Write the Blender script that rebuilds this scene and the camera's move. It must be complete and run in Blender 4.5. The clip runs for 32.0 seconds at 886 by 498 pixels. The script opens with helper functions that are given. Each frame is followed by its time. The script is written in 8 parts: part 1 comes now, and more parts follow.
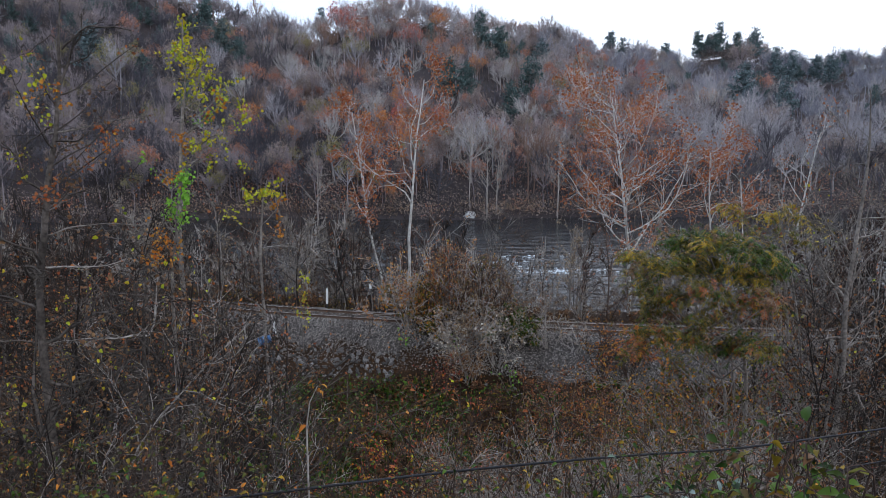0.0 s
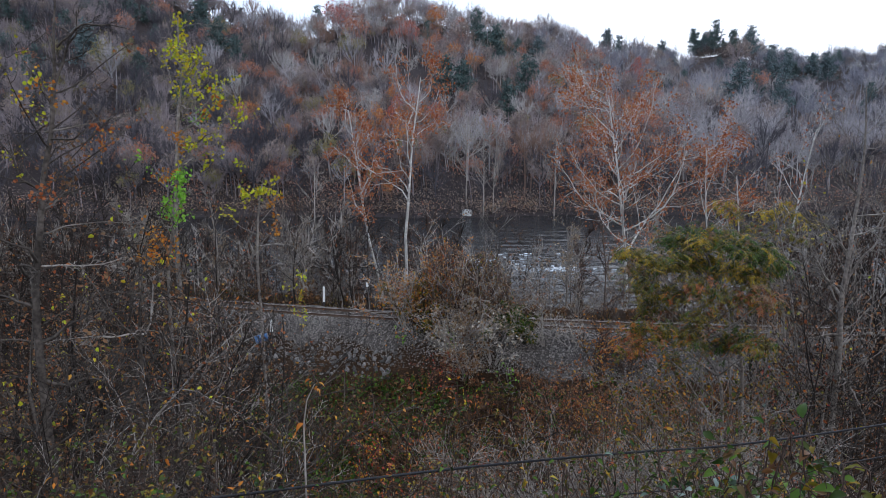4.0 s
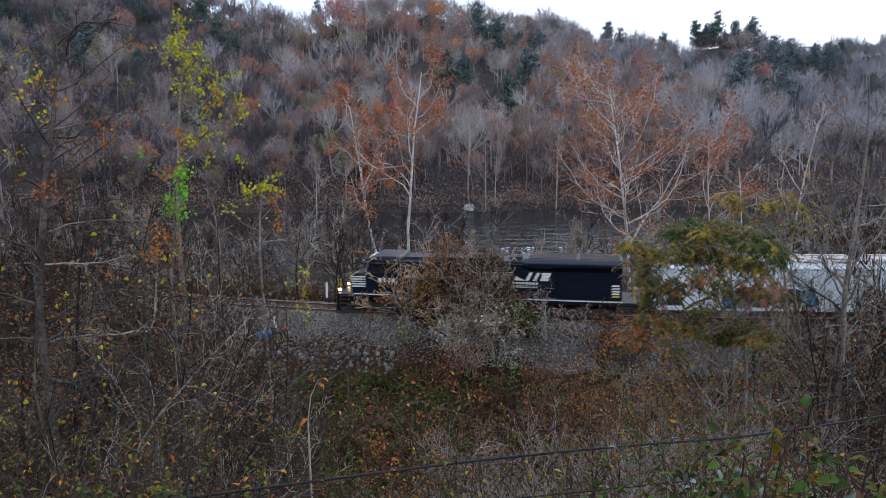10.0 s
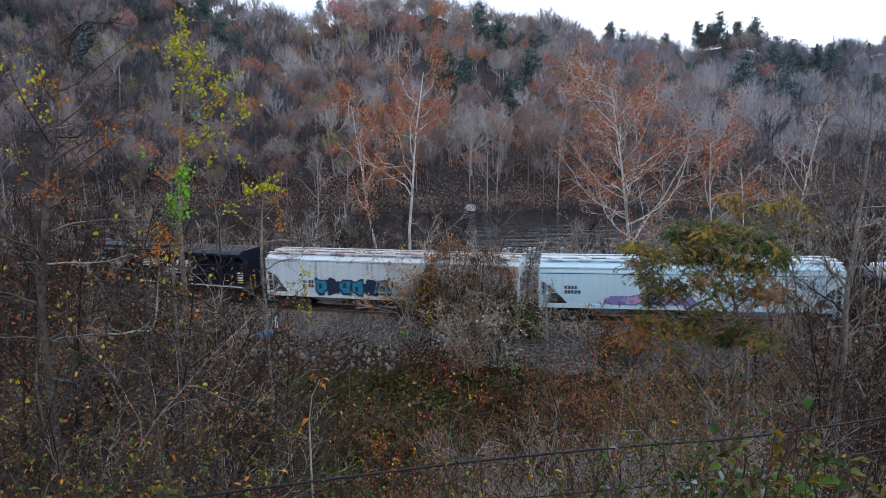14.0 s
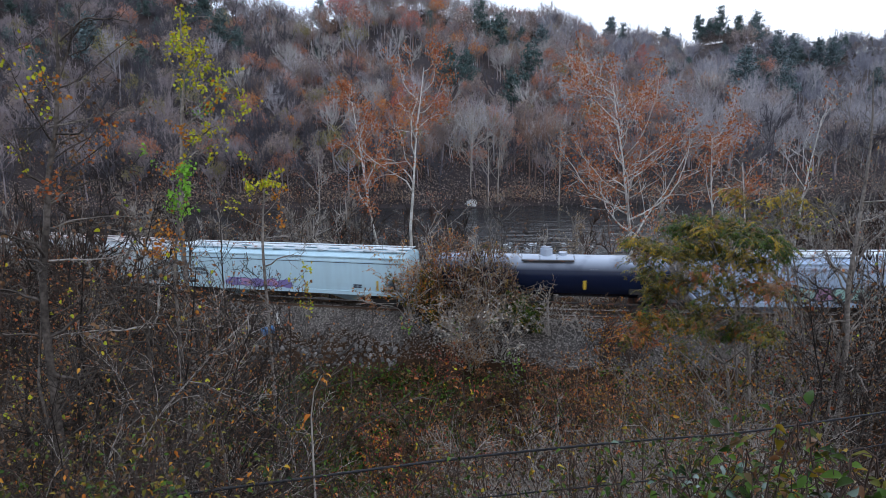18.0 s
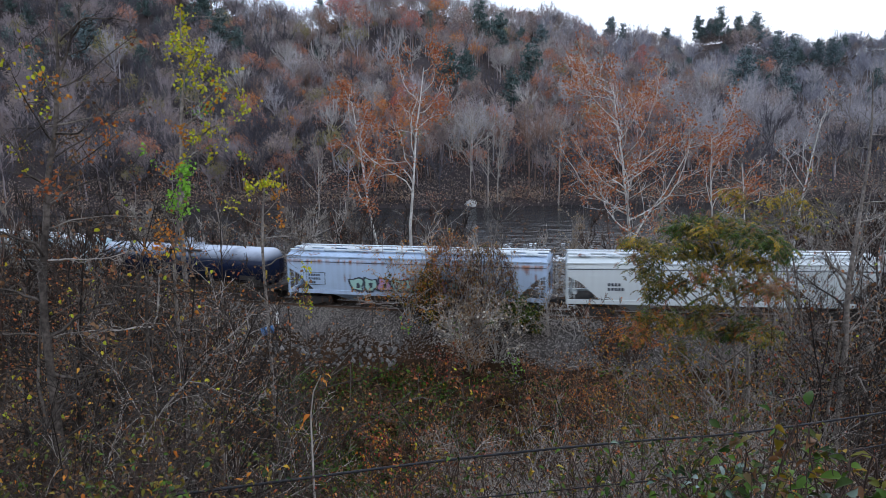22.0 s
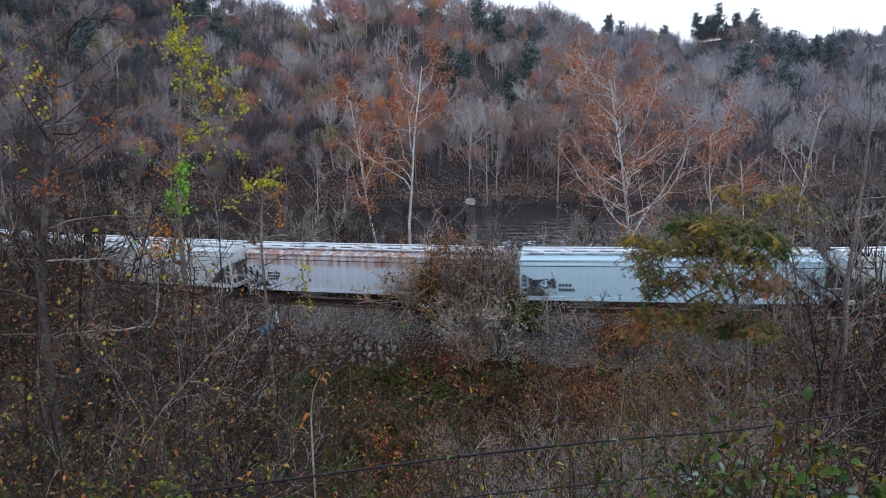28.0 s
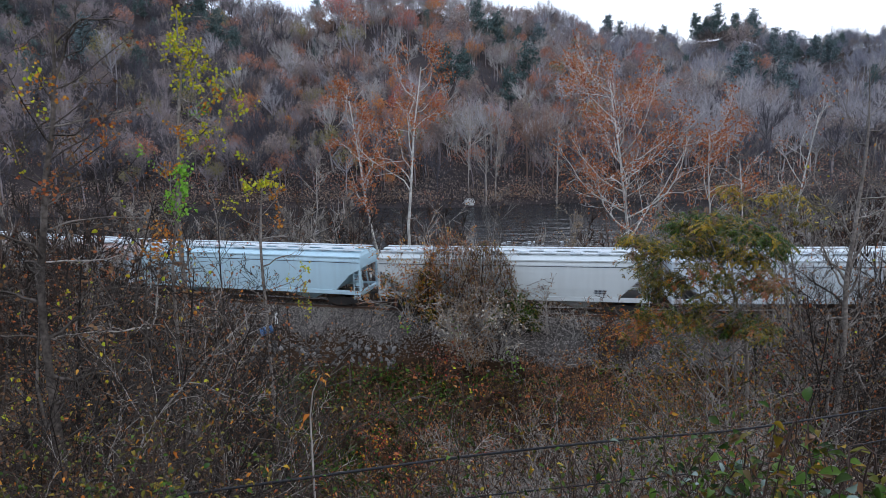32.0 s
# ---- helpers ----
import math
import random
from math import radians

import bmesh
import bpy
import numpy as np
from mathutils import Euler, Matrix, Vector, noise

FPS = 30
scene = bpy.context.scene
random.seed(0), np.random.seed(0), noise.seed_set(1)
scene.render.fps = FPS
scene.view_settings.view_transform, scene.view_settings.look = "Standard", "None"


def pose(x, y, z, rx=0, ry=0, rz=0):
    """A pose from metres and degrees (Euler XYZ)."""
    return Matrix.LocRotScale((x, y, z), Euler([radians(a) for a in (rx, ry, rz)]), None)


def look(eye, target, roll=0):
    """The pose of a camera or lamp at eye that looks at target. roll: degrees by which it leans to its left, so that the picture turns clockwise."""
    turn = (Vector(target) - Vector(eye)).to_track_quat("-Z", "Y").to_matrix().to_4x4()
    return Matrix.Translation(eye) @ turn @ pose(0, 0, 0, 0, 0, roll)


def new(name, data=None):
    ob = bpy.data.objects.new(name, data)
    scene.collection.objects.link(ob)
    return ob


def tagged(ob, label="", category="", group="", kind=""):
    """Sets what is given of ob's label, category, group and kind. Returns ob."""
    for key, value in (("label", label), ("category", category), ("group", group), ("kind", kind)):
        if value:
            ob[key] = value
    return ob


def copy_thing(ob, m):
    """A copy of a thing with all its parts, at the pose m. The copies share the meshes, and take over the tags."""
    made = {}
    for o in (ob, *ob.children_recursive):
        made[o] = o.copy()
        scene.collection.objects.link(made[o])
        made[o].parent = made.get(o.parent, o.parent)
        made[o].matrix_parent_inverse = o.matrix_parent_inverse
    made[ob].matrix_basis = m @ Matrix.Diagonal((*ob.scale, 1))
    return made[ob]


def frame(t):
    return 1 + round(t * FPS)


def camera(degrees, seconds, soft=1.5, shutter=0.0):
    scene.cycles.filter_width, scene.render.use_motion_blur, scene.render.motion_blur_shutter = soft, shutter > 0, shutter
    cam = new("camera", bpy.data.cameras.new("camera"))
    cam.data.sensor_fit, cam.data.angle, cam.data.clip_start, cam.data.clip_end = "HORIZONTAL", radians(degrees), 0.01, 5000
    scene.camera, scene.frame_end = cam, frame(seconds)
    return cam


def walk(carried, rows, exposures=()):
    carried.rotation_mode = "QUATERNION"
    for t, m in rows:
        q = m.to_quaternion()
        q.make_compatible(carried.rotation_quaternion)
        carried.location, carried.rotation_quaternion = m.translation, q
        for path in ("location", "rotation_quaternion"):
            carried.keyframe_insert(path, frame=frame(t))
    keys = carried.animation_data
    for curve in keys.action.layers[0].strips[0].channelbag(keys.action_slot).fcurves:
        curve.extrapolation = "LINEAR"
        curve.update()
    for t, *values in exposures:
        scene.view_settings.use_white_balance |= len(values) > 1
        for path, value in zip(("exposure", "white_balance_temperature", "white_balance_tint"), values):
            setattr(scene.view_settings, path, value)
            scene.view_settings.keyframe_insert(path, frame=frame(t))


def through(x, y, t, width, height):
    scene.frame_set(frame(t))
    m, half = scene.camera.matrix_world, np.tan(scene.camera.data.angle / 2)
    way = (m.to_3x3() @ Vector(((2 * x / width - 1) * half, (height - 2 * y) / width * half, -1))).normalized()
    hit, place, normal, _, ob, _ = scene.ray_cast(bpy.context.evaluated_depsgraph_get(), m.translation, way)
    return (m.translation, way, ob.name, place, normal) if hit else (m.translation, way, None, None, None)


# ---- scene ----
import itertools

cam = camera(66.0, 32.0, soft=0.6, shutter=0.5)
EYE_Z = 13.364
# seconds, tilt, roll, turn of a camera that is held on one spot
HELD = [
    (0, 80.204, -0.778, 0.119), (0.5, 80.242, -0.781, 0.063), (1, 80.248, -0.86, 0.045), (1.5, 80.184, -0.793, 0.039),
    (2, 80.092, -0.696, -0.052), (2.5, 80.028, -0.735, -0.099), (3, 80.045, -0.799, -0.093), (3.5, 80.054, -0.808, -0.139),
    (5.5, 79.875, -0.926, -0.113), (6, 79.927, -0.957, -0.125), (6.5, 79.921, -1.028, -0.113), (7, 79.829, -1.053, -0.055),
    (7.5, 79.743, -1.092, -0.028), (8, 79.741, -1.159, -0.045), (8.5, 79.79, -1.181, 0.001), (9, 79.755, -1.251, 0),
    (9.5, 79.641, -1.34, 0.044), (10, 79.584, -1.389, 0.062), (10.5, 79.624, -1.361, 0.085), (11, 79.667, -1.389, 0.113),
    (11.5, 79.681, -1.391, 0.142), (12, 79.616, -1.272, 0.153), (12.5, 79.536, -1.265, 0.171), (13, 79.502, -1.294, 0.183),
    (13.5, 79.544, -1.326, 0.205), (14, 79.606, -1.288, 0.189), (14.5, 79.561, -1.257, 0.204), (16.5, 79.443, -1.452, 0.297),
    (17, 79.353, -1.529, 0.325), (17.5, 79.329, -1.549, 0.314), (18, 79.246, -1.488, 0.303), (18.5, 79.24, -1.479, 0.297),
    (19, 79.279, -1.378, 0.273), (19.5, 79.339, -1.335, 0.193), (20, 79.344, -1.324, 0.187), (20.5, 79.231, -1.438, 0.234),
    (21, 79.169, -1.453, 0.278), (21.5, 79.216, -1.504, 0.297), (22, 79.255, -1.418, 0.273), (22.5, 79.228, -1.438, 0.315),
    (23, 79.183, -1.47, 0.342), (23.5, 79.146, -1.508, 0.29), (24, 79.055, -1.586, 0.332), (24.5, 79.1, -1.6, 0.28),
    (25, 79.102, -1.598, 0.349), (25.5, 79.143, -1.651, 0.361), (27.5, 79.061, -1.66, 0.229), (28, 79.107, -1.706, 0.202),
    (28.5, 79.165, -1.661, 0.172), (29, 79.236, -1.648, 0.188), (29.5, 79.171, -1.654, 0.183), (30, 79.108, -1.733, 0.218),
    (30.5, 79.09, -1.797, 0.214), (31, 79.14, -1.807, 0.169), (31.5, 79.196, -1.746, 0.116), (32, 79.162, -1.793, 0.144)]
walk(cam, [(t, pose(0, 0, EYE_Z, rx, 0, rz) @ pose(0, 0, 0, 0, 0, roll)) for t, rx, roll, rz in HELD])

# ---- overcast daylight ----
world = bpy.data.worlds.new("overcast_sky")
world.use_nodes = True
scene.world = world
wn, wl = world.node_tree.nodes, world.node_tree.links
wn.clear()
sky = wn.new("ShaderNodeTexSky")
sky.sky_type, sky.sun_disc = "NISHITA", False
sky.sun_elevation, sky.sun_rotation = radians(38), radians(25)
sky.air_density, sky.dust_density, sky.ozone_density = 1.0, 4.0, 1.5
cloud = wn.new("ShaderNodeMixRGB")
cloud.inputs["Fac"].default_value = 0.8
cloud.inputs["Color2"].default_value = (8.9, 10.5, 13.4, 1)
back = wn.new("ShaderNodeBackground")
back.inputs["Strength"].default_value = 0.119
wout = wn.new("ShaderNodeOutputWorld")
wl.new(sky.outputs[0], cloud.inputs["Color1"])
wl.new(cloud.outputs[0], back.inputs["Color"])
wl.new(back.outputs[0], wout.inputs["Surface"])

sun = new("sun", bpy.data.lights.new("sun", "SUN"))
sun.data.energy, sun.data.angle, sun.data.color = 0.8, radians(30), (1.0, 0.97, 0.94)
sun.matrix_basis = look((60, -60, 90), (0, 60, 0))
scene.view_settings.exposure = 0.0


# ---- materials ----
def material(name, base, rough=0.8, other=None, scale=3.0, fine=None, bump=0.2, metal=0.0, spec=0.12, fine_scale=40.0,
             island=0.0, objectwise=0.0, coords="Object", mid=0.5):
    """A surface whose colour varies at two scales, with fine relief."""
    m = bpy.data.materials.new(name)
    m.use_nodes = True
    n, l = m.node_tree.nodes, m.node_tree.links
    bsdf = n["Principled BSDF"]
    bsdf.inputs["Roughness"].default_value = rough
    bsdf.inputs["Metallic"].default_value = metal
    bsdf.inputs["Specular IOR Level"].default_value = spec
    tex = n.new("ShaderNodeTexCoord")
    big = n.new("ShaderNodeTexNoise")
    big.inputs["Scale"].default_value, big.inputs["Detail"].default_value = scale, 5.0
    l.new(tex.outputs[coords], big.inputs["Vector"])
    ramp = n.new("ShaderNodeValToRGB")
    ramp.color_ramp.elements[0].position, ramp.color_ramp.elements[1].position = mid - 0.16, mid + 0.16
    ramp.color_ramp.elements[0].color = (*base, 1)
    ramp.color_ramp.elements[1].color = (*(other or base), 1)
    l.new(big.outputs["Fac"], ramp.inputs["Fac"])
    grain = n.new("ShaderNodeTexNoise")
    grain.inputs["Scale"].default_value, grain.inputs["Detail"].default_value = fine_scale, 4.0
    l.new(tex.outputs[coords], grain.inputs["Vector"])
    mix = n.new("ShaderNodeMixRGB")
    mix.inputs["Color2"].default_value = (*(fine or [c * 0.6 for c in base]), 1)
    l.new(grain.outputs["Fac"], mix.inputs["Fac"])
    gramp = n.new("ShaderNodeMath")
    gramp.operation, gramp.use_clamp = "MULTIPLY_ADD", True
    gramp.inputs[1].default_value, gramp.inputs[2].default_value = 2.2, -0.75
    l.new(grain.outputs["Fac"], gramp.inputs[0])
    l.new(gramp.outputs[0], mix.inputs["Fac"])
    l.new(ramp.outputs[0], mix.inputs["Color1"])
    colour = mix.outputs[0]
    for amount, node, socket in ((island, "ShaderNodeNewGeometry", "Random Per Island"), (objectwise, "ShaderNodeObjectInfo", "Random")):
        if amount:
            info = n.new(node)
            val = n.new("ShaderNodeMapRange")
            val.inputs["To Min"].default_value, val.inputs["To Max"].default_value = 1 - amount, 1 + amount
            l.new(info.outputs[socket], val.inputs["Value"])
            hsv = n.new("ShaderNodeHueSaturation")
            l.new(val.outputs[0], hsv.inputs["Value"])
            l.new(colour, hsv.inputs["Color"])
            colour = hsv.outputs[0]
    l.new(colour, bsdf.inputs["Base Color"])
    if bump:
        b = n.new("ShaderNodeBump")
        b.inputs["Strength"].default_value, b.inputs["Distance"].default_value = bump, 0.02
        l.new(grain.outputs["Fac"], b.inputs["Height"])
        l.new(b.outputs[0], bsdf.inputs["Normal"])
    return m


def leafy(name, tones, rough=0.6, spec=0.15, through=0.25):
    """Leaves: each one takes a colour from the tones at random, and lets some light through."""
    m = bpy.data.materials.new(name)
    m.use_nodes = True
    n, l = m.node_tree.nodes, m.node_tree.links
    bsdf = n["Principled BSDF"]
    bsdf.inputs["Roughness"].default_value, bsdf.inputs["Specular IOR Level"].default_value = rough, spec
    info = n.new("ShaderNodeNewGeometry")
    ramp = n.new("ShaderNodeValToRGB")
    ramp.color_ramp.interpolation = "LINEAR"
    while len(ramp.color_ramp.elements) < len(tones):
        ramp.color_ramp.elements.new(0.5)
    for i, tone in enumerate(tones):
        ramp.color_ramp.elements[i].position = i / max(1, len(tones) - 1)
        ramp.color_ramp.elements[i].color = (*tone, 1)
    l.new(info.outputs["Random Per Island"], ramp.inputs["Fac"])
    l.new(ramp.outputs[0], bsdf.inputs["Base Color"])
    trans = n.new("ShaderNodeBsdfTranslucent")
    l.new(ramp.outputs[0], trans.inputs["Color"])
    mix = n.new("ShaderNodeMixShader")
    mix.inputs["Fac"].default_value = through
    l.new(bsdf.outputs[0], mix.inputs[1])
    l.new(trans.outputs[0], mix.inputs[2])
    l.new(mix.outputs[0], n["Material Output"].inputs["Surface"])
    return m


M_SOIL = material("leaf_litter", (0.024, 0.0135, 0.007), 0.95, (0.062, 0.033, 0.017), 0.35, (0.010, 0.006, 0.004), 0.6, fine_scale=9)
# hill floor is less red than the slope's, greyed for distance haze
M_HILL = material("hill_litter", (0.046, 0.040, 0.042), 0.95, (0.066, 0.050, 0.048), 0.06, (0.04, 0.034, 0.036), 0.5, fine_scale=1.2)
M_BALLAST = material("ballast_gravel", (0.078, 0.066, 0.060), 0.9, (0.125, 0.112, 0.104), 0.5, (0.026, 0.022, 0.020), 1.0, fine_scale=14)
M_STONE = material("grey_stone", (0.085, 0.078, 0.074), 0.85, (0.27, 0.255, 0.245), 1.5, (0.06, 0.055, 0.052), 0.5, objectwise=0.6)
M_RUST = material("rusty_steel", (0.12, 0.078, 0.055), 0.7, (0.17, 0.115, 0.088), 2, (0.05, 0.034, 0.026), 0.3, metal=0.1)
M_RAIL_TOP = material("worn_rail_head", (0.46, 0.44, 0.43), 0.35, (0.36, 0.31, 0.28), 2, (0.22, 0.17, 0.14), 0.1, metal=0.5)
M_TIE = material("old_timber", (0.075, 0.055, 0.043), 0.9, (0.11, 0.085, 0.07), 3, (0.045, 0.034, 0.028), 0.5, objectwise=0.3)
M_BARK = material("grey_bark", (0.16, 0.135, 0.118), 0.9, (0.39, 0.345, 0.305), 0.8, (0.065, 0.054, 0.048), 0.5, fine_scale=12)
M_BARK_DARK = material("dark_bark", (0.026, 0.020, 0.017), 0.9, (0.070, 0.056, 0.049), 0.8, (0.012, 0.010, 0.009), 0.5, fine_scale=12)
M_BARK_MID = material("grey_brown_bark", (0.065, 0.054, 0.047), 0.9, (0.19, 0.16, 0.14), 1.2, (0.022, 0.018, 0.016), 0.5, fine_scale=14)
M_BARK_WHITE = material("pale_sycamore_bark", (0.80, 0.79, 0.76), 0.8, (0.38, 0.35, 0.32), 0.55, (0.30, 0.28, 0.25), 0.3, fine_scale=6, mid=0.6)
M_TWIG = material("pale_twigs", (0.34, 0.30, 0.265), 0.85, (0.56, 0.51, 0.465), 0.6, (0.17, 0.145, 0.128), 0.2, fine_scale=10)
M_TWIG_RED = material("reddish_twigs", (0.052, 0.035, 0.029), 0.9, (0.16, 0.110, 0.088), 0.6, (0.022, 0.015, 0.013), 0.2)
# distance haze is put into these wood tones, bluest in the last
WOODS = [material("far_bare_wood", a, 0.95, b, 0.03, c, 0, fine_scale=0.3) for a, b, c in (
    ((0.44, 0.41, 0.395), (0.54, 0.50, 0.47), (0.32, 0.30, 0.295)), ((0.38, 0.36, 0.385), (0.49, 0.455, 0.46), (0.30, 0.285, 0.31)),
    ((0.30, 0.255, 0.265), (0.40, 0.33, 0.325), (0.23, 0.20, 0.212)), ((0.27, 0.18, 0.145), (0.34, 0.225, 0.175), (0.21, 0.145, 0.125)),
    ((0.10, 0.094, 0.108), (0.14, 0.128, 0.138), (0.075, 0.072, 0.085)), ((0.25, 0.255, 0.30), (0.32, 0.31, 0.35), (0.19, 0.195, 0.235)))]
M_WOODS_BROWN = WOODS[2]
L_RUST = leafy("rust_leaves", [(0.26, 0.065, 0.025), (0.40, 0.12, 0.045), (0.46, 0.20, 0.08)])
L_RED = leafy("red_leaves", [(0.28, 0.04, 0.025), (0.46, 0.09, 0.05), (0.36, 0.06, 0.05)])
L_ORANGE = leafy("orange_leaves", [(0.58, 0.22, 0.03), (0.46, 0.13, 0.025), (0.64, 0.33, 0.05), (0.24, 0.08, 0.025)])
L_BROWN = leafy("brown_leaves", [(0.13, 0.064, 0.034), (0.21, 0.11, 0.055), (0.30, 0.17, 0.085)])
L_LITTER = leafy("fallen_leaf_brown", [(0.030, 0.016, 0.008), (0.080, 0.040, 0.018), (0.20, 0.10, 0.038)])
L_BRICK = leafy("brick_red_leaves", [(0.34, 0.095, 0.045), (0.47, 0.155, 0.06), (0.46, 0.24, 0.12)])
L_TAN = leafy("tan_leaves", [(0.32, 0.21, 0.12), (0.48, 0.36, 0.23), (0.22, 0.13, 0.075)])
L_YELLOW = leafy("yellow_leaves", [(0.62, 0.60, 0.04), (0.42, 0.50, 0.04), (0.66, 0.46, 0.035), (0.22, 0.32, 0.03)])
L_GREEN = leafy("green_leaves", [(0.030, 0.066, 0.012), (0.085, 0.150, 0.020), (0.010, 0.028, 0.007), (0.05, 0.075, 0.012)], rough=0.4, spec=0.1, through=0.15)
L_BRIGHT = leafy("bright_green_leaves", [(0.20, 0.46, 0.05), (0.28, 0.52, 0.07), (0.14, 0.34, 0.04)])
L_OLIVE = leafy("olive_leaves", [(0.045, 0.058, 0.012), (0.12, 0.119, 0.018), (0.32, 0.20, 0.02), (0.022, 0.040, 0.010)])
# far leaves: tones greyed and lightened to stand for distance haze
F_RUST = leafy("far_rust_leaves", [(0.36, 0.155, 0.11), (0.48, 0.20, 0.13), (0.52, 0.285, 0.19)])
F_RED = leafy("far_red_leaves", [(0.42, 0.12, 0.10), (0.52, 0.17, 0.12), (0.44, 0.14, 0.13)])
F_BROWN = leafy("far_brown_leaves", [(0.21, 0.175, 0.165), (0.31, 0.245, 0.215), (0.42, 0.33, 0.28)])
F_ORANGE = leafy("far_orange_leaves", [(0.60, 0.25, 0.09), (0.52, 0.18, 0.085), (0.62, 0.35, 0.12)])
F_OLIVE = leafy("far_olive_leaves", [(0.17, 0.165, 0.095), (0.26, 0.235, 0.12), (0.38, 0.30, 0.13)])
F_TAN = leafy("far_tan_litter", [(0.40, 0.28, 0.19), (0.50, 0.37, 0.26), (0.34, 0.20, 0.13)])
F_BRUSH = leafy("far_brushwood", [(0.085, 0.072, 0.074), (0.13, 0.106, 0.10), (0.18, 0.14, 0.12)])
# bluish haze is mixed into the needle colours, paler on the ridge
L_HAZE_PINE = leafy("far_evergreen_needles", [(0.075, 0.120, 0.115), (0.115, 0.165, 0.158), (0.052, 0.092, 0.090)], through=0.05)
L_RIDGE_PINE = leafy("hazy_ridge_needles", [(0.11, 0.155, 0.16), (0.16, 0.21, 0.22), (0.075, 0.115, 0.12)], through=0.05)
L_DUSK = leafy("dull_olive_leaves", [(0.045, 0.060, 0.014), (0.10, 0.105, 0.018), (0.24, 0.17, 0.025), (0.022, 0.042, 0.011)], through=0.15)
L_GOLD = leafy("gold_leaves", [(0.56, 0.36, 0.03), (0.44, 0.25, 0.025), (0.26, 0.24, 0.03), (0.60, 0.42, 0.05)])
L_BRONZE = leafy("bronze_leaves", [(0.10, 0.045, 0.02), (0.16, 0.075, 0.03), (0.07, 0.06, 0.02)], rough=0.4, spec=0.2)
L_PALE = leafy("curled_pale_leaves", [(0.56, 0.50, 0.40), (0.72, 0.68, 0.60), (0.40, 0.32, 0.22)])
# pale tones paint the sky's glint on glossy leaves into their colour
L_GLINT = leafy("blue_green_leaves", [(0.05, 0.10, 0.06), (0.14, 0.20, 0.16), (0.30, 0.36, 0.34)], rough=0.2, spec=0.6, through=0.1)


# ---- mesh helpers ----
def mesh_of(name, verts, quads=None, tris=None, mats=(), mat_ids=None, smooth=True):
    """A mesh from arrays of places, four-cornered and three-cornered faces."""
    me = bpy.data.meshes.new(name)
    verts = np.asarray(verts, dtype=np.float32)
    quads = np.zeros((0, 4), int) if quads is None else np.asarray(quads, dtype=np.int32).reshape(-1, 4)
    tris = np.zeros((0, 3), int) if tris is None else np.asarray(tris, dtype=np.int32).reshape(-1, 3)
    me.vertices.add(len(verts))
    me.vertices.foreach_set("co", verts.ravel())
    nq, nt = len(quads), len(tris)
    me.loops.add(nq * 4 + nt * 3)
    me.loops.foreach_set("vertex_index", np.concatenate([quads.ravel(), tris.ravel()]).astype(np.int32))
    me.polygons.add(nq + nt)
    starts = np.concatenate([np.arange(nq) * 4, nq * 4 + np.arange(nt) * 3]).astype(np.int32)
    me.polygons.foreach_set("loop_start", starts)
    me.polygons.foreach_set("use_smooth", np.full(nq + nt, smooth))
    for m in mats:
        me.materials.append(m)
    if mat_ids is not None:
        me.polygons.foreach_set("material_index", np.asarray(mat_ids, dtype=np.int32))
    me.update(calc_edges=True)
    return me


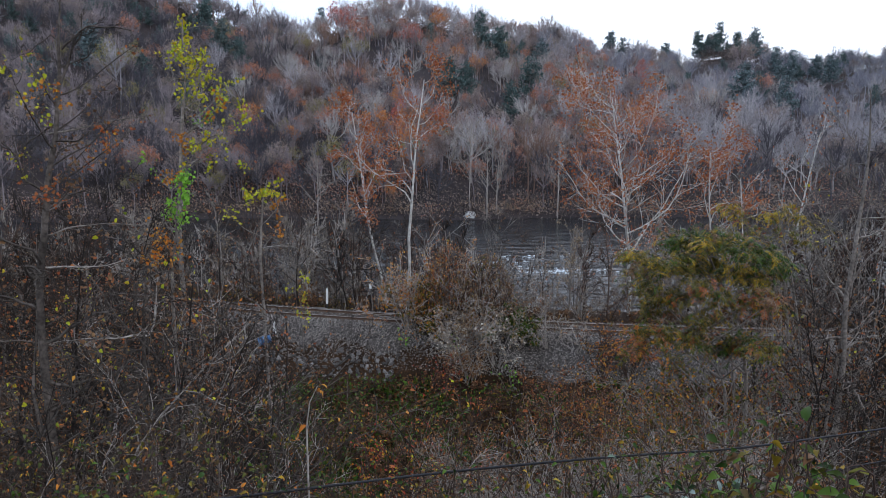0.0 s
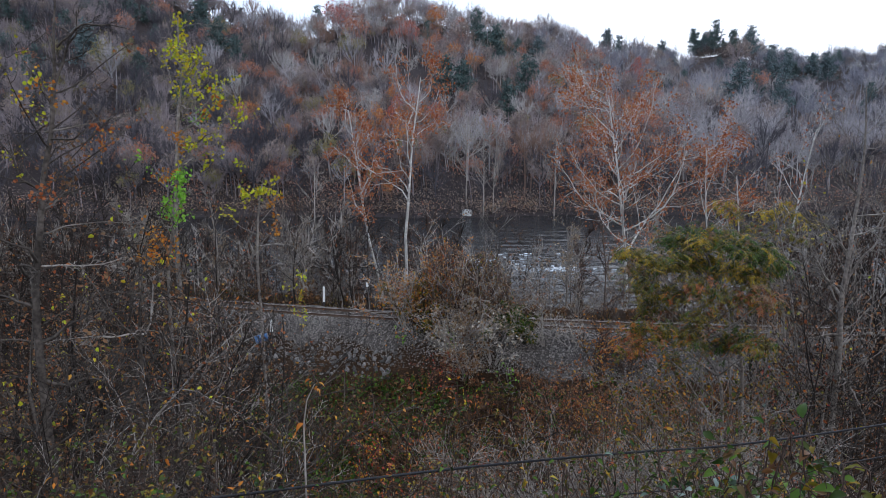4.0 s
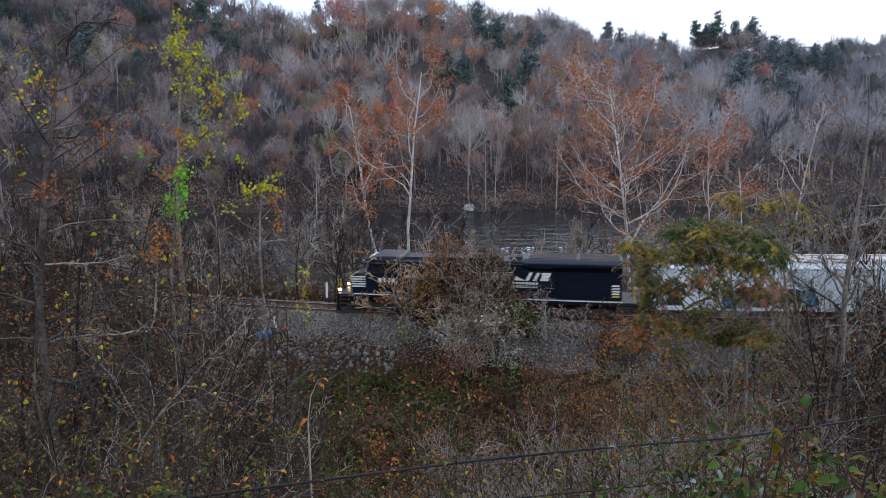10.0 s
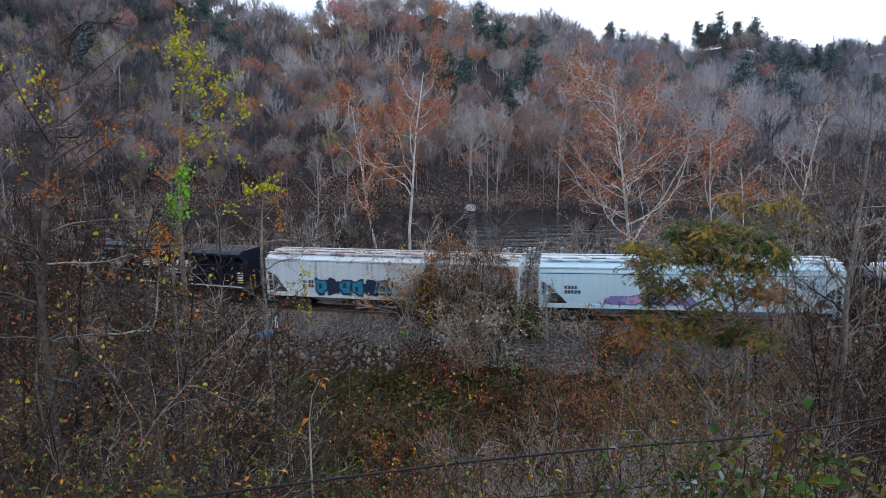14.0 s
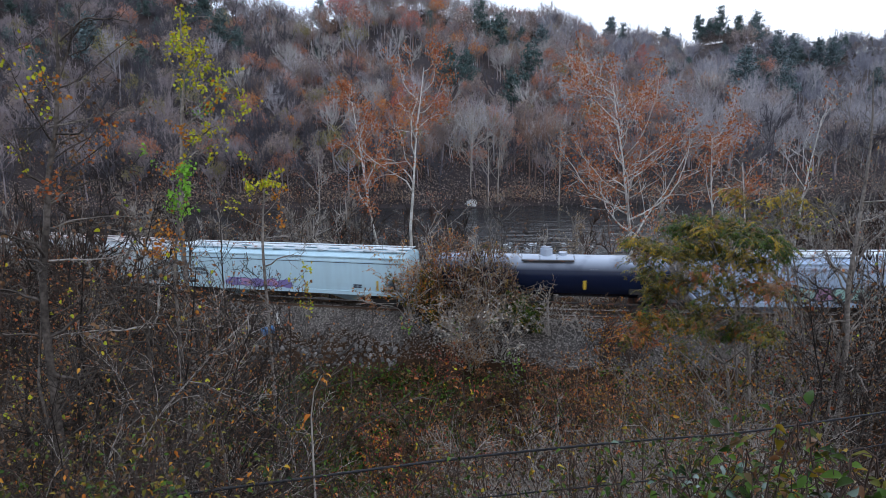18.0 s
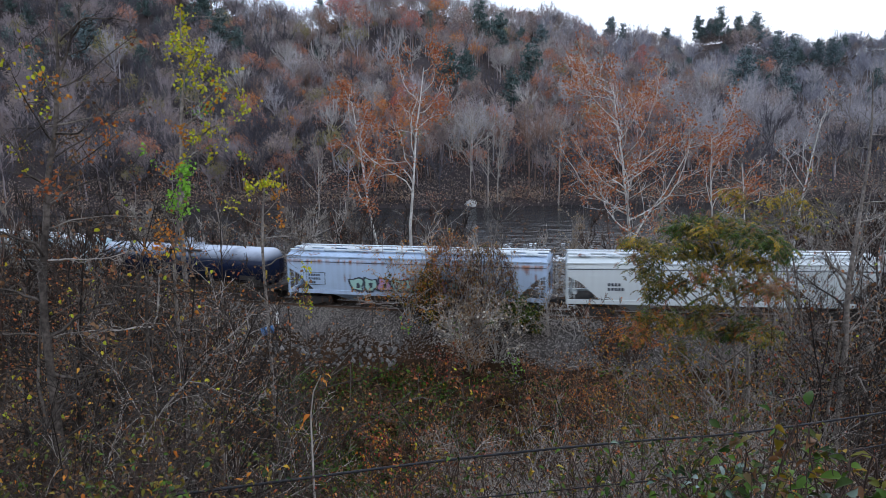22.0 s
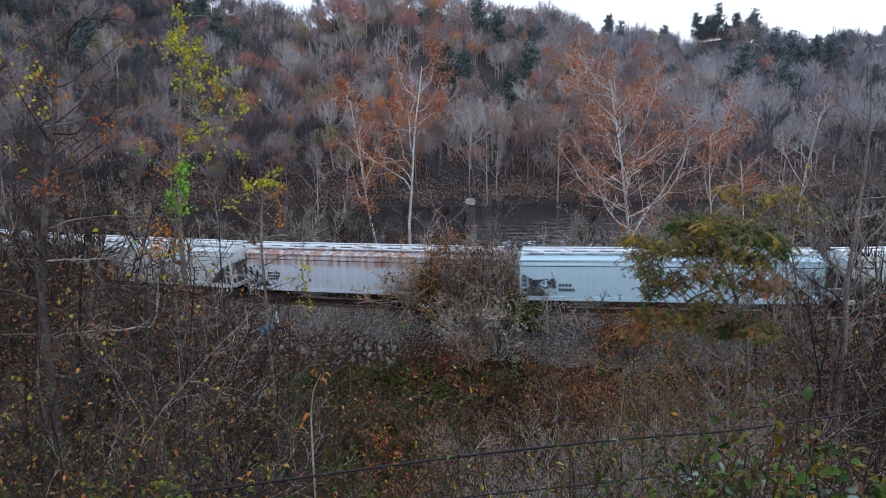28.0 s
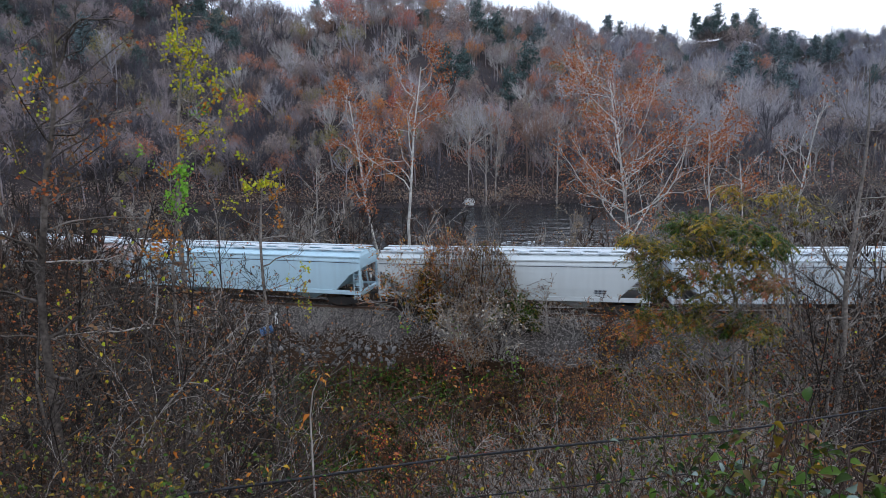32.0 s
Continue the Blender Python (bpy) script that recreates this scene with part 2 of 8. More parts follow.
class Bunch:
    """Gathers tubes and leaves into arrays."""

    def __init__(self):
        self.v, self.q, self.n = [], [], 0

    def add(self, v, q):
        self.v.append(v)
        self.q.append(np.asarray(q) + self.n)
        self.n += len(v)

    def tube(self, pts, radii, sides=3):
        pts = np.asarray(pts, float)
        k = len(pts)
        d = np.gradient(pts, axis=0)
        d /= np.linalg.norm(d, axis=1, keepdims=True) + 1e-9
        ref = np.array([0.31, 0.95, 0.05]) if abs(d[0, 2]) > 0.6 else np.array([0.1, 0.05, 0.99])
        a = np.cross(d, ref)
        a /= np.linalg.norm(a, axis=1, keepdims=True) + 1e-9
        b = np.cross(d, a)
        ang = np.arange(sides) * 2 * np.pi / sides
        ring = np.cos(ang)[None, :, None] * a[:, None] + np.sin(ang)[None, :, None] * b[:, None]
        v = (pts[:, None] + ring * np.asarray(radii)[:, None, None]).reshape(-1, 3)
        i = np.arange(k - 1)[:, None] * sides
        j = np.arange(sides)[None]
        j2 = (j + 1) % sides
        q = np.stack([i + j, i + j2, i + sides + j2, i + sides + j], -1).reshape(-1, 4)
        self.add(v, q)

    def leaves(self, at, size, rng, droop=0.3, narrow=0.55):
        """Folded leaves: two faces on a midrib, in random attitudes."""
        at = np.asarray(at, float).reshape(-1, 3)
        n = len(at)
        if n == 0:
            return
        size = np.broadcast_to(size, (n,)) * rng.uniform(0.65, 1.35, n)
        d = rng.normal(size=(n, 3))
        d[:, 2] -= droop * 2
        d /= np.linalg.norm(d, axis=1, keepdims=True)
        u = rng.normal(size=(n, 3))
        w = np.cross(d, u)
        w /= np.linalg.norm(w, axis=1, keepdims=True) + 1e-9
        up = np.cross(w, d)
        s = size[:, None]
        tip, mid1, mid2 = at + d * s, at + d * s * 0.3, at + d * s * 0.68
        h = s * narrow * 0.5
        fold = up * h * 0.5
        v = np.stack([at, mid1 + w * h + fold, mid2 + w * h * 0.8 + fold, tip, mid2 - w * h * 0.8 + fold, mid1 - w * h + fold], 1).reshape(-1, 3)
        base = np.arange(n)[:, None] * 6
        q = np.concatenate([base + [[0, 1, 2, 3]], base + [[0, 3, 4, 5]]], 0)
        self.add(v, q)

    def flecks(self, at, size, rng):
        """Far foliage: one tilted blade for each clump of leaves."""
        at = np.asarray(at, float)
        n = len(at)
        s = (size * rng.uniform(0.5, 1.4, n))[:, None]
        u = rng.normal(size=(n, 3))
        u /= np.linalg.norm(u, axis=1, keepdims=True)
        w = np.cross(u, rng.normal(size=(n, 3)))
        w /= np.linalg.norm(w, axis=1, keepdims=True) + 1e-9
        v = np.stack([at - u * s * 0.5, at + w * s * 0.32, at + u * s * 0.5, at - w * s * 0.3], 1).reshape(-1, 3)
        self.add(v, np.arange(n * 4).reshape(-1, 4))

    def arrays(self):
        if not self.v:
            return np.zeros((0, 3)), np.zeros((0, 4), int)
        return np.concatenate(self.v), np.concatenate(self.q)

    def mesh(self, name, mat, smooth=True):
        v, q = self.arrays()
        return mesh_of(name, v, q, mats=[mat], smooth=smooth)


def part(name, bm, mat, parent, label="", smooth=False):
    """Links a bmesh, or a ready mesh, as one mesh object under its thing."""
    if isinstance(bm, bmesh.types.BMesh):
        me = bpy.data.meshes.new(name)
        bm.to_mesh(me)
        bm.free()
        me.materials.append(mat)
        if smooth:
            me.polygons.foreach_set("use_smooth", [True] * len(me.polygons))
    else:
        me = bm
    ob = new(name, me)
    ob.parent = parent
    return tagged(ob, label)


def box(bm, x0, x1, y0, y1, z0, z1, bevel=0.0):
    r = bmesh.ops.create_cube(bm, size=1.0)
    vs = r["verts"]
    for v in vs:
        v.co = Vector((x0 + (v.co.x + 0.5) * (x1 - x0), y0 + (v.co.y + 0.5) * (y1 - y0), z0 + (v.co.z + 0.5) * (z1 - z0)))
    if bevel:
        es = list({e for v in vs for e in v.link_edges})
        bmesh.ops.bevel(bm, geom=es, offset=bevel, segments=1, affect="EDGES", profile=0.5)


def boxed(*a, bevel=0.0):
    bm = bmesh.new()
    box(bm, *a, bevel=bevel)
    return bm


def rod(bm, p, q, r, seg=8, r2=None):
    p, q = Vector(p), Vector(q)
    m = Matrix.Translation((p + q) / 2) @ (q - p).to_track_quat("Z", "Y").to_matrix().to_4x4()
    bmesh.ops.create_cone(bm, cap_ends=True, segments=seg, radius1=r, radius2=r if r2 is None else r2, depth=(q - p).length, matrix=m)


def rodded(*a, **k):
    bm = bmesh.new()
    rod(bm, *a, **k)
    return bm


def slab(outline, y0, y1, bevel=0.0):
    """An outline in x and z, made solid between y0 and y1."""
    bm = bmesh.new()
    a = [bm.verts.new((x, y0, z)) for x, z in outline]
    b = [bm.verts.new((x, y1, z)) for x, z in outline]
    bm.faces.new(a)
    bm.faces.new(b[::-1])
    for i in range(len(a)):
        j = (i + 1) % len(a)
        bm.faces.new((a[j], a[i], b[i], b[j]))
    bmesh.ops.recalc_face_normals(bm, faces=bm.faces)
    if bevel:
        bmesh.ops.bevel(bm, geom=list(bm.edges), offset=bevel, segments=1, affect="EDGES", profile=0.5)
    return bm


# ---- the lie of the land ----
TRACK_D, TRACK_A, TRACK_B, BEND = 47.532, -0.2462, 0.0025, 62.0


def track_y(x):
    """Centre line of the railway: a wide bend with straights at either end."""
    c = np.clip(x, -BEND, BEND)
    return TRACK_D + TRACK_A * c + TRACK_B * c * c + (TRACK_A + 2 * TRACK_B * c) * (x - c)


GRID_X = np.linspace(-420, 420, 16801)
GRID_S = np.concatenate([[0], np.cumsum(np.hypot(np.diff(GRID_X), np.diff(track_y(GRID_X))))])
GRID_S -= np.interp(0, GRID_X, GRID_S)


def on_track(s, off=0.0):
    """Place and heading at s metres along the line; off is to the side of the slope where the camera stands."""
    x = np.interp(s, GRID_S, GRID_X)
    y = track_y(x)
    g = TRACK_A + 2 * TRACK_B * np.clip(x, -BEND, BEND)
    n = np.hypot(1, g)
    return x + off * g / n, y - off / n, np.arctan2(g, 1)


def side_of_track(x, y):
    g = TRACK_A + 2 * TRACK_B * np.clip(x, -BEND, BEND)
    return (track_y(x) - y) / np.hypot(1, g)


WATER_Z = -4.5


def far_bank(az):
    """Distance of the far shore by compass angle, seen from the slope."""
    return np.interp(az, [-90, -60, -30, 0, 25, 40, 60, 90], [420, 250, 165, 138, 150, 190, 290, 500])


def crest(az):
    """Distance and height of the wooded ridge."""
    r = np.interp(az, [-90, -40, -15, 0, 8, 17, 22, 40, 90], [420, 330, 300, 300, 310, 360, 420, 470, 600])
    el = np.interp(az, [-90, -45, -32, -21, -15, -11, -8, -3.5, 1, 5.5, 9, 12.5, 16, 18.2, 19.2, 21, 23.8, 25.2, 27, 30, 33, 45, 90],
                   [11, 13, 12.8, 11.6, 9.5, 9.1, 10.2, 10.4, 9.7, 8.5, 7.9, 7.1, 6.4, 5.4, 6.2, 6.7, 6.5, 5.5, 5.1, 5.0, 5.1, 6, 6])
    return r, EYE_Z + r * np.tan(np.radians(el)) - 11.5


def smooth01(a):
    a = np.clip(a, 0, 1)
    return a * a * (3 - 2 * a)


def wavy(x, y):
    return (np.sin(x * 0.31 + 1.3 * np.sin(y * 0.17)) * np.cos(y * 0.27 + 0.8 * np.sin(x * 0.23)) * 0.5
            + np.sin(x * 0.93 + y * 0.51) * np.cos(y * 1.07 - x * 0.37) * 0.22)


def ground_z(x, y):
    x, y = np.asarray(x, float), np.asarray(y, float)
    d = side_of_track(x, y)
    # railway bank, ditch floor on the slope side, shelf and river on the other
    z = np.interp(d, [-60, -26, -21, -15, -10, -5.2, -2.4, -1.7, 1.7, 2.4, 4.4, 6.6, 9], [-6.5, -6.0, -4.4, -3.4, -2.4, -2.0, -0.42, -0.20, -0.20, -0.42, -1.55, -2.5, -2.6])
    rough = np.where((d > 4.5) | (d < -5), 1.0, 0.0) * 0.25
    z = z + wavy(x, y) * rough * np.where(d < -20, 0.2, 1)
    # the slope on which the camera stands
    bank = np.interp(y, [-200, -40, -3, 0, 2, 5, 8, 14, 20, 26, 31], [60, 24, 12.2, 11.7, 11.0, 9.4, 7.2, 3.2, 0.0, -2.0, -2.7])
    bank = bank + wavy(x, y) * 0.35 * smooth01((np.abs(y) + np.abs(x) - 2) / 4)
    z = np.where(d > 5, np.maximum(z, bank), z)
    # the hill across the river
    az, r = np.degrees(np.arctan2(x, np.maximum(y, 1e-3))), np.hypot(x, y)
    r0 = far_bank(az)
    r1, z1 = crest(az)
    k = (r - r0) / (r1 - r0)
    rise = WATER_Z + 0.4 + 2.0 * smooth01((r - r0) / 9) + (z1 - WATER_Z - 2.4) * np.where(k < 1, np.clip(k, 0, 1) ** 1.1, 1 - 0.15 * smooth01((k - 1) / 1.5))
    rise = rise + wavy(x * 0.21, y * 0.21) * 5.0 * smooth01((r - r0) / 60)
    bed = np.where(r > r0 - 5, -6.5 + (WATER_Z + 0.4 + 6.5) * smooth01((r - r0 + 5) / 5), -6.5)
    hill = np.where(r > r0, rise, bed)
    z = np.where((d < -26) & (y > 20), np.maximum(hill, -6.5), z)
    # level country far off
    far = smooth01((r - 800) / 500)
    return z * (1 - far) + 8.0 * far


def sheet(name, xs, ys, zfun, mats, pick):
    gx, gy = np.meshgrid(xs, ys)
    gz = zfun(gx, gy)
    v = np.stack([gx, gy, gz], -1).reshape(-1, 3)
    ny, nx = gx.shape
    i = (np.arange(ny - 1)[:, None] * nx + np.arange(nx - 1)[None]).reshape(-1)
    q = np.stack([i, i + 1, i + nx + 1, i + nx], 1)
    c = v[q].mean(1)
    return new(name, mesh_of(name, v, q, mats=mats, mat_ids=pick(c)))


def spread(a, b, near, far_step, grow=1.2):
    """Steps that widen away from the middle."""
    out, x, s = [0.0], 0.0, near
    while x < b:
        x += s
        s = min(s * grow, far_step) if x > 45 else s
        out.append(x)
    left, x, s = [], 0.0, near
    while x > a:
        x -= s
        s = min(s * grow, far_step) if x < -45 else s
        left.append(x)
    return np.array(left[::-1] + out)


def ground_pick(c):
    d = side_of_track(c[:, 0], c[:, 1])
    edge = 1.9 + 1.8 * smooth01((c[:, 0] + 17) / 5) + 1.7 * smooth01((c[:, 0] - 2) / 5) + 0.4 * np.sin(c[:, 0] * 1.1)
    out = np.where((d > -3.6) & (d < edge), 1, 0)
    return np.where((d < -30) & (c[:, 1] > 40), 2, out)


ys_near = np.concatenate([[-1500, -900, -500, -250, -120, -60, -30, -12], np.arange(-5, 30, 0.7), np.arange(30, 34, 0.7), np.arange(34, 57, 0.32), np.arange(57, 64, 0.7), np.arange(64, 160, 2.0),
                          np.arange(160, 480, 6.0), [500, 540, 600, 700, 850, 1000, 1300, 1600, 2100, 2800]])
ground = sheet("ground", spread(-2800, 2800, 0.5, 300), ys_near, ground_z, [M_SOIL, M_BALLAST, M_HILL], ground_pick)
tagged(ground, "wooded valley ground under leaf litter with gravel railway bank", "ground", kind="structure")

# river
M_WATER = bpy.data.materials.new("river_water")
M_WATER.use_nodes = True
_n, _l = M_WATER.node_tree.nodes, M_WATER.node_tree.links
_b = _n["Principled BSDF"]
_b.inputs["Base Color"].default_value = (0.014, 0.018, 0.021, 1)
_b.inputs["Roughness"].default_value = 0.06
_b.inputs["IOR"].default_value = 1.33
_tex = _n.new("ShaderNodeTexCoord")
_map = _n.new("ShaderNodeMapping")
_map.inputs["Scale"].default_value = (0.16, 0.42, 1)
_no = _n.new("ShaderNodeTexNoise")
_no.inputs["Scale"].default_value, _no.inputs["Detail"].default_value = 1.3, 6.0
_bp = _n.new("ShaderNodeBump")
_bp.inputs["Strength"].default_value, _bp.inputs["Distance"].default_value = 0.8, 0.6
_l.new(_tex.outputs["Object"], _map.inputs["Vector"])
_l.new(_map.outputs[0], _no.inputs["Vector"])
_l.new(_no.outputs["Fac"], _bp.inputs["Height"])
_l.new(_bp.outputs[0], _b.inputs["Normal"])
water = new("water", mesh_of("water", [(-420, 48, WATER_Z), (460, 48, WATER_Z), (460, 480, WATER_Z), (-420, 480, WATER_Z)], [[0, 1, 2, 3]], mats=[M_WATER]))
tagged(water, "dark rippled river with patches of rapids", "river", kind="structure")

# ---- paint and metal of the train ----
def painted(name, base, rust_amount=0.0, dirt=0.25, rough=0.45, band=None, metal=0.0, sky_sheen=None):
    """Car paint: dusty streaks that run down, grime at two scales, rust where it is given (a level z0..z1 and an
    amount), and a pale sky sheen painted in above a level.
    """
    m = bpy.data.materials.new(name)
    m.use_nodes = True
    n, l = m.node_tree.nodes, m.node_tree.links
    b = n["Principled BSDF"]
    b.inputs["Roughness"].default_value, b.inputs["Metallic"].default_value = rough, metal
    tex = n.new("ShaderNodeTexCoord")
    streak_map = n.new("ShaderNodeMapping")
    streak_map.inputs["Scale"].default_value = (2.6, 2.6, 0.22)
    l.new(tex.outputs["Object"], streak_map.inputs["Vector"])
    streak = n.new("ShaderNodeTexNoise")
    streak.inputs["Scale"].default_value, streak.inputs["Detail"].default_value = 1.6, 6.0
    l.new(streak_map.outputs[0], streak.inputs["Vector"])
    patch = n.new("ShaderNodeTexNoise")
    patch.inputs["Scale"].default_value, patch.inputs["Detail"].default_value = 0.55, 5.0
    l.new(tex.outputs["Object"], patch.inputs["Vector"])

    def curve(socket, lo, hi, top=1.0):
        r = n.new("ShaderNodeMapRange")
        r.inputs["From Min"].default_value, r.inputs["From Max"].default_value = lo, hi
        r.inputs["To Max"].default_value = top
        l.new(socket, r.inputs["Value"])
        return r.outputs[0]

    def blend(fac, c1, c2):
        x = n.new("ShaderNodeMixRGB")
        l.new(fac, x.inputs["Fac"])
        if isinstance(c1, tuple):
            x.inputs["Color1"].default_value = (*c1, 1)
        else:
            l.new(c1, x.inputs["Color1"])
        x.inputs["Color2"].default_value = (*c2, 1)
        return x.outputs[0]

    def times(a, c):
        x = n.new("ShaderNodeMath")
        x.operation = "MULTIPLY"
        l.new(a, x.inputs[0])
        l.new(c, x.inputs[1])
        return x.outputs[0]

    colour = blend(curve(streak.outputs["Fac"], 0.42, 0.75, dirt), base, tuple(c * 0.45 + 0.02 for c in base))
    colour = blend(curve(patch.outputs["Fac"], 0.45, 0.75, dirt * 0.8), colour, tuple(c * 0.6 + 0.03 for c in base))
    if rust_amount:
        colour = blend(curve(times(streak.outputs["Fac"], patch.outputs["Fac"]), 0.36 - 0.16 * rust_amount, 0.42, 0.9), colour, (0.20, 0.07, 0.03))
    if band:
        sep = n.new("ShaderNodeSeparateXYZ")
        l.new(tex.outputs["Object"], sep.inputs[0])
        z0, z1, amount = band
        low, high = curve(sep.outputs["Z"], z0, z0 + 0.25), curve(sep.outputs["Z"], z1 + 0.12, z1)
        level = times(low, high)
        colour = blend(times(level, curve(streak.outputs["Fac"], 0.62 - 0.35 * amount, 0.66)), colour, (0.34, 0.13, 0.05))
    if sky_sheen:
        # pale sky reflection painted into the colour of upper surfaces above a level
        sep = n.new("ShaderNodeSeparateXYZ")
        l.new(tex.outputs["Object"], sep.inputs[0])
        amount = curve(sep.outputs["Z"], sky_sheen[0], sky_sheen[1], sky_sheen[2])
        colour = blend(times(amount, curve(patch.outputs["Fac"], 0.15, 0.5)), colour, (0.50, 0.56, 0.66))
    l.new(colour, b.inputs["Base Color"])
    return m


# a faint gleam of sky is painted into the roof colour
P_BLACK = painted("black_locomotive_paint", (0.006, 0.010, 0.022), dirt=0.12, rough=0.3, sky_sheen=(4.0, 4.3, 0.05))
P_WHITE = painted("white_lettering_paint", (0.78, 0.78, 0.76), dirt=0.15)
P_UNDER = painted("grimy_underframe", (0.028, 0.026, 0.025), 0.5, 0.4, rough=0.8)
P_RIB = painted("weathered_white_paint", (0.60, 0.67, 0.71), 0.35, 0.30)
P_ROOF_RUST = painted("rusted_roof_paint", (0.60, 0.58, 0.58), 1.05, 0.4)
P_PALE = painted("pale_blue_white_paint", (0.50, 0.69, 0.78), 0.0, 0.2)
P_GREY_BLUE = painted("dusty_grey_blue_paint", (0.43, 0.55, 0.72), 0.1, 0.35, band=(3.2, 3.55, 0.55))
P_CREAM = painted("grey_white_paint", (0.62, 0.67, 0.68), 0.0, 0.15)
P_RUSTBAND = painted("rust_streaked_paint", (0.57, 0.63, 0.70), 0.2, 0.35, band=(2.9, 4.3, 0.85))
P_ROOF = painted("dusty_roof_paint", (0.62, 0.68, 0.72), 0.15, 0.3)
# the sky's bright band along the barrel's top is painted into the colour
P_TANK = painted("glossy_black_tank_paint", (0.008, 0.013, 0.036), dirt=0.08, rough=0.25, sky_sheen=(3.2, 3.95, 0.9))
P_TANK.node_tree.nodes["Principled BSDF"].inputs["Coat Weight"].default_value = 0.12
P_TANK.node_tree.nodes["Principled BSDF"].inputs["Specular IOR Level"].default_value = 0.2
P_BLACK.node_tree.nodes["Principled BSDF"].inputs["Specular IOR Level"].default_value = 0.3
P_TANK.node_tree.nodes["Principled BSDF"].inputs["Coat Roughness"].default_value = 0.22
P_YELLOW = painted("yellow_reflective_stripe", (0.62, 0.42, 0.04))
P_GLASS = material("dark_cab_glass", (0.02, 0.025, 0.03), 0.08, spec=0.8, bump=0)
P_MARK = painted("dark_stencil_paint", (0.04, 0.05, 0.07), dirt=0.1)
P_BLUE = painted("blue_spray_paint", (0.02, 0.22, 0.34), dirt=0.1)
P_NAVY = painted("navy_spray_paint", (0.015, 0.03, 0.07), dirt=0.1)
P_PURPLE = painted("purple_spray_paint", (0.22, 0.18, 0.42), dirt=0.1)
P_PINK = painted("pink_spray_paint", (0.50, 0.28, 0.45), dirt=0.1)
P_MINT = painted("mint_spray_paint", (0.36, 0.58, 0.52), dirt=0.1)
P_LAMP = bpy.data.materials.new("lit_headlamp")
P_LAMP.use_nodes = True
P_LAMP.node_tree.nodes["Principled BSDF"].inputs["Emission Color"].default_value = (1.0, 0.72, 0.35, 1)
P_LAMP.node_tree.nodes["Principled BSDF"].inputs["Emission Strength"].default_value = 9.0

# ---- railway ----
rail_track = tagged(new("railway_track"), "single railway track of rusty rails on old timber ties", "railway", kind="structure")


def rail_mesh(s0, s1, off):
    ss = np.arange(s0, s1 + 0.1, 1.0)
    prof = [(-0.075, -0.17), (0.075, -0.17), (0.075, -0.15), (0.012, -0.13), (0.012, -0.045), (0.037, -0.03), (0.037, 0.0), (-0.037, 0.0), (-0.037, -0.03), (-0.012, -0.045), (-0.012, -0.13), (-0.075, -0.15)]
    k = len(prof)
    v = []
    for s in ss:
        for o, z in prof:
            x, y, h = on_track(s, off + o)
            v.append((x, y, z))
    i = np.arange(len(ss) - 1)[:, None] * k
    j = np.arange(k)[None]
    j2 = (j + 1) % k
    q = np.stack([i + j, i + k + j, i + k + j2, i + j2], -1).reshape(-1, 4)
    return mesh_of("rail", v, q, mats=[M_RUST, M_RAIL_TOP], mat_ids=np.tile(np.arange(k) == 6, len(ss) - 1), smooth=False)


for off in (0.755, -0.755):
    part("rail", rail_mesh(-330, 330, off), None, rail_track, "rusty steel rail with a worn top")
_tie = boxed(-0.115, 0.115, -1.3, 1.3, -0.36, -0.175, bevel=0.02)
tie_mesh = bpy.data.meshes.new("tie")
_tie.to_mesh(tie_mesh)
_tie.free()
tie_mesh.materials.append(M_TIE)
rng = np.random.default_rng(5)
for s in np.arange(-62, 46, 0.54):
    x, y, h = on_track(s)
    tie = new("tie", tie_mesh)
    tie.parent = rail_track
    tie.matrix_basis = pose(x, y, 0, 0, 0, math.degrees(h) + rng.normal(0, 0.7))


# ---- rolling stock: x along the car, -y towards the slope, z up from the rail ----
WHEELSETS = []


def wheelset_mesh(r):
    bm = bmesh.new()
    rod(bm, (0, -0.95, 0), (0, 0.95, 0), 0.08, 8)
    for y in (-0.755, 0.755):
        rod(bm, (0, y - 0.065, 0), (0, y + 0.065, 0), r, 20)
        rod(bm, (0, y * 0.91 - 0.02, 0), (0, y * 0.91 + 0.02, 0), r + 0.03, 20)
        for k in range(4):
            a = k * math.pi / 2
            rod(bm, (math.cos(a) * r * 0.62, y * 1.09, math.sin(a) * r * 0.62), (math.cos(a) * r * 0.62, y * 1.11, math.sin(a) * r * 0.62), 0.06, 6)
    me = bpy.data.meshes.new("wheelset")
    bm.to_mesh(me)
    bm.free()
    me.materials.append(P_UNDER)
    return me


WHEEL_CAR, WHEEL_LOCO = wheelset_mesh(0.457), wheelset_mesh(0.533)


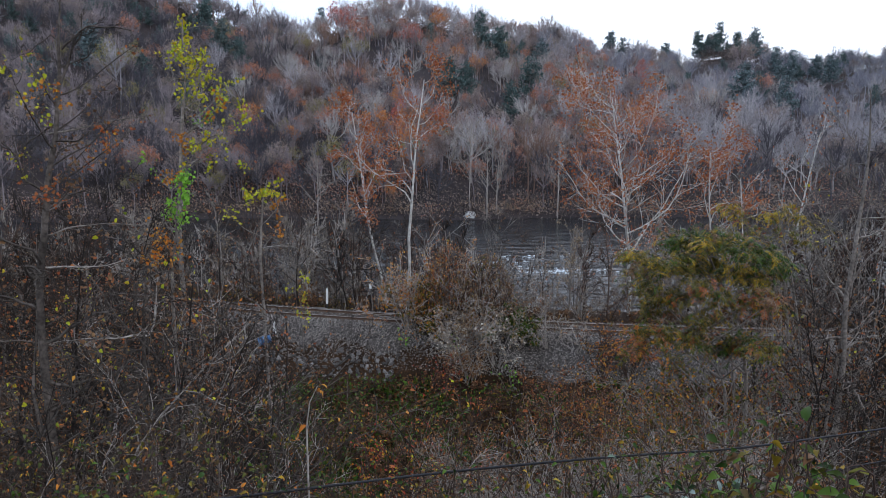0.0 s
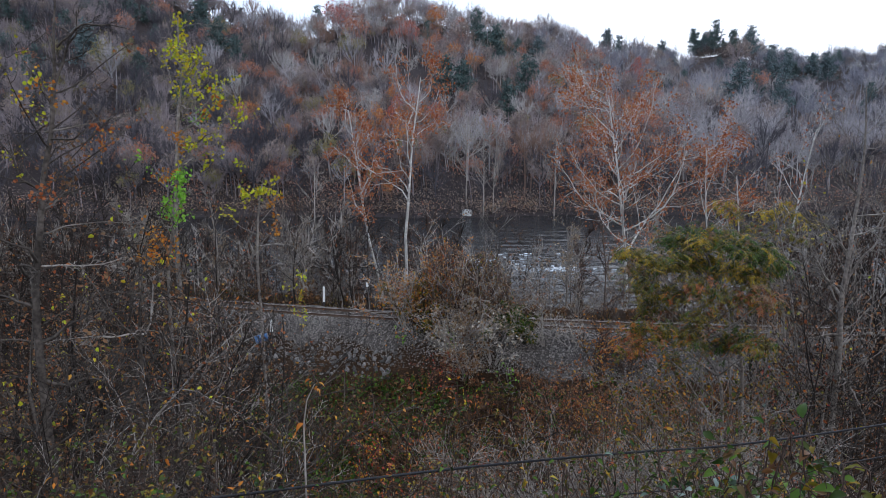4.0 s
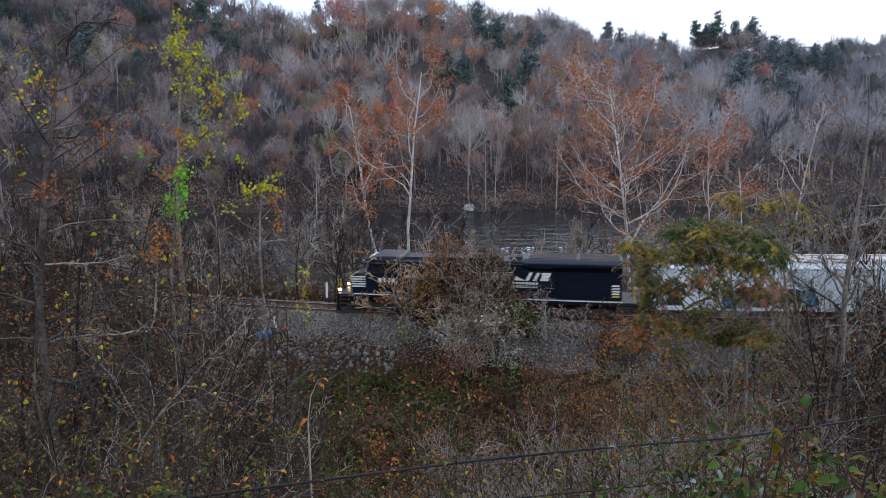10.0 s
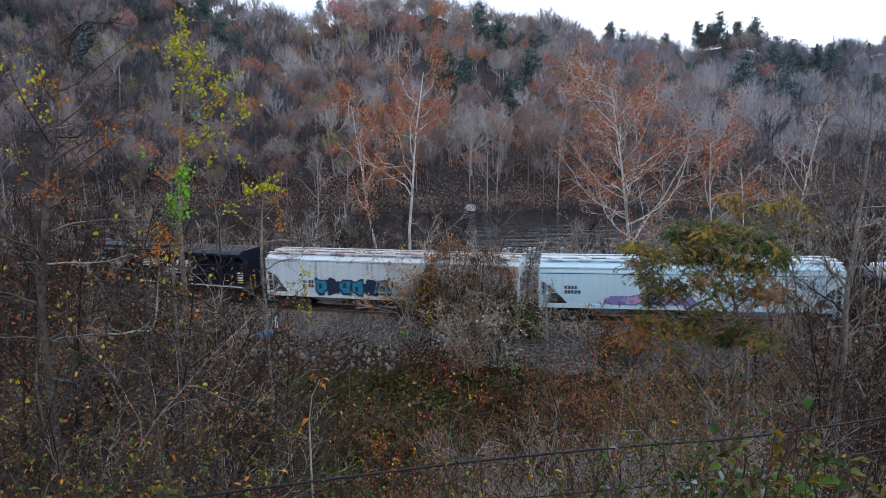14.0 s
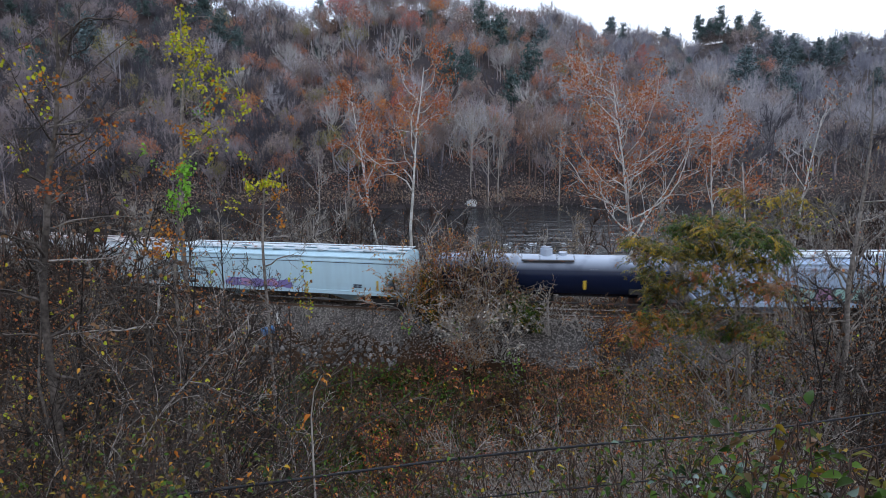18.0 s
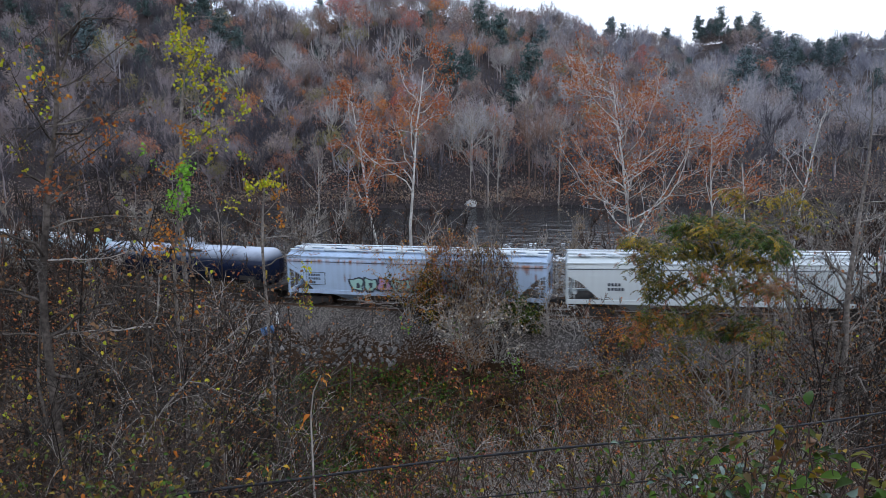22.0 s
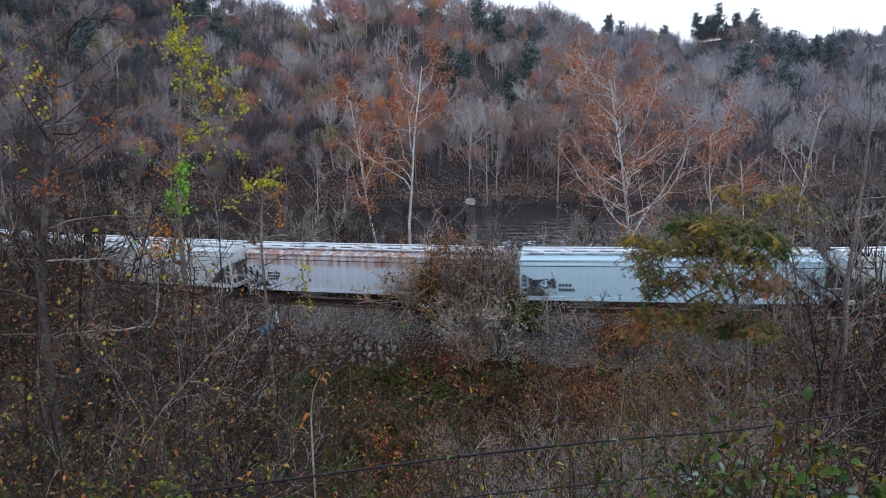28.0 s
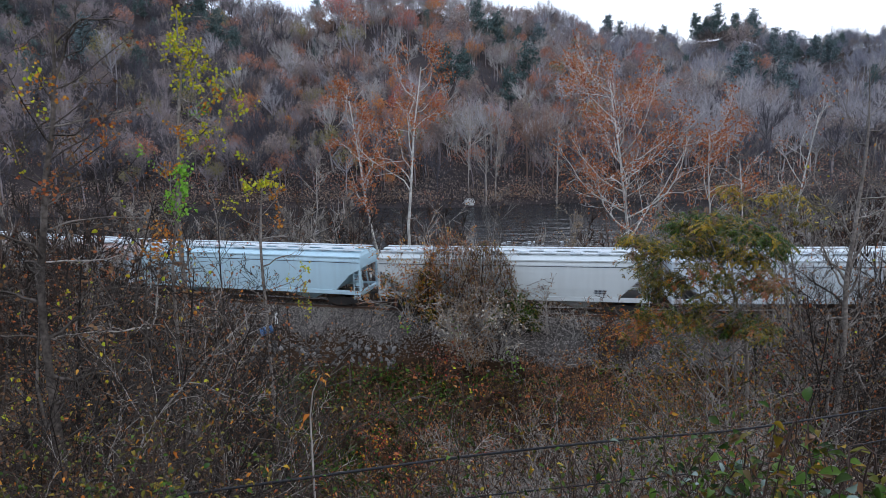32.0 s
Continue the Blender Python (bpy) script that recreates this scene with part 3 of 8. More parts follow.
def truck(car, x, axles, r, long):
    """A bogie's two side frames with bolster, and its turning wheelsets."""
    for y in (-1.02, 1.02):
        n = long / 2
        bm = slab([(x - n, r - 0.12), (x - n, r + 0.16), (x - n * 0.55, r + 0.28), (x + n * 0.55, r + 0.28), (x + n, r + 0.16), (x + n, r - 0.12),
                   (x + n * 0.62, r - 0.14), (x + n * 0.4, r - 0.30), (x - n * 0.4, r - 0.30), (x - n * 0.62, r - 0.14)], y - 0.09, y + 0.09)
        for k in range(3):
            rod(bm, (x - 0.16 + 0.16 * k, y, r - 0.25), (x - 0.16 + 0.16 * k, y, r + 0.18), 0.07, 8)
        part("side_frame", bm, P_UNDER, car, "grimy cast steel bogie side frame")
    part("bolster", boxed(x - 0.2, x + 0.2, -1.0, 1.0, r - 0.05, r + 0.38, bevel=0.03), P_UNDER, car)
    for ax in axles:
        w = new("wheelset", WHEEL_CAR if r < 0.5 else WHEEL_LOCO)
        w.parent = car
        w.matrix_basis = pose(x + ax, 0, r)
        WHEELSETS.append((w, x + ax, r))


def couplers(car, half):
    for sx in (-1, 1):
        bm = boxed(*sorted((sx * (half - 0.1), sx * (half + 0.42))), -0.11, 0.11, 0.78, 0.98, bevel=0.03)
        box(bm, *sorted((sx * (half + 0.28), sx * (half + 0.46))), -0.17, 0.17, 0.72, 1.04, bevel=0.04)
        part("coupler", bm, P_UNDER, car, "rusty knuckle coupler")


def ladder(car, x, y, z0, z1, mat, wide=0.42):
    bm = bmesh.new()
    for dx in (-wide / 2, wide / 2):
        box(bm, x + dx - 0.025, x + dx + 0.025, y - 0.025, y + 0.025, z0, z1)
    for z in np.arange(z0 + 0.2, z1, 0.36):
        rod(bm, (x - wide / 2, y - 0.01, z), (x + wide / 2, y - 0.01, z), 0.018, 5)
    part("ladder", bm, mat, car)


def hopper_shell(half, bulge, ends=(2.0, 2.0), knee=3.15, low=1.42, cut=(0.42, 0.42)):
    """The car's body: curved or flat sides, a rounded roof, and slope sheets that run in under both ends."""
    prof = [(1.42, low - 0.02), (1.50, low), (1.50 + bulge * 0.7, 2.0), (1.50 + bulge, 2.7), (1.50 + bulge, knee), (1.50 + bulge * 0.7, 3.75), (1.46, 4.02), (1.47, 4.10), (1.22, 4.30), (0.75, 4.42), (0.0, 4.48)]
    rows = []
    for y, z in prof:
        a, b = half - 0.04, half - 0.04
        if z < knee:
            k = (knee - z) / (knee - low)
            a, b = half - cut[0] - (ends[0] - cut[0]) * k, half - cut[1] - (ends[1] - cut[1]) * k
        elif z > 4.2:
            a, b = half - 0.10, half - 0.10
        rows.append((y, z, a, b))
    bm = bmesh.new()
    ring = [(-y, z, a, b) for y, z, a, b in rows] + [(y, z, a, b) for y, z, a, b in rows[::-1]][1:]
    left = [bm.verts.new((-a, y, z)) for y, z, a, b in ring]
    right = [bm.verts.new((b, y, z)) for y, z, a, b in ring]
    n = len(ring)
    for i in range(n - 1):
        bm.faces.new((left[i], right[i], right[i + 1], left[i + 1]))
    bm.faces.new((left[-1], right[-1], right[0], left[0]))
    for vs in (left, right):
        for i in range(n // 2):
            j = n - 1 - i
            if i + 1 < j - 1:
                bm.faces.new((vs[i], vs[i + 1], vs[j - 1], vs[j]))
            else:
                bm.faces.new((vs[i], vs[i + 1], vs[j]))
    bmesh.ops.recalc_face_normals(bm, faces=bm.faces)
    return bm


def side_plate(x0, x1, z0, z1, y=-1.5, thick=0.006):
    return boxed(x0, x1, y - thick, y, z0, z1)


def letters(car, x, z, rows, mat, tall=0.24, wide=0.16, gap=0.06, y=-1.55, lead=0.34, name="stencil"):
    """Rows of plain bars for marks that cannot be read or must not be."""
    for r, count in enumerate(rows):
        bm = bmesh.new()
        for k in range(count):
            box(bm, x + k * (wide + gap), x + k * (wide + gap) + wide, y - 0.006, y, z - r * lead - tall, z - r * lead)
        part(name, bm, mat, car, "row of dark stencilled marks" if mat is P_MARK else "")


def blob(cx, cz, rx, rz, y, seed, pts=18, thick=0.006):
    r = np.random.default_rng(seed)
    ang = np.linspace(0, 2 * math.pi, pts, endpoint=False)
    rad = 1 + 0.16 * np.sin(3 * ang + r.uniform(0, 6)) + 0.12 * np.sin(5 * ang + r.uniform(0, 6))
    return slab([(cx + rx * k * math.copysign(abs(math.cos(a)) ** 0.6, math.cos(a)), cz + rz * k * math.copysign(abs(math.sin(a)) ** 0.6, math.sin(a))) for a, k in zip(ang, rad)], y - thick, y)


def graffiti(car, x0, x1, z, tall, count, outline, fills, seed, y=-1.585):
    """A sprayed tag: rounded outlined shapes side by side."""
    r = np.random.default_rng(seed)
    step = (x1 - x0) / count
    for k in range(count):
        cx = x0 + step * (k + 0.5)
        part("spray_outline", blob(cx, z, step * 0.56, tall * 0.56, y, seed + k), outline, car, "sprayed graffiti shape")
        part("spray_fill", blob(cx, z + 0.02, step * 0.42, tall * 0.42, y - 0.007, seed + k), fills[k % len(fills)], car, "sprayed graffiti shape")
        part("spray_stroke", blob(cx + step * r.uniform(-0.1, 0.1), z + tall * r.uniform(-0.12, 0.12), step * 0.13, tall * 0.2, y - 0.014, seed + 50 + k), outline, car)


def covered_hopper(half, body, roof, label, bulge=0.0, ribs=0, hatches=8, ends=(2.0, 2.0), sill=None, line=None):
    car = tagged(new("covered_hopper_car"), label, "freight car", "cars of the freight train")
    part("body", hopper_shell(half, bulge, ends), body, car, smooth=False)
    # roof walks, edge boards and hatches
    part("roof_walk", boxed(-half + 0.1, half - 0.1, -0.32, 0.32, 4.53, 4.57), roof, car)
    for y in (-0.98, 0.98):
        part("roof_edge_board", boxed(-half + 0.1, half - 0.1, y - 0.16, y + 0.16, 4.50, 4.54), roof, car)
    for k in range(hatches):
        x = -half + 1.2 + k * (2 * half - 2.4) / (hatches - 1)
        for y in (-0.66,):
            bm = rodded((x, y, 4.42), (x, y, 4.60), 0.44, 12)
            rod(bm, (x, y, 4.60), (x, y, 4.64), 0.36, 12)
            part("hatch", bm, roof, car, "round roof hatch with a raised lid")
    # continuous side sills and end frames
    for y in (-1.5, 1.5):
        part("side_sill", boxed(-half, half, y - 0.06, y + 0.06, 1.08, 1.40, bevel=0.015), sill or body, car)
        part("eave_rail", boxed(-half + 0.03, half - 0.03, y - 0.055, y + 0.055, 4.0, 4.12, bevel=0.012), body, car)
    for sx in (-1, 1):
        for y in (-1.44, 1.44):
            x = sx * (half - 0.06)
            part("corner_post", boxed(x - 0.06, x + 0.06, y - 0.07, y + 0.07, 1.1, 4.05), body, car)
        ladder(car, sx * (half - 0.34), -1.53, 0.75, 4.0, body)
        part("end_sill", boxed(*sorted((sx * half, sx * (half - 0.22))), -1.44, 1.44, 1.05, 1.35, bevel=0.02), body, car)
        part("end_platform", boxed(*sorted((sx * (half - 0.25), sx * (half - 1.9))), -1.4, 1.4, 1.16, 1.22), P_UNDER, car)
        bm = bmesh.new()
        for y in (-0.5, 0.5):
            rod(bm, (sx * (half - 0.3), y, 1.2), (sx * (half - 0.55), y, 3.2), 0.05, 6)
        rod(bm, (sx * (half - 0.6), -0.9, 1.75), (sx * (half - 0.6), -0.4, 1.75), 0.16, 10)
        part("end_brace", bm, body, car)
    # discharge bays below the sill
    for x in (-half * 0.5, 0.0, half * 0.5):
        bm = bmesh.new()
        a = [bm.verts.new(p) for p in ((x - 2.0, -1.3, 1.2), (x + 2.0, -1.3, 1.2), (x + 2.0, 1.3, 1.2), (x - 2.0, 1.3, 1.2))]
        b = [bm.verts.new(p) for p in ((x - 0.4, -0.5, 0.42), (x + 0.4, -0.5, 0.42), (x + 0.4, 0.5, 0.42), (x - 0.4, 0.5, 0.42))]
        bm.faces.new(b)
        bm.faces.new(a)
        for i in range(4):
            bm.faces.new((a[i], a[(i + 1) % 4], b[(i + 1) % 4], b[i]))
        bmesh.ops.recalc_face_normals(bm, faces=bm.faces)
        part("discharge_bay", bm, P_UNDER if abs(x) < 1 else body, car)
    if ribs:
        bm = boxed(-0.055, 0.055, -1.575, -1.5, 1.42, 4.0, bevel=0.015)
        me = bpy.data.meshes.new("rib")
        bm.to_mesh(me)
        bm.free()
        me.materials.append(body)
        for k in range(ribs):
            x = -half + 2.2 + k * (2 * half - 4.4) / (ribs - 1)
            rib = new("rib", me)
            rib.parent, rib.location = car, (x, 0, 0)
    if line:
        part("seam_strip", boxed(-half + 0.1, half - 0.1, -1.5 - bulge * 0.8 - 0.012, -1.46, line, line + 0.05), P_MARK, car, "dark seam along the side")
    for x in (-half + 1.75, half - 1.75):
        truck(car, x, (-0.89, 0.89), 0.457, 2.4)
    couplers(car, half)
    return car


def tank_car(half):
    car = tagged(new("tank_car"), "glossy black tank car with yellow side stripes", "freight car", "cars of the freight train")
    r, zc = 1.44, 2.62
    bm = bmesh.new()
    prof = [(-half + 0.5 + 0.55 * (1 - math.cos(a)), r * math.sin(a)) for a in np.linspace(0.02, math.pi / 2, 7)]
    prof += [(-x, q) for x, q in prof[::-1]]
    rings = []
    for x, q in prof:
        rings.append([bm.verts.new((x, q * math.cos(a), zc + q * math.sin(a))) for a in np.linspace(0, 2 * math.pi, 40, endpoint=False)])
    for a, b in zip(rings, rings[1:]):
        for i in range(40):
            bm.faces.new((a[i], a[(i + 1) % 40], b[(i + 1) % 40], b[i]))
    bm.faces.new(rings[0])
    bm.faces.new(rings[-1])
    bmesh.ops.recalc_face_normals(bm, faces=bm.faces)
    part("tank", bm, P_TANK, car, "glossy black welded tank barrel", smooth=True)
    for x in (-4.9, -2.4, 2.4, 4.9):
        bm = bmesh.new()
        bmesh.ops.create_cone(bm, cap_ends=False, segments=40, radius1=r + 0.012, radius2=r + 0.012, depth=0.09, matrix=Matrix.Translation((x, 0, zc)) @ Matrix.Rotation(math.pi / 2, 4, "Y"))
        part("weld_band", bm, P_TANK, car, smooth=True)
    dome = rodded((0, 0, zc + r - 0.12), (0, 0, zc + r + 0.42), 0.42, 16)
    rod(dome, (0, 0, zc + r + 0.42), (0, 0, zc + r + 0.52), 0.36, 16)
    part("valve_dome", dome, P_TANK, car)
    part("manway", rodded((1.1, 0, zc + r - 0.1), (1.1, 0, zc + r + 0.18), 0.3, 14), P_TANK, car)
    part("walkway", boxed(-1.6, 1.9, -1.15, 1.15, zc + r - 0.28, zc + r - 0.22), P_UNDER, car)
    rail = bmesh.new()
    for y in (-1.13, 1.13):
        rod(rail, (-1.6, y, zc + r + 0.72), (1.9, y, zc + r + 0.72), 0.025, 6)
        for x in (-1.6, -0.4, 0.75, 1.9):
            rod(rail, (x, y, zc + r - 0.25), (x, y, zc + r + 0.72), 0.022, 6)
    part("safety_railing", rail, P_UNDER, car, "black tubular safety railing")
    for x in (-half + 0.75, -2.6, 2.6, half - 0.75):
        dy = 0.13
        part("reflective_stripe", boxed(x - 0.09, x + 0.09, -1.475, -1.40, zc - 0.62, zc - 0.02), P_YELLOW, car, "yellow reflective stripe")
    letters(car, -half + 1.5, zc - 0.1, (9, 7), P_WHITE, 0.14, 0.1, 0.05, y=-1.455, lead=0.24, name="lettering")
    letters(car, 2.95, zc + 0.72, (4, 5), P_WHITE, 0.12, 0.09, 0.04, y=-1.24, lead=0.2, name="lettering")
    part("placard_panel", boxed(half - 3.2, half - 1.8, -1.33, -1.24, zc - 0.9, zc - 0.4), P_UNDER, car)
    for sx in (-1, 1):
        part("stub_sill", boxed(*sorted((sx * half, sx * (half - 3.2))), -0.35, 0.35, 0.85, 1.3, bevel=0.02), P_UNDER, car)
        part("saddle", boxed(*sorted((sx * (half - 1.5), sx * (half - 2.6))), -1.2, 1.2, 1.2, 1.75), P_UNDER, car)
        ladder(car, sx * (half - 0.4), -1.5, 0.6, 2.3, P_UNDER)
        rail = bmesh.new()
        rod(rail, (sx * (half - 0.1), -1.45, 1.25), (sx * (half - 0.1), -1.45, 2.2), 0.03, 6)
        rod(rail, (sx * (half - 0.1), -1.45, 2.2), (sx * (half - 0.1), 1.45, 2.2), 0.03, 6)
        rod(rail, (sx * (half - 0.1), 1.45, 1.25), (sx * (half - 0.1), 1.45, 2.2), 0.03, 6)
        part("end_railing", rail, P_UNDER, car)
        part("end_platform", boxed(*sorted((sx * half, sx * (half - 0.9))), -1.45, 1.45, 1.2, 1.26), P_UNDER, car)
    part("side_walk", boxed(-half + 2.6, half - 2.6, -1.45, -1.2, 0.98, 1.06), P_UNDER, car)
    part("bottom_valve", boxed(-0.5, 0.5, -0.5, 0.5, 0.55, 1.25, bevel=0.05), P_UNDER, car)
    for x in (-half + 1.75, half - 1.75):
        truck(car, x, (-0.89, 0.89), 0.457, 2.4)
    couplers(car, half)
    return car


def locomotive(half):
    """A six-axle diesel: nose, cab, long hood and a flared radiator housing; its front is at -x."""
    car = tagged(new("diesel_locomotive"), "black diesel freight locomotive with white stripes, lit headlamps", "locomotive", "cars of the freight train")
    f = -half
    part("underframe", boxed(f + 0.1, half - 0.1, -1.5, 1.5, 1.22, 1.5, bevel=0.03), P_BLACK, car)
    for y in (-1.5, 1.5):
        part("sill_stripe", boxed(f + 1.4, half - 1.0, y - 0.02, y + 0.02, 1.50, 1.575), P_WHITE, car, "dusty white stripe along the sill")
    part("nose", slab([(f + 1.05, 1.5), (f + 1.05, 2.75), (f + 1.35, 3.02), (f + 2.75, 3.18), (f + 2.75, 1.5)], -0.95, 0.95, bevel=0.09), P_BLACK, car)
    cab = slab([(f + 2.35, 1.5), (f + 2.35, 3.1), (f + 2.62, 3.95), (f + 2.75, 4.32), (f + 4.95, 4.32), (f + 4.95, 1.5)], -1.5, 1.5, bevel=0.06)
    part("cab", cab, P_BLACK, car)
    part("cab_roof", slab([(f + 2.55, 4.22), (f + 2.85, 4.52), (f + 4.9, 4.52), (f + 5.05, 4.25)], -1.4, 1.4, bevel=0.08), P_BLACK, car)
    for x in (f + 2.95, f + 3.6, f + 4.22):
        win = part("cab_window", boxed(x, x + 0.55, -1.535, -1.49, 3.28, 3.92, bevel=0.01), P_GLASS, car, "dark cab side window")
        fr = bmesh.new()
        for a in ((x - 0.05, x, 3.22, 3.98), (x + 0.55, x + 0.6, 3.22, 3.98)):
            box(fr, a[0], a[1], -1.545, -1.495, a[2], a[3])
        for a in ((3.22, 3.28), (3.92, 3.98)):
            box(fr, x, x + 0.55, -1.545, -1.495, a[0], a[1])
        part("window_frame", fr, P_UNDER, win)
    part("sun_shade", slab([(f + 2.85, 4.02), (f + 2.85, 4.06), (f + 4.9, 4.06), (f + 4.9, 4.02)], -1.85, -1.5), P_BLACK, car)
    for y in (-0.7, 0.25):
        part("windscreen", slab([(f + 2.36, 3.22), (f + 2.56, 3.9), (f + 2.60, 3.9), (f + 2.40, 3.22)], y, y + 0.55), P_GLASS, car, "dark windscreen pane")
    lamp = bmesh.new()
    for y in (-0.16, 0.16):
        rod(lamp, (f + 2.46, y, 4.2), (f + 2.62, y, 4.2), 0.13, 12)
    part("headlight", lamp, P_LAMP, car, "lit twin headlight above the windscreen")
    part("headlight_housing", slab([(f + 2.5, 4.0), (f + 2.5, 4.4), (f + 3.0, 4.46), (f + 3.0, 4.0)], -0.75, 0.75, bevel=0.04), P_WHITE, car, "pale lit number-board housing")
    for y in (-0.95, 0.95):
        part("ditch_light", rodded((f + 0.06, y, 1.68), (f + 0.22, y, 1.68), 0.11, 12), P_LAMP, car, "lit ditch light by the front steps")
    # hood
    part("hood", slab([(f + 4.95, 1.5), (f + 4.95, 4.25), (f + 13.6, 4.25), (f + 13.6, 1.5)], -0.98, 0.98, bevel=0.07), P_BLACK, car)
    part("hood_top", slab([(f + 5.0, 4.24), (f + 5.2, 4.42), (f + 10.6, 4.42), (f + 10.9, 4.24)], -0.85, 0.85, bevel=0.05), P_BLACK, car)
    part("inverter_cabinet", slab([(f + 4.97, 1.52), (f + 4.97, 4.18), (f + 8.9, 4.18), (f + 8.9, 1.52)], -1.45, -0.9, bevel=0.05), P_BLACK, car)
    for x in (f + 5.5, f + 6.75, f + 7.9):
        lou = part("intake_grille", boxed(x, x + 0.95, -1.475, -1.445, 3.45, 3.98), P_UNDER, car, "dark slatted air intake")
        for k in range(5):
            part("slat", boxed(x + 0.03, x + 0.92, -1.495, -1.475, 3.50 + 0.1 * k, 3.54 + 0.1 * k), P_BLACK, lou)
    part("seam_rail", boxed(f + 5.2, f + 8.7, -1.47, -1.44, 2.98, 3.03), P_RIB, car)
    door = boxed(-0.36, 0.36, -1.005, -0.975, 1.75, 3.7, bevel=0.012)
    door_me = bpy.data.meshes.new("hood_door")
    door.to_mesh(door_me)
    door.free()
    door_me.materials.append(P_BLACK)
    for k in range(6):
        d = new("hood_door", door_me)
        d.parent, d.location = car, (f + 9.4 + 0.8 * k, 0, 0)
    part("exhaust_housing", boxed(f + 10.4, f + 12.0, -0.5, 0.5, 4.22, 4.50, bevel=0.06), P_UNDER, car)
    for x in (f + 11.4, f + 12.9):
        part("roof_fan", rodded((x, 0, 4.24), (x, 0, 4.48), 0.5, 16), P_UNDER, car)
    part("blower_box", slab([(f + 12.4, 1.52), (f + 12.4, 4.1), (f + 14.0, 4.1), (f + 14.0, 1.52)], -1.25, -0.9, bevel=0.05), P_BLACK, car)
    # flared radiator housing
    bm = bmesh.new()
    prof = [(-1.02, 1.5), (-1.02, 3.55), (-1.52, 4.02), (-1.52, 4.26), (-1.15, 4.52), (1.15, 4.52), (1.52, 4.26), (1.52, 4.02), (1.02, 3.55), (1.02, 1.5)]
    a = [bm.verts.new((f + 13.6, y, z)) for y, z in prof]
    b = [bm.verts.new((half - 1.05, y, z)) for y, z in prof]
    for i in range(len(prof) - 1):
        bm.faces.new((a[i], a[i + 1], b[i + 1], b[i]))
    bm.faces.new(a)
    bm.faces.new(b)
    bmesh.ops.recalc_face_normals(bm, faces=bm.faces)
    bmesh.ops.bevel(bm, geom=[e for e in bm.edges if e.calc_length() > 1], offset=0.04, segments=1, affect="EDGES")
    part("radiator_housing", bm, P_BLACK, car, "flared black radiator housing with roof screens")
    for x0, x1 in ((f + 13.9, f + 17.1), (f + 17.3, half - 1.25)):
        part("radiator_screen", slab([(x0, 4.525), (x0, 4.545), (x1, 4.545), (x1, 4.525)], -1.05, 1.05), P_UNDER, car)
    # walkway railings and steps
    for y in (-1.46, 1.46):
        bm = bmesh.new()
        for x in np.arange(f + 5.6, half - 1.0, 1.7):
            rod(bm, (x, y, 1.5), (x, y, 2.52), 0.02, 5)
        rod(bm, (f + 5.4, y, 2.52), (half - 1.2, y, 2.52), 0.02, 5)
        part("handrail", bm, P_BLACK, car)
    for x in (f + 0.25, half - 0.25):
        bm = bmesh.new()
        for y in (-1.42, -0.9, 0.9, 1.42):
            rod(bm, (x, y, 1.3), (x, y, 2.55), 0.025, 5)
        rod(bm, (x, -1.42, 2.55), (x, -0.9, 2.55), 0.025, 5)
        rod(bm, (x, 0.9, 2.55), (x, 1.42, 2.55), 0.025, 5)
        part("end_railing", bm, P_YELLOW, car, "worn yellow end handrail")
    for x in (f + 0.75, half - 0.75):
        for y in (-1.46, 1.46):
            bm = bmesh.new()
            for k in range(4):
                box(bm, x - 0.32, x + 0.32, y - 0.12, y + 0.06, 0.45 + 0.3 * k, 0.48 + 0.3 * k)
            for dx in (-0.34, 0.34):
                box(bm, x + dx - 0.02, x + dx + 0.02, y - 0.12, y + 0.04, 0.4, 1.5)
            part("steps", bm, P_UNDER, car)
    part("pilot_plow", slab([(f - 0.05, 0.2), (f + 0.1, 1.3), (f + 0.25, 1.3), (f + 0.25, 0.2)], -1.4, 1.4), P_BLACK, car)
    part("fuel_tank", slab([(-3.2, 0.45), (-3.5, 0.7), (-3.5, 1.25), (3.3, 1.25), (3.3, 0.7), (3.0, 0.45)], -1.45, 1.45, bevel=0.05), P_UNDER, car)
    part("air_tank", rodded((-3.0, -1.35, 1.05), (2.4, -1.35, 1.05), 0.16, 10), P_UNDER, car)
    # white markings: plain shapes
    for k in range(5):
        z = 1.95 + 0.19 * k
        part("nose_stripe", slab([(f + 1.10, z), (f + 1.12, z + 0.10), (f + 2.2 - 0.0 * k, z + 0.10), (f + 2.14, z)], -0.975, -0.95), P_WHITE, car, "white stripe on the nose")
        part("nose_stripe", boxed(f + 1.02, f + 1.05, -0.9, 0.9, z, z + 0.10), P_WHITE, car, "white stripe on the nose")
        z = 2.9 + 0.13 * k
        part("hood_stripe", slab([(f + 10.55, z), (f + 10.55, z + 0.075), (f + 12.4 + 0.12 * k, z + 0.075), (f + 12.33 + 0.12 * k, z)], -1.275, -1.262), P_WHITE, car, "white stripe on the hood")
        z = 1.75 + 0.2 * k
        part("rear_stripe", slab([(half - 1.75, z), (half - 1.75 + 0.12, z + 0.12), (half - 1.2, z + 0.12), (half - 1.2, z)], -1.045, -1.03), P_YELLOW if k == 0 else P_WHITE, car, "pale stripe on the hood's end")
    z0, z1 = 2.9, 3.52
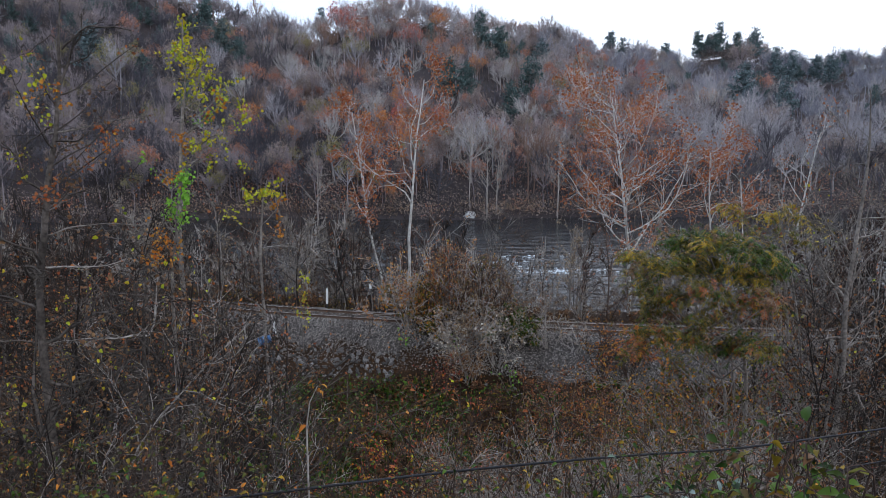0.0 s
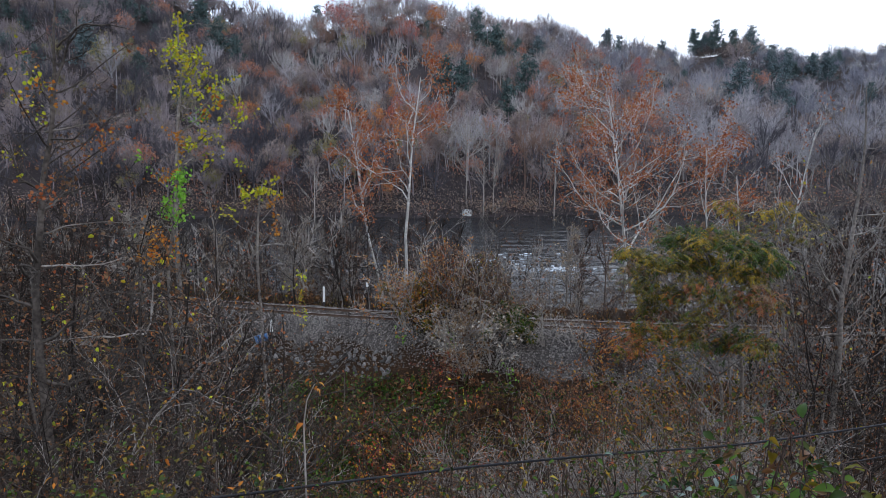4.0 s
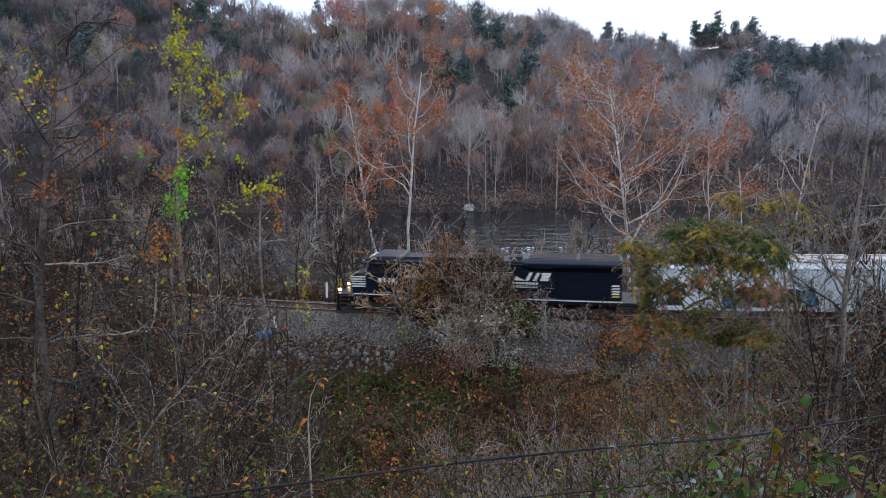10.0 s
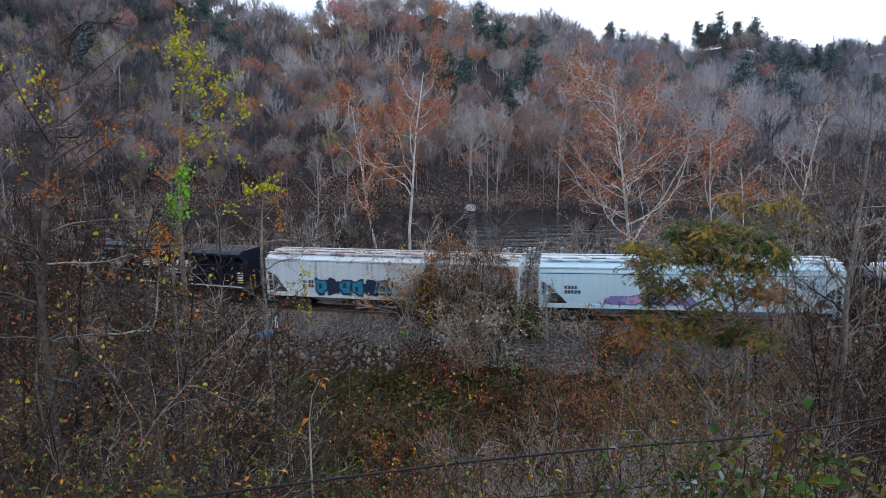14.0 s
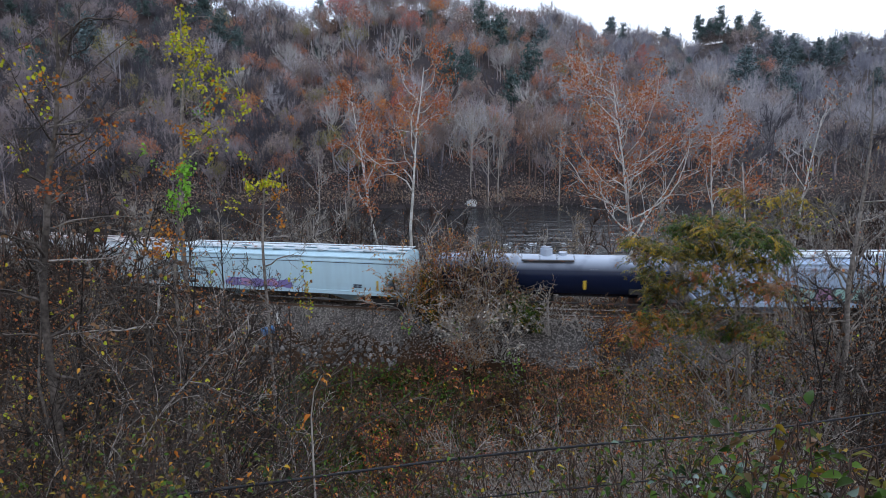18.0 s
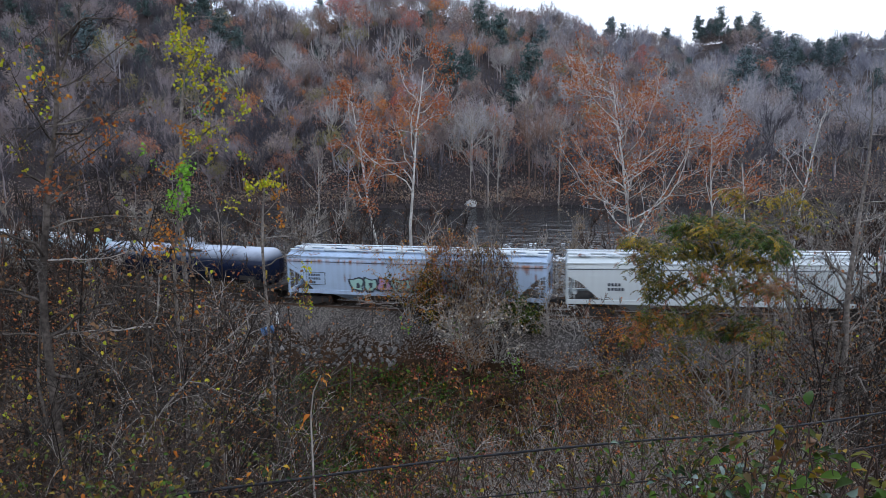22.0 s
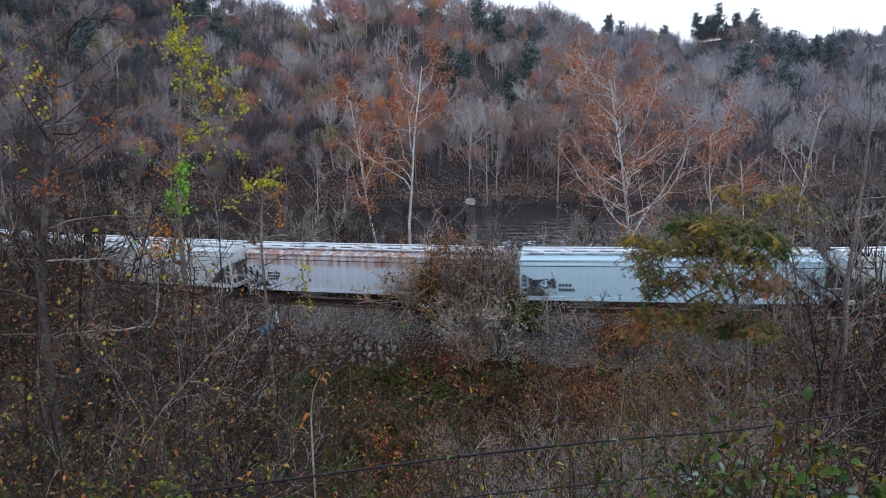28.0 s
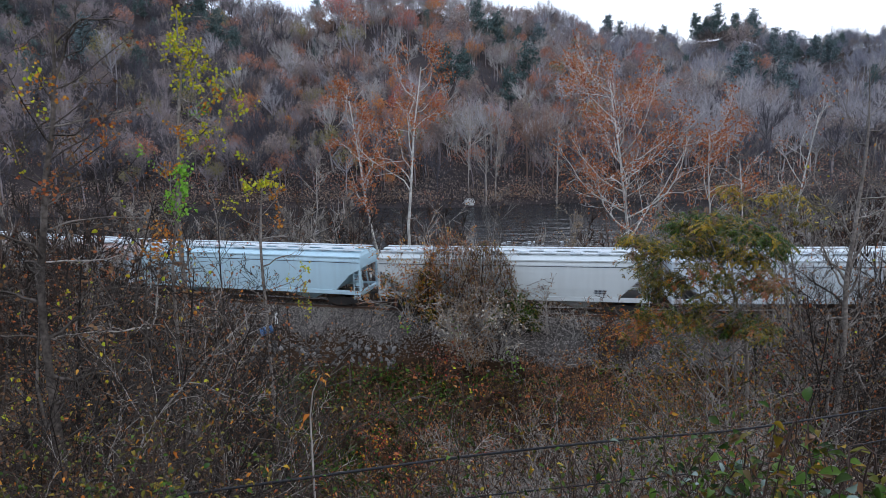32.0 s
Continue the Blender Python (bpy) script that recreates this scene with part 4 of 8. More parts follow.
    for pts in ([(0, z0), (0.12, z0 + 0.3), (0.75, z0)], [(0.75, z0), (1.05, z1), (1.28, z1), (0.98, z0)], [(1.25, z0), (1.55, z1), (1.78, z1), (1.48, z0)],
                [(1.75, z0), (1.8, z0 + 0.2), (2.35, z0 + 0.2), (2.3, z0)], [(1.85, z1 - 0.2), (1.9, z1), (2.5, z1), (2.45, z1 - 0.2)], [(1.85, z0 + 0.22), (1.9, z0 + 0.4), (2.4, z0 + 0.4), (2.35, z0 + 0.22)]):
        part("emblem_shape", slab([(f + 12.95 + x, z) for x, z in pts], -1.29, -1.262), P_WHITE, car, "slanted white emblem shape")
    letters(car, f + 12.85, 2.78, (8, 8), P_WHITE, 0.17, 0.16, 0.06, y=-1.262, lead=0.26, name="lettering")
    letters(car, f + 3.3, 2.85, (4,), P_WHITE, 0.34, 0.24, 0.09, y=-1.50, name="lettering")
    part("emblem_board", boxed(f + 10.4, f + 15.7, -1.262, -1.0, 2.4, 3.6), P_BLACK, car)
    for x in (f + 3.9, half - 3.9):
        truck(car, x, (-1.95, 0, 1.95), 0.533, 5.0)
    couplers(car, half - 0.1)
    return car


# ---- the train, car by car: nose and tail in metres from the time zero mark ----
TRAIN = []


def lowered(car, share=0.92, sill=1.08):
    """Brings the body above the sill to its true height."""
    done = set()
    for o in car.children_recursive:
        if o.name.split(".")[0] in ("wheelset", "side_frame", "bolster", "coupler") or o.data.name in done:
            continue
        done.add(o.data.name)
        for v in o.data.vertices:
            if v.co.z > sill:
                v.co.z = sill + (v.co.z - sill) * share


def coupled(car, a, b):
    TRAIN.append((car, (a + b) / 2, (b - a) / 2))
    return car


coupled(locomotive((83.4 - 62.27) / 2), 62.27, 83.4)
h = (103.41 - 84.46) / 2
car = coupled(covered_hopper(h, P_RIB, P_ROOF_RUST, "white ribbed covered hopper car with rust and blue graffiti", ribs=14, hatches=9, ends=(1.7, 2.3)), 84.46, 103.41)
letters(car, -h + 3.0, 2.45, (4, 4), P_MARK)
letters(car, -h + 4.3, 2.45, (3, 3), P_MARK)
graffiti(car, -5.5, 0.2, 2.0, 1.15, 6, P_NAVY, (P_BLUE, P_NAVY, P_BLUE), 11)
M_BRIGHT_RUST = painted("bright_rust", (0.42, 0.15, 0.06), 0.4, 0.3, rough=0.8)
_r = np.random.default_rng(61)
for k in range(11):
    x, w, low = h - 0.12 - 0.2 * k, _r.uniform(0.06, 0.19), 4.0 - _r.uniform(0.15, 1.0) * (1 - 0.06 * k)
    part("rust_streak", slab([(x, 3.98), (x + w * 0.5, low + 0.1), (x + w * 0.2, low), (x - w * 0.3, low + 0.25), (x - w * 0.6, 3.98)], -1.588 + 0.001 * (k % 2), -1.50), M_BRIGHT_RUST, car, "streak of bright rust running down")
for k in range(6):
    x, z = h - 2.2 - 0.28 * k, _r.uniform(1.5, 1.85)
    part("rust_streak", slab([(x, z), (x + 0.2, z - 0.15), (x + 0.05, z - 0.38), (x - 0.15, z - 0.2)], -1.588, -1.50), M_BRIGHT_RUST, car, "streak of bright rust running down")
letters(car, h - 4.2, 1.9, (2,), P_MARK)
h = (123.49 - 104.55) / 2
car = coupled(covered_hopper(h, P_PALE, P_ROOF, "pale blue-white smooth covered hopper car with purple graffiti", bulge=0.06, hatches=10, ends=(1.9, 1.9), line=3.62), 104.55, 123.49)
letters(car, -h + 1.7, 2.75, (4, 5), P_MARK, y=-1.562)
letters(car, h - 4.0, 1.95, (2, 2), P_MARK, 0.12, 0.3, y=-1.555, lead=0.16)
graffiti(car, -5.0, 0.5, 1.72, 0.6, 5, P_PURPLE, (P_PURPLE, P_PINK), 23)
part("yellow_mark", side_plate(h - 2.2, h - 2.05, 1.5, 2.3, y=-1.556), P_YELLOW, car)
coupled(tank_car((141.75 - 124.4) / 2), 124.4, 141.75)
h = (161.89 - 142.8) / 2
car = coupled(covered_hopper(h, P_GREY_BLUE, P_ROOF, "dusty grey-blue covered hopper car with mint and pink graffiti", bulge=0.06, hatches=10, line=3.62), 142.8, 161.89)
bm = bmesh.new()
for a in ((1.5, 3.0, 2.78, 2.82), (1.5, 3.0, 1.78, 1.82), (1.5, 1.54, 1.82, 2.78), (2.96, 3.0, 1.82, 2.78)):
    box(bm, -h + a[0], -h + a[1], -1.568, -1.562, a[2], a[3])
part("stencil_frame", bm, P_MARK, car)
letters(car, -h + 1.7, 2.68, (5, 5, 3), P_MARK, 0.18, 0.13, 0.06, y=-1.562, lead=0.3)
graffiti(car, -4.6, 3.6, 1.95, 1.0, 8, P_MARK, (P_MINT, P_MINT, P_PINK, P_MINT), 31)
h = (182.16 - 162.93) / 2
car = coupled(covered_hopper(h, P_CREAM, P_ROOF, "plain grey-white covered hopper car with a dark seam line", bulge=0.06, hatches=10, line=3.62, ends=(2.2, 2.2)), 162.93, 182.16)
letters(car, -h + 2.7, 2.65, (4, 5), P_MARK, y=-1.562, tall=0.22)
h = (202.61 - 183.41) / 2
car = coupled(covered_hopper(h, P_RUSTBAND, P_ROOF, "blue-white covered hopper car streaked with orange rust", bulge=0.06, hatches=10, line=3.62), 183.41, 202.61)
letters(car, -h + 1.8, 2.6, (5, 5, 4), P_MARK, 0.16, 0.14, 0.05, y=-1.562, lead=0.24)
h = (222.83 - 203.87) / 2
car = coupled(covered_hopper(h, P_PALE, P_ROOF, "pale blue-white covered hopper car with dark scrawls", bulge=0.06, hatches=10, line=3.62), 203.87, 222.83)
letters(car, -h + 2.6, 2.35, (4, 5), P_MARK, y=-1.562, tall=0.2)
graffiti(car, -h + 0.9, -h + 2.4, 2.35, 0.6, 3, P_MARK, (P_MARK, P_PALE), 41)
h = (242.6 - 224.0) / 2
car = coupled(covered_hopper(h, P_CREAM, P_ROOF, "clean white covered hopper car with a dark seam line", bulge=0.06, hatches=10, line=3.62), 224.0, 242.6)
letters(car, h - 3.6, 1.95, (3, 3), P_MARK, 0.12, 0.2, y=-1.555, lead=0.16)
h = (262.7 - 243.7) / 2
car = coupled(covered_hopper(h, P_RIB, P_ROOF, "tan-streaked white covered hopper car", bulge=0.06, hatches=10, line=3.62), 243.7, 262.7)
letters(car, -h + 2.6, 2.35, (4, 5), P_MARK, y=-1.562, tall=0.2)


def run(t):
    """How far the train has come by t seconds."""
    slip = np.interp(t, [0, 6, 8, 10, 12, 14, 17, 19, 21, 23, 25, 28, 30, 32],
                     [-0.5, -0.2, -0.06, -0.09, 0, 0.09, 0.11, -0.2, -0.31, -0.81, -1.47, -2.51, -3.48, -4.58])
    return slip - 7.0 * t


for car, _, _ in TRAIN:
    if not car.name.startswith("tank_car"):
        lowered(car)


def motions():
    times = [i * 0.5 for i in range(65)]
    for car, mid, half in TRAIN:
        rows = []
        for t in times:
            s = mid + run(t)
            reach = half - 1.75
            xa, ya, _ = on_track(s - reach)
            xb, yb, _ = on_track(s + reach)
            rows.append((t, pose((xa + xb) / 2, (ya + yb) / 2, 0, 0, 0, math.degrees(math.atan2(yb - ya, xb - xa)))))
        walk(car, rows)
    for w, x, r in WHEELSETS:
        walk(w, [(k / 15, pose(x, 0, r, 0, math.degrees(run(k / 15) / r), 0)) for k in range(481)])


# ---- growing things ----
def unit(v):
    return v / (np.linalg.norm(v) + 1e-9)


def limb(rng, start, way, length, r0, r1, segs, wander=0.18, lift=0.1):
    """A wandering branch: its points and radii."""
    pts, d = [np.array(start, float)], unit(np.array(way, float))
    for _ in range(segs):
        d = unit(d + rng.normal(0, wander, 3) + np.array([0, 0, lift]))
        pts.append(pts[-1] + d * length / segs)
    return np.array(pts), np.linspace(r0, r1, segs + 1)


def grow(rng, wood, path, radii, levels, tips, sides=(5, 4, 3, 3), floor=0.003):
    """Branches on a branch. levels: for each depth (how many, share of the parent's length, angle, first fraction, segments, wander, lift)."""
    if not levels:
        return
    n, share, angle, first, segs, wander, lift = levels[0]
    total = np.linalg.norm(np.diff(path, axis=0), axis=1).sum()
    cum = np.concatenate([[0], np.cumsum(np.linalg.norm(np.diff(path, axis=0), axis=1))]) / total
    for k in range(n):
        f = first + (1 - first) * (k + rng.uniform(0.1, 0.9)) / n
        at = np.array([np.interp(f, cum, path[:, i]) for i in range(3)])
        r = np.interp(f, cum, radii)
        i = min(np.searchsorted(cum, f), len(path) - 1)
        d = unit(path[i] - path[i - 1])
        out = unit(np.cross(d, rng.normal(size=3)))
        way = d * math.cos(radians(angle)) + out * math.sin(radians(angle)) * rng.uniform(0.7, 1.3)
        ln = total * share * rng.uniform(0.6, 1.3) * (1.15 - 0.55 * f)
        p, q = limb(rng, at, way, ln, max(r * 0.62, floor), max(r * 0.18, floor * 0.7), segs, wander, lift)
        if len(levels) == 1 and floor >= 0.009:
            ribbons(wood, rng, p[:-1], p[1:], q[0] * 1.3, q[-1])
            tips.append(p)
            continue
        wood.tube(p, q, sides[min(len(sides) - 1, 4 - min(len(levels), 4) + 1)] if len(levels) > 1 else 3)
        tips.append(p)
        grow(rng, wood, p, q, levels[1:], tips, sides, floor)


def along(rng, paths, count, loose=0.1, least=0.3):
    """Places for leaves along the outer parts of branches."""
    out = np.zeros((count, 3))
    for k in range(count):
        p = paths[rng.integers(len(paths))]
        f = rng.uniform(least, 1.0) * (len(p) - 1)
        i = min(int(f), len(p) - 2)
        out[k] = p[i] + (p[i + 1] - p[i]) * (f - i)
    return out + rng.normal(0, loose, (count, 3))


def plant(name, label, category, wood, wood_mat, foliage, at, turn=0.0, group="", trunk_name="trunk"):
    """One plant: a base, its wood, and its leaves by kind."""
    base = tagged(new(name), label, category, group)
    base.matrix_basis = pose(*at, 0, 0, turn)
    if wood.n:
        part(trunk_name, wood.mesh(trunk_name, wood_mat), None, base)
    for nm, bunch, mat in foliage:
        if bunch.n:
            part(nm, bunch.mesh(nm, mat), None, base)
    return base


def polar(az, r):
    return r * math.sin(radians(az)), r * math.cos(radians(az))


def footing(x, y, sink=0.15):
    return (x, y, float(ground_z(x, y)) - sink)


# -- far woods: a few tree shapes, set out many times and joined --
def ribbons(bunch, rng, a, b, w0, w1):
    """Fine twigs, a long thin blade each."""
    n = len(a)
    side = np.cross(b - a, rng.normal(size=(n, 3)))
    side /= np.linalg.norm(side, axis=1, keepdims=True) + 1e-9
    v = np.stack([a - side * w0, a + side * w0, b + side * w1, b - side * w1], 1).reshape(-1, 3)
    bunch.add(v, np.arange(n * 4).reshape(-1, 4))


def far_tree(rng, tall, spread_share=0.30, crown=0.32, twigs=70):
    wood, tips = Bunch(), []
    p, r = limb(rng, (0, 0, -0.5), (0, 0, 1), tall, tall * 0.0125, 0.06, 5, 0.06, 0.12)
    wood.tube(p, r, 3)
    main = []
    grow(rng, wood, p, r, [(10, spread_share, 56, crown, 2, 0.2, 0.22)], main, floor=0.05)
    a = along(rng, main + [p], twigs, 0.0, 0.25)
    d = rng.normal(0, 0.6, (twigs, 3)) + np.array([0, 0, 0.45])
    out = (a - np.array([0, 0, tall * 0.6])) * [1, 1, 0.7]
    d += out / (np.linalg.norm(out, axis=1, keepdims=True) + 0.1) * 0.5
    b = a + d * rng.uniform(0.6, 1.9, (twigs, 1))
    ribbons(wood, rng, a, b, 0.085, 0.03)
    tips = main + [np.stack([u, w]) for u, w in zip(a, b)]
    return wood, tips


def set_out(shapes, places, rng, low=0.75, high=1.25):
    """Joins copies of the shapes (arrays of places and faces) at the given places."""
    vs, qs, n = [], [], 0
    for x, y, z in places:
        v, q = shapes[rng.integers(len(shapes))]
        a, s = rng.uniform(0, 6.283), rng.uniform(low, high)
        c, d = math.cos(a) * s, math.sin(a) * s
        w = np.empty_like(v)
        w[:, 0], w[:, 1], w[:, 2] = v[:, 0] * c - v[:, 1] * d + x, v[:, 0] * d + v[:, 1] * c + y, v[:, 2] * s + z
        vs.append(w)
        qs.append(q + n)
        n += len(v)
    return np.concatenate(vs), np.concatenate(qs)


rng = np.random.default_rng(21)


def hill_places(count, near=0.0, far=1.06, az0=-38, az1=38, bias=1.0):
    out = []
    while len(out) < count:
        az = rng.uniform(az0, az1)
        r0 = far_bank(az) + 3
        r1 = crest(az)[0]
        k = near + (far - near) * rng.uniform(0, 1) ** bias
        r = r0 + (r1 - r0) * k
        x, y = polar(az, r)
        out.append((x, y, float(ground_z(x, y))))
    return out


def hill_clumps(clumps, up=9.0):
    """Places on the far hill in clumps: compass angle, angle of sight, their spreads, how many."""
    out = []
    for az0, el0, da, de, n in clumps:
        for _ in range(n):
            az, el = az0 + rng.normal(0, da), el0 + rng.normal(0, de)
            r = np.linspace(far_bank(az) + 2, crest(az)[0] * 1.03, 160)
            x, y = r * math.sin(radians(az)), r * math.cos(radians(az))
            z = ground_z(x, y)
            hit = np.nonzero(z + up >= EYE_Z + r * math.tan(radians(el)))[0]
            i = hit[0] if len(hit) else -1
            out.append((x[i], y[i], float(z[i])))
    return out


def bare_shape(rng, tall, wide, low, twigs):
    """A leafless tree: a straight bole, limbs that sweep up into a rounded crown, and a fan of fine twigs."""
    wood = Bunch()
    p, r = limb(rng, (0, 0, -0.6), (0, 0, 1), tall * 0.82, tall * 0.016, 0.06, 4, 0.05, 0.1)
    wood.tube(p, r, 3)
    base, heart = tall * low, np.array([0, 0, tall * (1 + low) / 2])
    paths = []
    for k in range(10):
        a, up = k * 2.4 + rng.uniform(-0.3, 0.3), rng.uniform(-0.25, 0.95)
        flat = math.sqrt(1 - up * up)
        end = heart + np.array([math.cos(a) * flat * wide / 2, math.sin(a) * flat * wide / 2, up * tall * (1 - low) / 2]) * rng.uniform(0.7, 0.95)
        start = np.array([0, 0, rng.uniform(base * 0.9, max(base, min(end[2] - 0.18 * tall, tall * 0.6)))])
        mid = start * 0.5 + end * 0.5 + np.array([math.cos(a), math.sin(a), -0.6]) * wide * 0.05 + rng.normal(0, 0.2, 3)
        path = np.array([start, mid, end])
        wood.tube(path, [0.11, 0.075, 0.04], 3)
        paths.append(path)
    at = along(rng, paths, twigs, 0.12, 0.35)
    way = at - np.array([0, 0, base])
    way /= np.linalg.norm(way, axis=1, keepdims=True) + 0.1
    way = way * 0.55 + rng.normal(0, 0.6, (twigs, 3)) + [0, 0, 0.3]
    tips = at + way * rng.uniform(0.04, 0.12, (twigs, 1)) * tall
    ribbons(wood, rng, at, tips, 0.042, 0.018)
    return wood.arrays()


def leaf_shape(rng, tall, wide, low, count, size, blobs=10):
    """A leafy crown made of overlapping rounded clumps of leaves."""
    heart, reach = np.array([0, 0, tall * (1 + low) / 2]), np.array([wide / 2, wide / 2, tall * (1 - low) / 2])
    d = rng.normal(size=(blobs, 3))
    d[:, 2] = np.abs(d[:, 2]) - 0.35
    d /= np.linalg.norm(d, axis=1, keepdims=True)
    middle = heart + d * reach * rng.uniform(0.45, 0.8, (blobs, 1))
    which = rng.integers(blobs, size=count)
    u = rng.normal(size=(count, 3))
    u[:, 2] += 0.45
    u /= np.linalg.norm(u, axis=1, keepdims=True)
    b = Bunch()
    b.flecks(middle[which] + u * wide * 0.21 * rng.uniform(0.55, 1.15, (count, 1)), size, rng)
    return b.arrays()


def pine_shape(rng, tall, wide, low, needles, size=0.7):
    """An evergreen: a bole and tiers of level boughs hung with needles."""
    wood, green = Bunch(), Bunch()
    p, r = limb(rng, (0, 0, -0.6), (0, 0, 1), tall * 0.97, tall * 0.011, 0.04, 4, 0.02, 0.2)
    wood.tube(p, r, 3)
    paths, share = [], []
    for tier in rng.uniform(low, 0.99, 90):
        a = rng.uniform(0, 6.283)
        ln = wide / 2 * (max(1.08 - tier, 0.05) / (1.08 - low)) ** 0.6 * rng.uniform(0.35, 1.15) + 0.3
        at = np.array([np.interp(tier, np.linspace(0, 1, 5), p[:, i]) for i in range(3)])
        b, _ = limb(rng, at, (math.cos(a), math.sin(a), 0.25), ln, 0.05, 0.02, 2, 0.12, 0.03)
        ribbons(wood, rng, b[:-1], b[1:], 0.06, 0.03)
        paths.append(b)
        share.append(ln)
    pick = rng.choice(len(paths), needles, p=np.array(share) / sum(share))
    green.flecks(np.concatenate([along(rng, [paths[k]], 1, 0.0, 0.15) for k in pick]) + rng.normal(0, 0.32, (needles, 3)), size, rng)
    return wood.arrays(), green.arrays()


# tall, wide, height of the lowest limbs as a share
FORMS = [(15, 8.5, 0.42), (17, 8.0, 0.5), (13, 9.0, 0.35), (16, 9.5, 0.45), (12, 7.5, 0.35), (14, 6.5, 0.5)]
PINES = [(14, 8.0, 0.2), (12.5, 8.5, 0.12), (15.5, 9.0, 0.3), (13.5, 7.0, 0.25)]
bare_forms = [bare_shape(rng, *f, 300) for f in FORMS]
leaf_forms = [leaf_shape(rng, *f, 620, 0.5, 14) for f in FORMS]
pine_forms = [pine_shape(rng, *f, 2000, 0.58) for f in PINES]
bare_meshes, leaf_meshes, KNOWN = {}, {}, []


def sight_spot(az, el, wide_deg, form):
    """Where on the far hill a tree stands whose crown is met along that angle of sight, and its scale."""
    r = np.linspace(far_bank(az) + 2, crest(az)[0] * 1.02, 220)
    scale = np.clip(r * math.radians(wide_deg) / form[1], 0.35, 1.35)
    x, y = r * math.sin(radians(az)), r * math.cos(radians(az))
    z = ground_z(x, y)
    hit = np.nonzero(z + form[0] * scale * (1 + form[2]) / 2 >= EYE_Z + r * math.tan(radians(el)))[0]
    i = hit[0] if len(hit) else -1
    KNOWN.append((az, el, wide_deg / 2, r[i]))
    return x[i], y[i], float(z[i]), scale[i]


def mesh_once(store, key, arrays, mat, nm):
    if key not in store:
        store[key] = mesh_of(nm, *arrays, mats=[mat])
    return store[key]


def lone_trees(label, leaf, wood, rows):
    """Trees of the far hill that stand out one by one."""
    for az, el, wide_deg in rows:
        k = rng.integers(len(FORMS))
        x, y, z, scale = sight_spot(az, el, wide_deg, FORMS[k])
        tree = tagged(new("far_tree"), label, "tree", "trees that stand out on the far hill")
        tree.matrix_basis = pose(x, y, z, 0, 0, rng.uniform(0, 360)) @ Matrix.Diagonal((scale, scale, scale, 1))
        part("trunk", mesh_once(bare_meshes, (k, wood.name), bare_forms[k], wood, "trunk"), None, tree)
        if leaf:
            part("crown", mesh_once(leaf_meshes, (k, leaf.name), leaf_forms[k], leaf, "crown"), None, tree)


def lone_pines(label, leaf, rows):
    for az, el, wide_deg in rows:
        k = rng.integers(len(pine_forms))
        form = PINES[k]
        x, y, z, scale = sight_spot(az, el, wide_deg, form)
        tree = tagged(new("far_pine"), label, "tree", "trees that stand out on the far hill")
        tree.matrix_basis = pose(x, y, z, 0, 0, rng.uniform(0, 360)) @ Matrix.Diagonal((scale, scale, scale, 1))
        part("trunk", mesh_once(bare_meshes, (k, "pine"), pine_forms[k][0], M_WOODS_BROWN, "trunk"), None, tree)
        part("crown", mesh_once(leaf_meshes, (k, leaf.name), pine_forms[k][1], leaf, "crown"), None, tree)


lone_trees("rust-coloured oak on the far hillside", F_RUST, WOODS[2], [(-6.6, 7.7, 2.8), (0.1, 7.0, 1.5), (-15.0, 4.6, 2.0), (-12.0, 2.9, 1.8), (-9.4, 0.8, 2.5), (-23.9, 8.0, 1.6), (24.6, 3.1, 1.6), (16.7, -0.1, 2.8), (-3.8, 0.1, 2.4)])
lone_trees("deep red maple on the far hillside", F_RED, WOODS[2], [(-7.9, 8.7, 2.8), (-2.5, 7.5, 2.0), (-0.4, 1.0, 2.1)])
lone_trees("bright orange tree on the far hillside", F_ORANGE, WOODS[3], [(-0.1, 8.6, 2.1), (1.3, 6.2, 1.5), (2.9, 5.4, 1.7), (-11.4, 2.1, 1.2), (-4.5, -5.5, 1.4)])
lone_trees("tan-brown oak on the far hillside", F_BROWN, WOODS[2], [(1.7, 7.4, 2.2), (2.8, 2.3, 2.2), (23.0, 5.5, 2.2), (6.7, 0.3, 2.1), (-10.6, 4.2, 2.1), (-4.1, 4.1, 2.1), (10.1, 2.3, 2.2), (3.8, 5.9, 1.6)])
lone_trees("olive-brown tree on the far hillside", F_OLIVE, WOODS[1], [(-7.0, 6.7, 2.4), (-9.0, -1.6, 2.6), (-8.0, -3.3, 2.2), (6.7, 0.2, 1.9), (-24.9, 5.7, 2.9), (-12.2, -2.0, 1.7)])
lone_trees("pale grey leafless tree on the far hillside", None, WOODS[0], [(-8.7, 6.3, 1.9), (-2.4, 5.6, 2.1), (-13.9, 6.9, 2.1), (-12.5, 5.6, 2.1), (4.7, 4.8, 2.3), (0.7, 2.3, 2.2), (6.8, 2.0, 2.2), (8.6, 1.4, 2.1), (2.3, -0.4, 4.0), (15.9, 6.7, 1.9), (-5.6, 1.9, 2.4), (-9.9, 5.5, 2.1), (-3.5, 6.7, 1.7), (10.9, 4.0, 2.4), (12.7, 5.2, 2.1), (-16.1, 3.9, 2.4)])
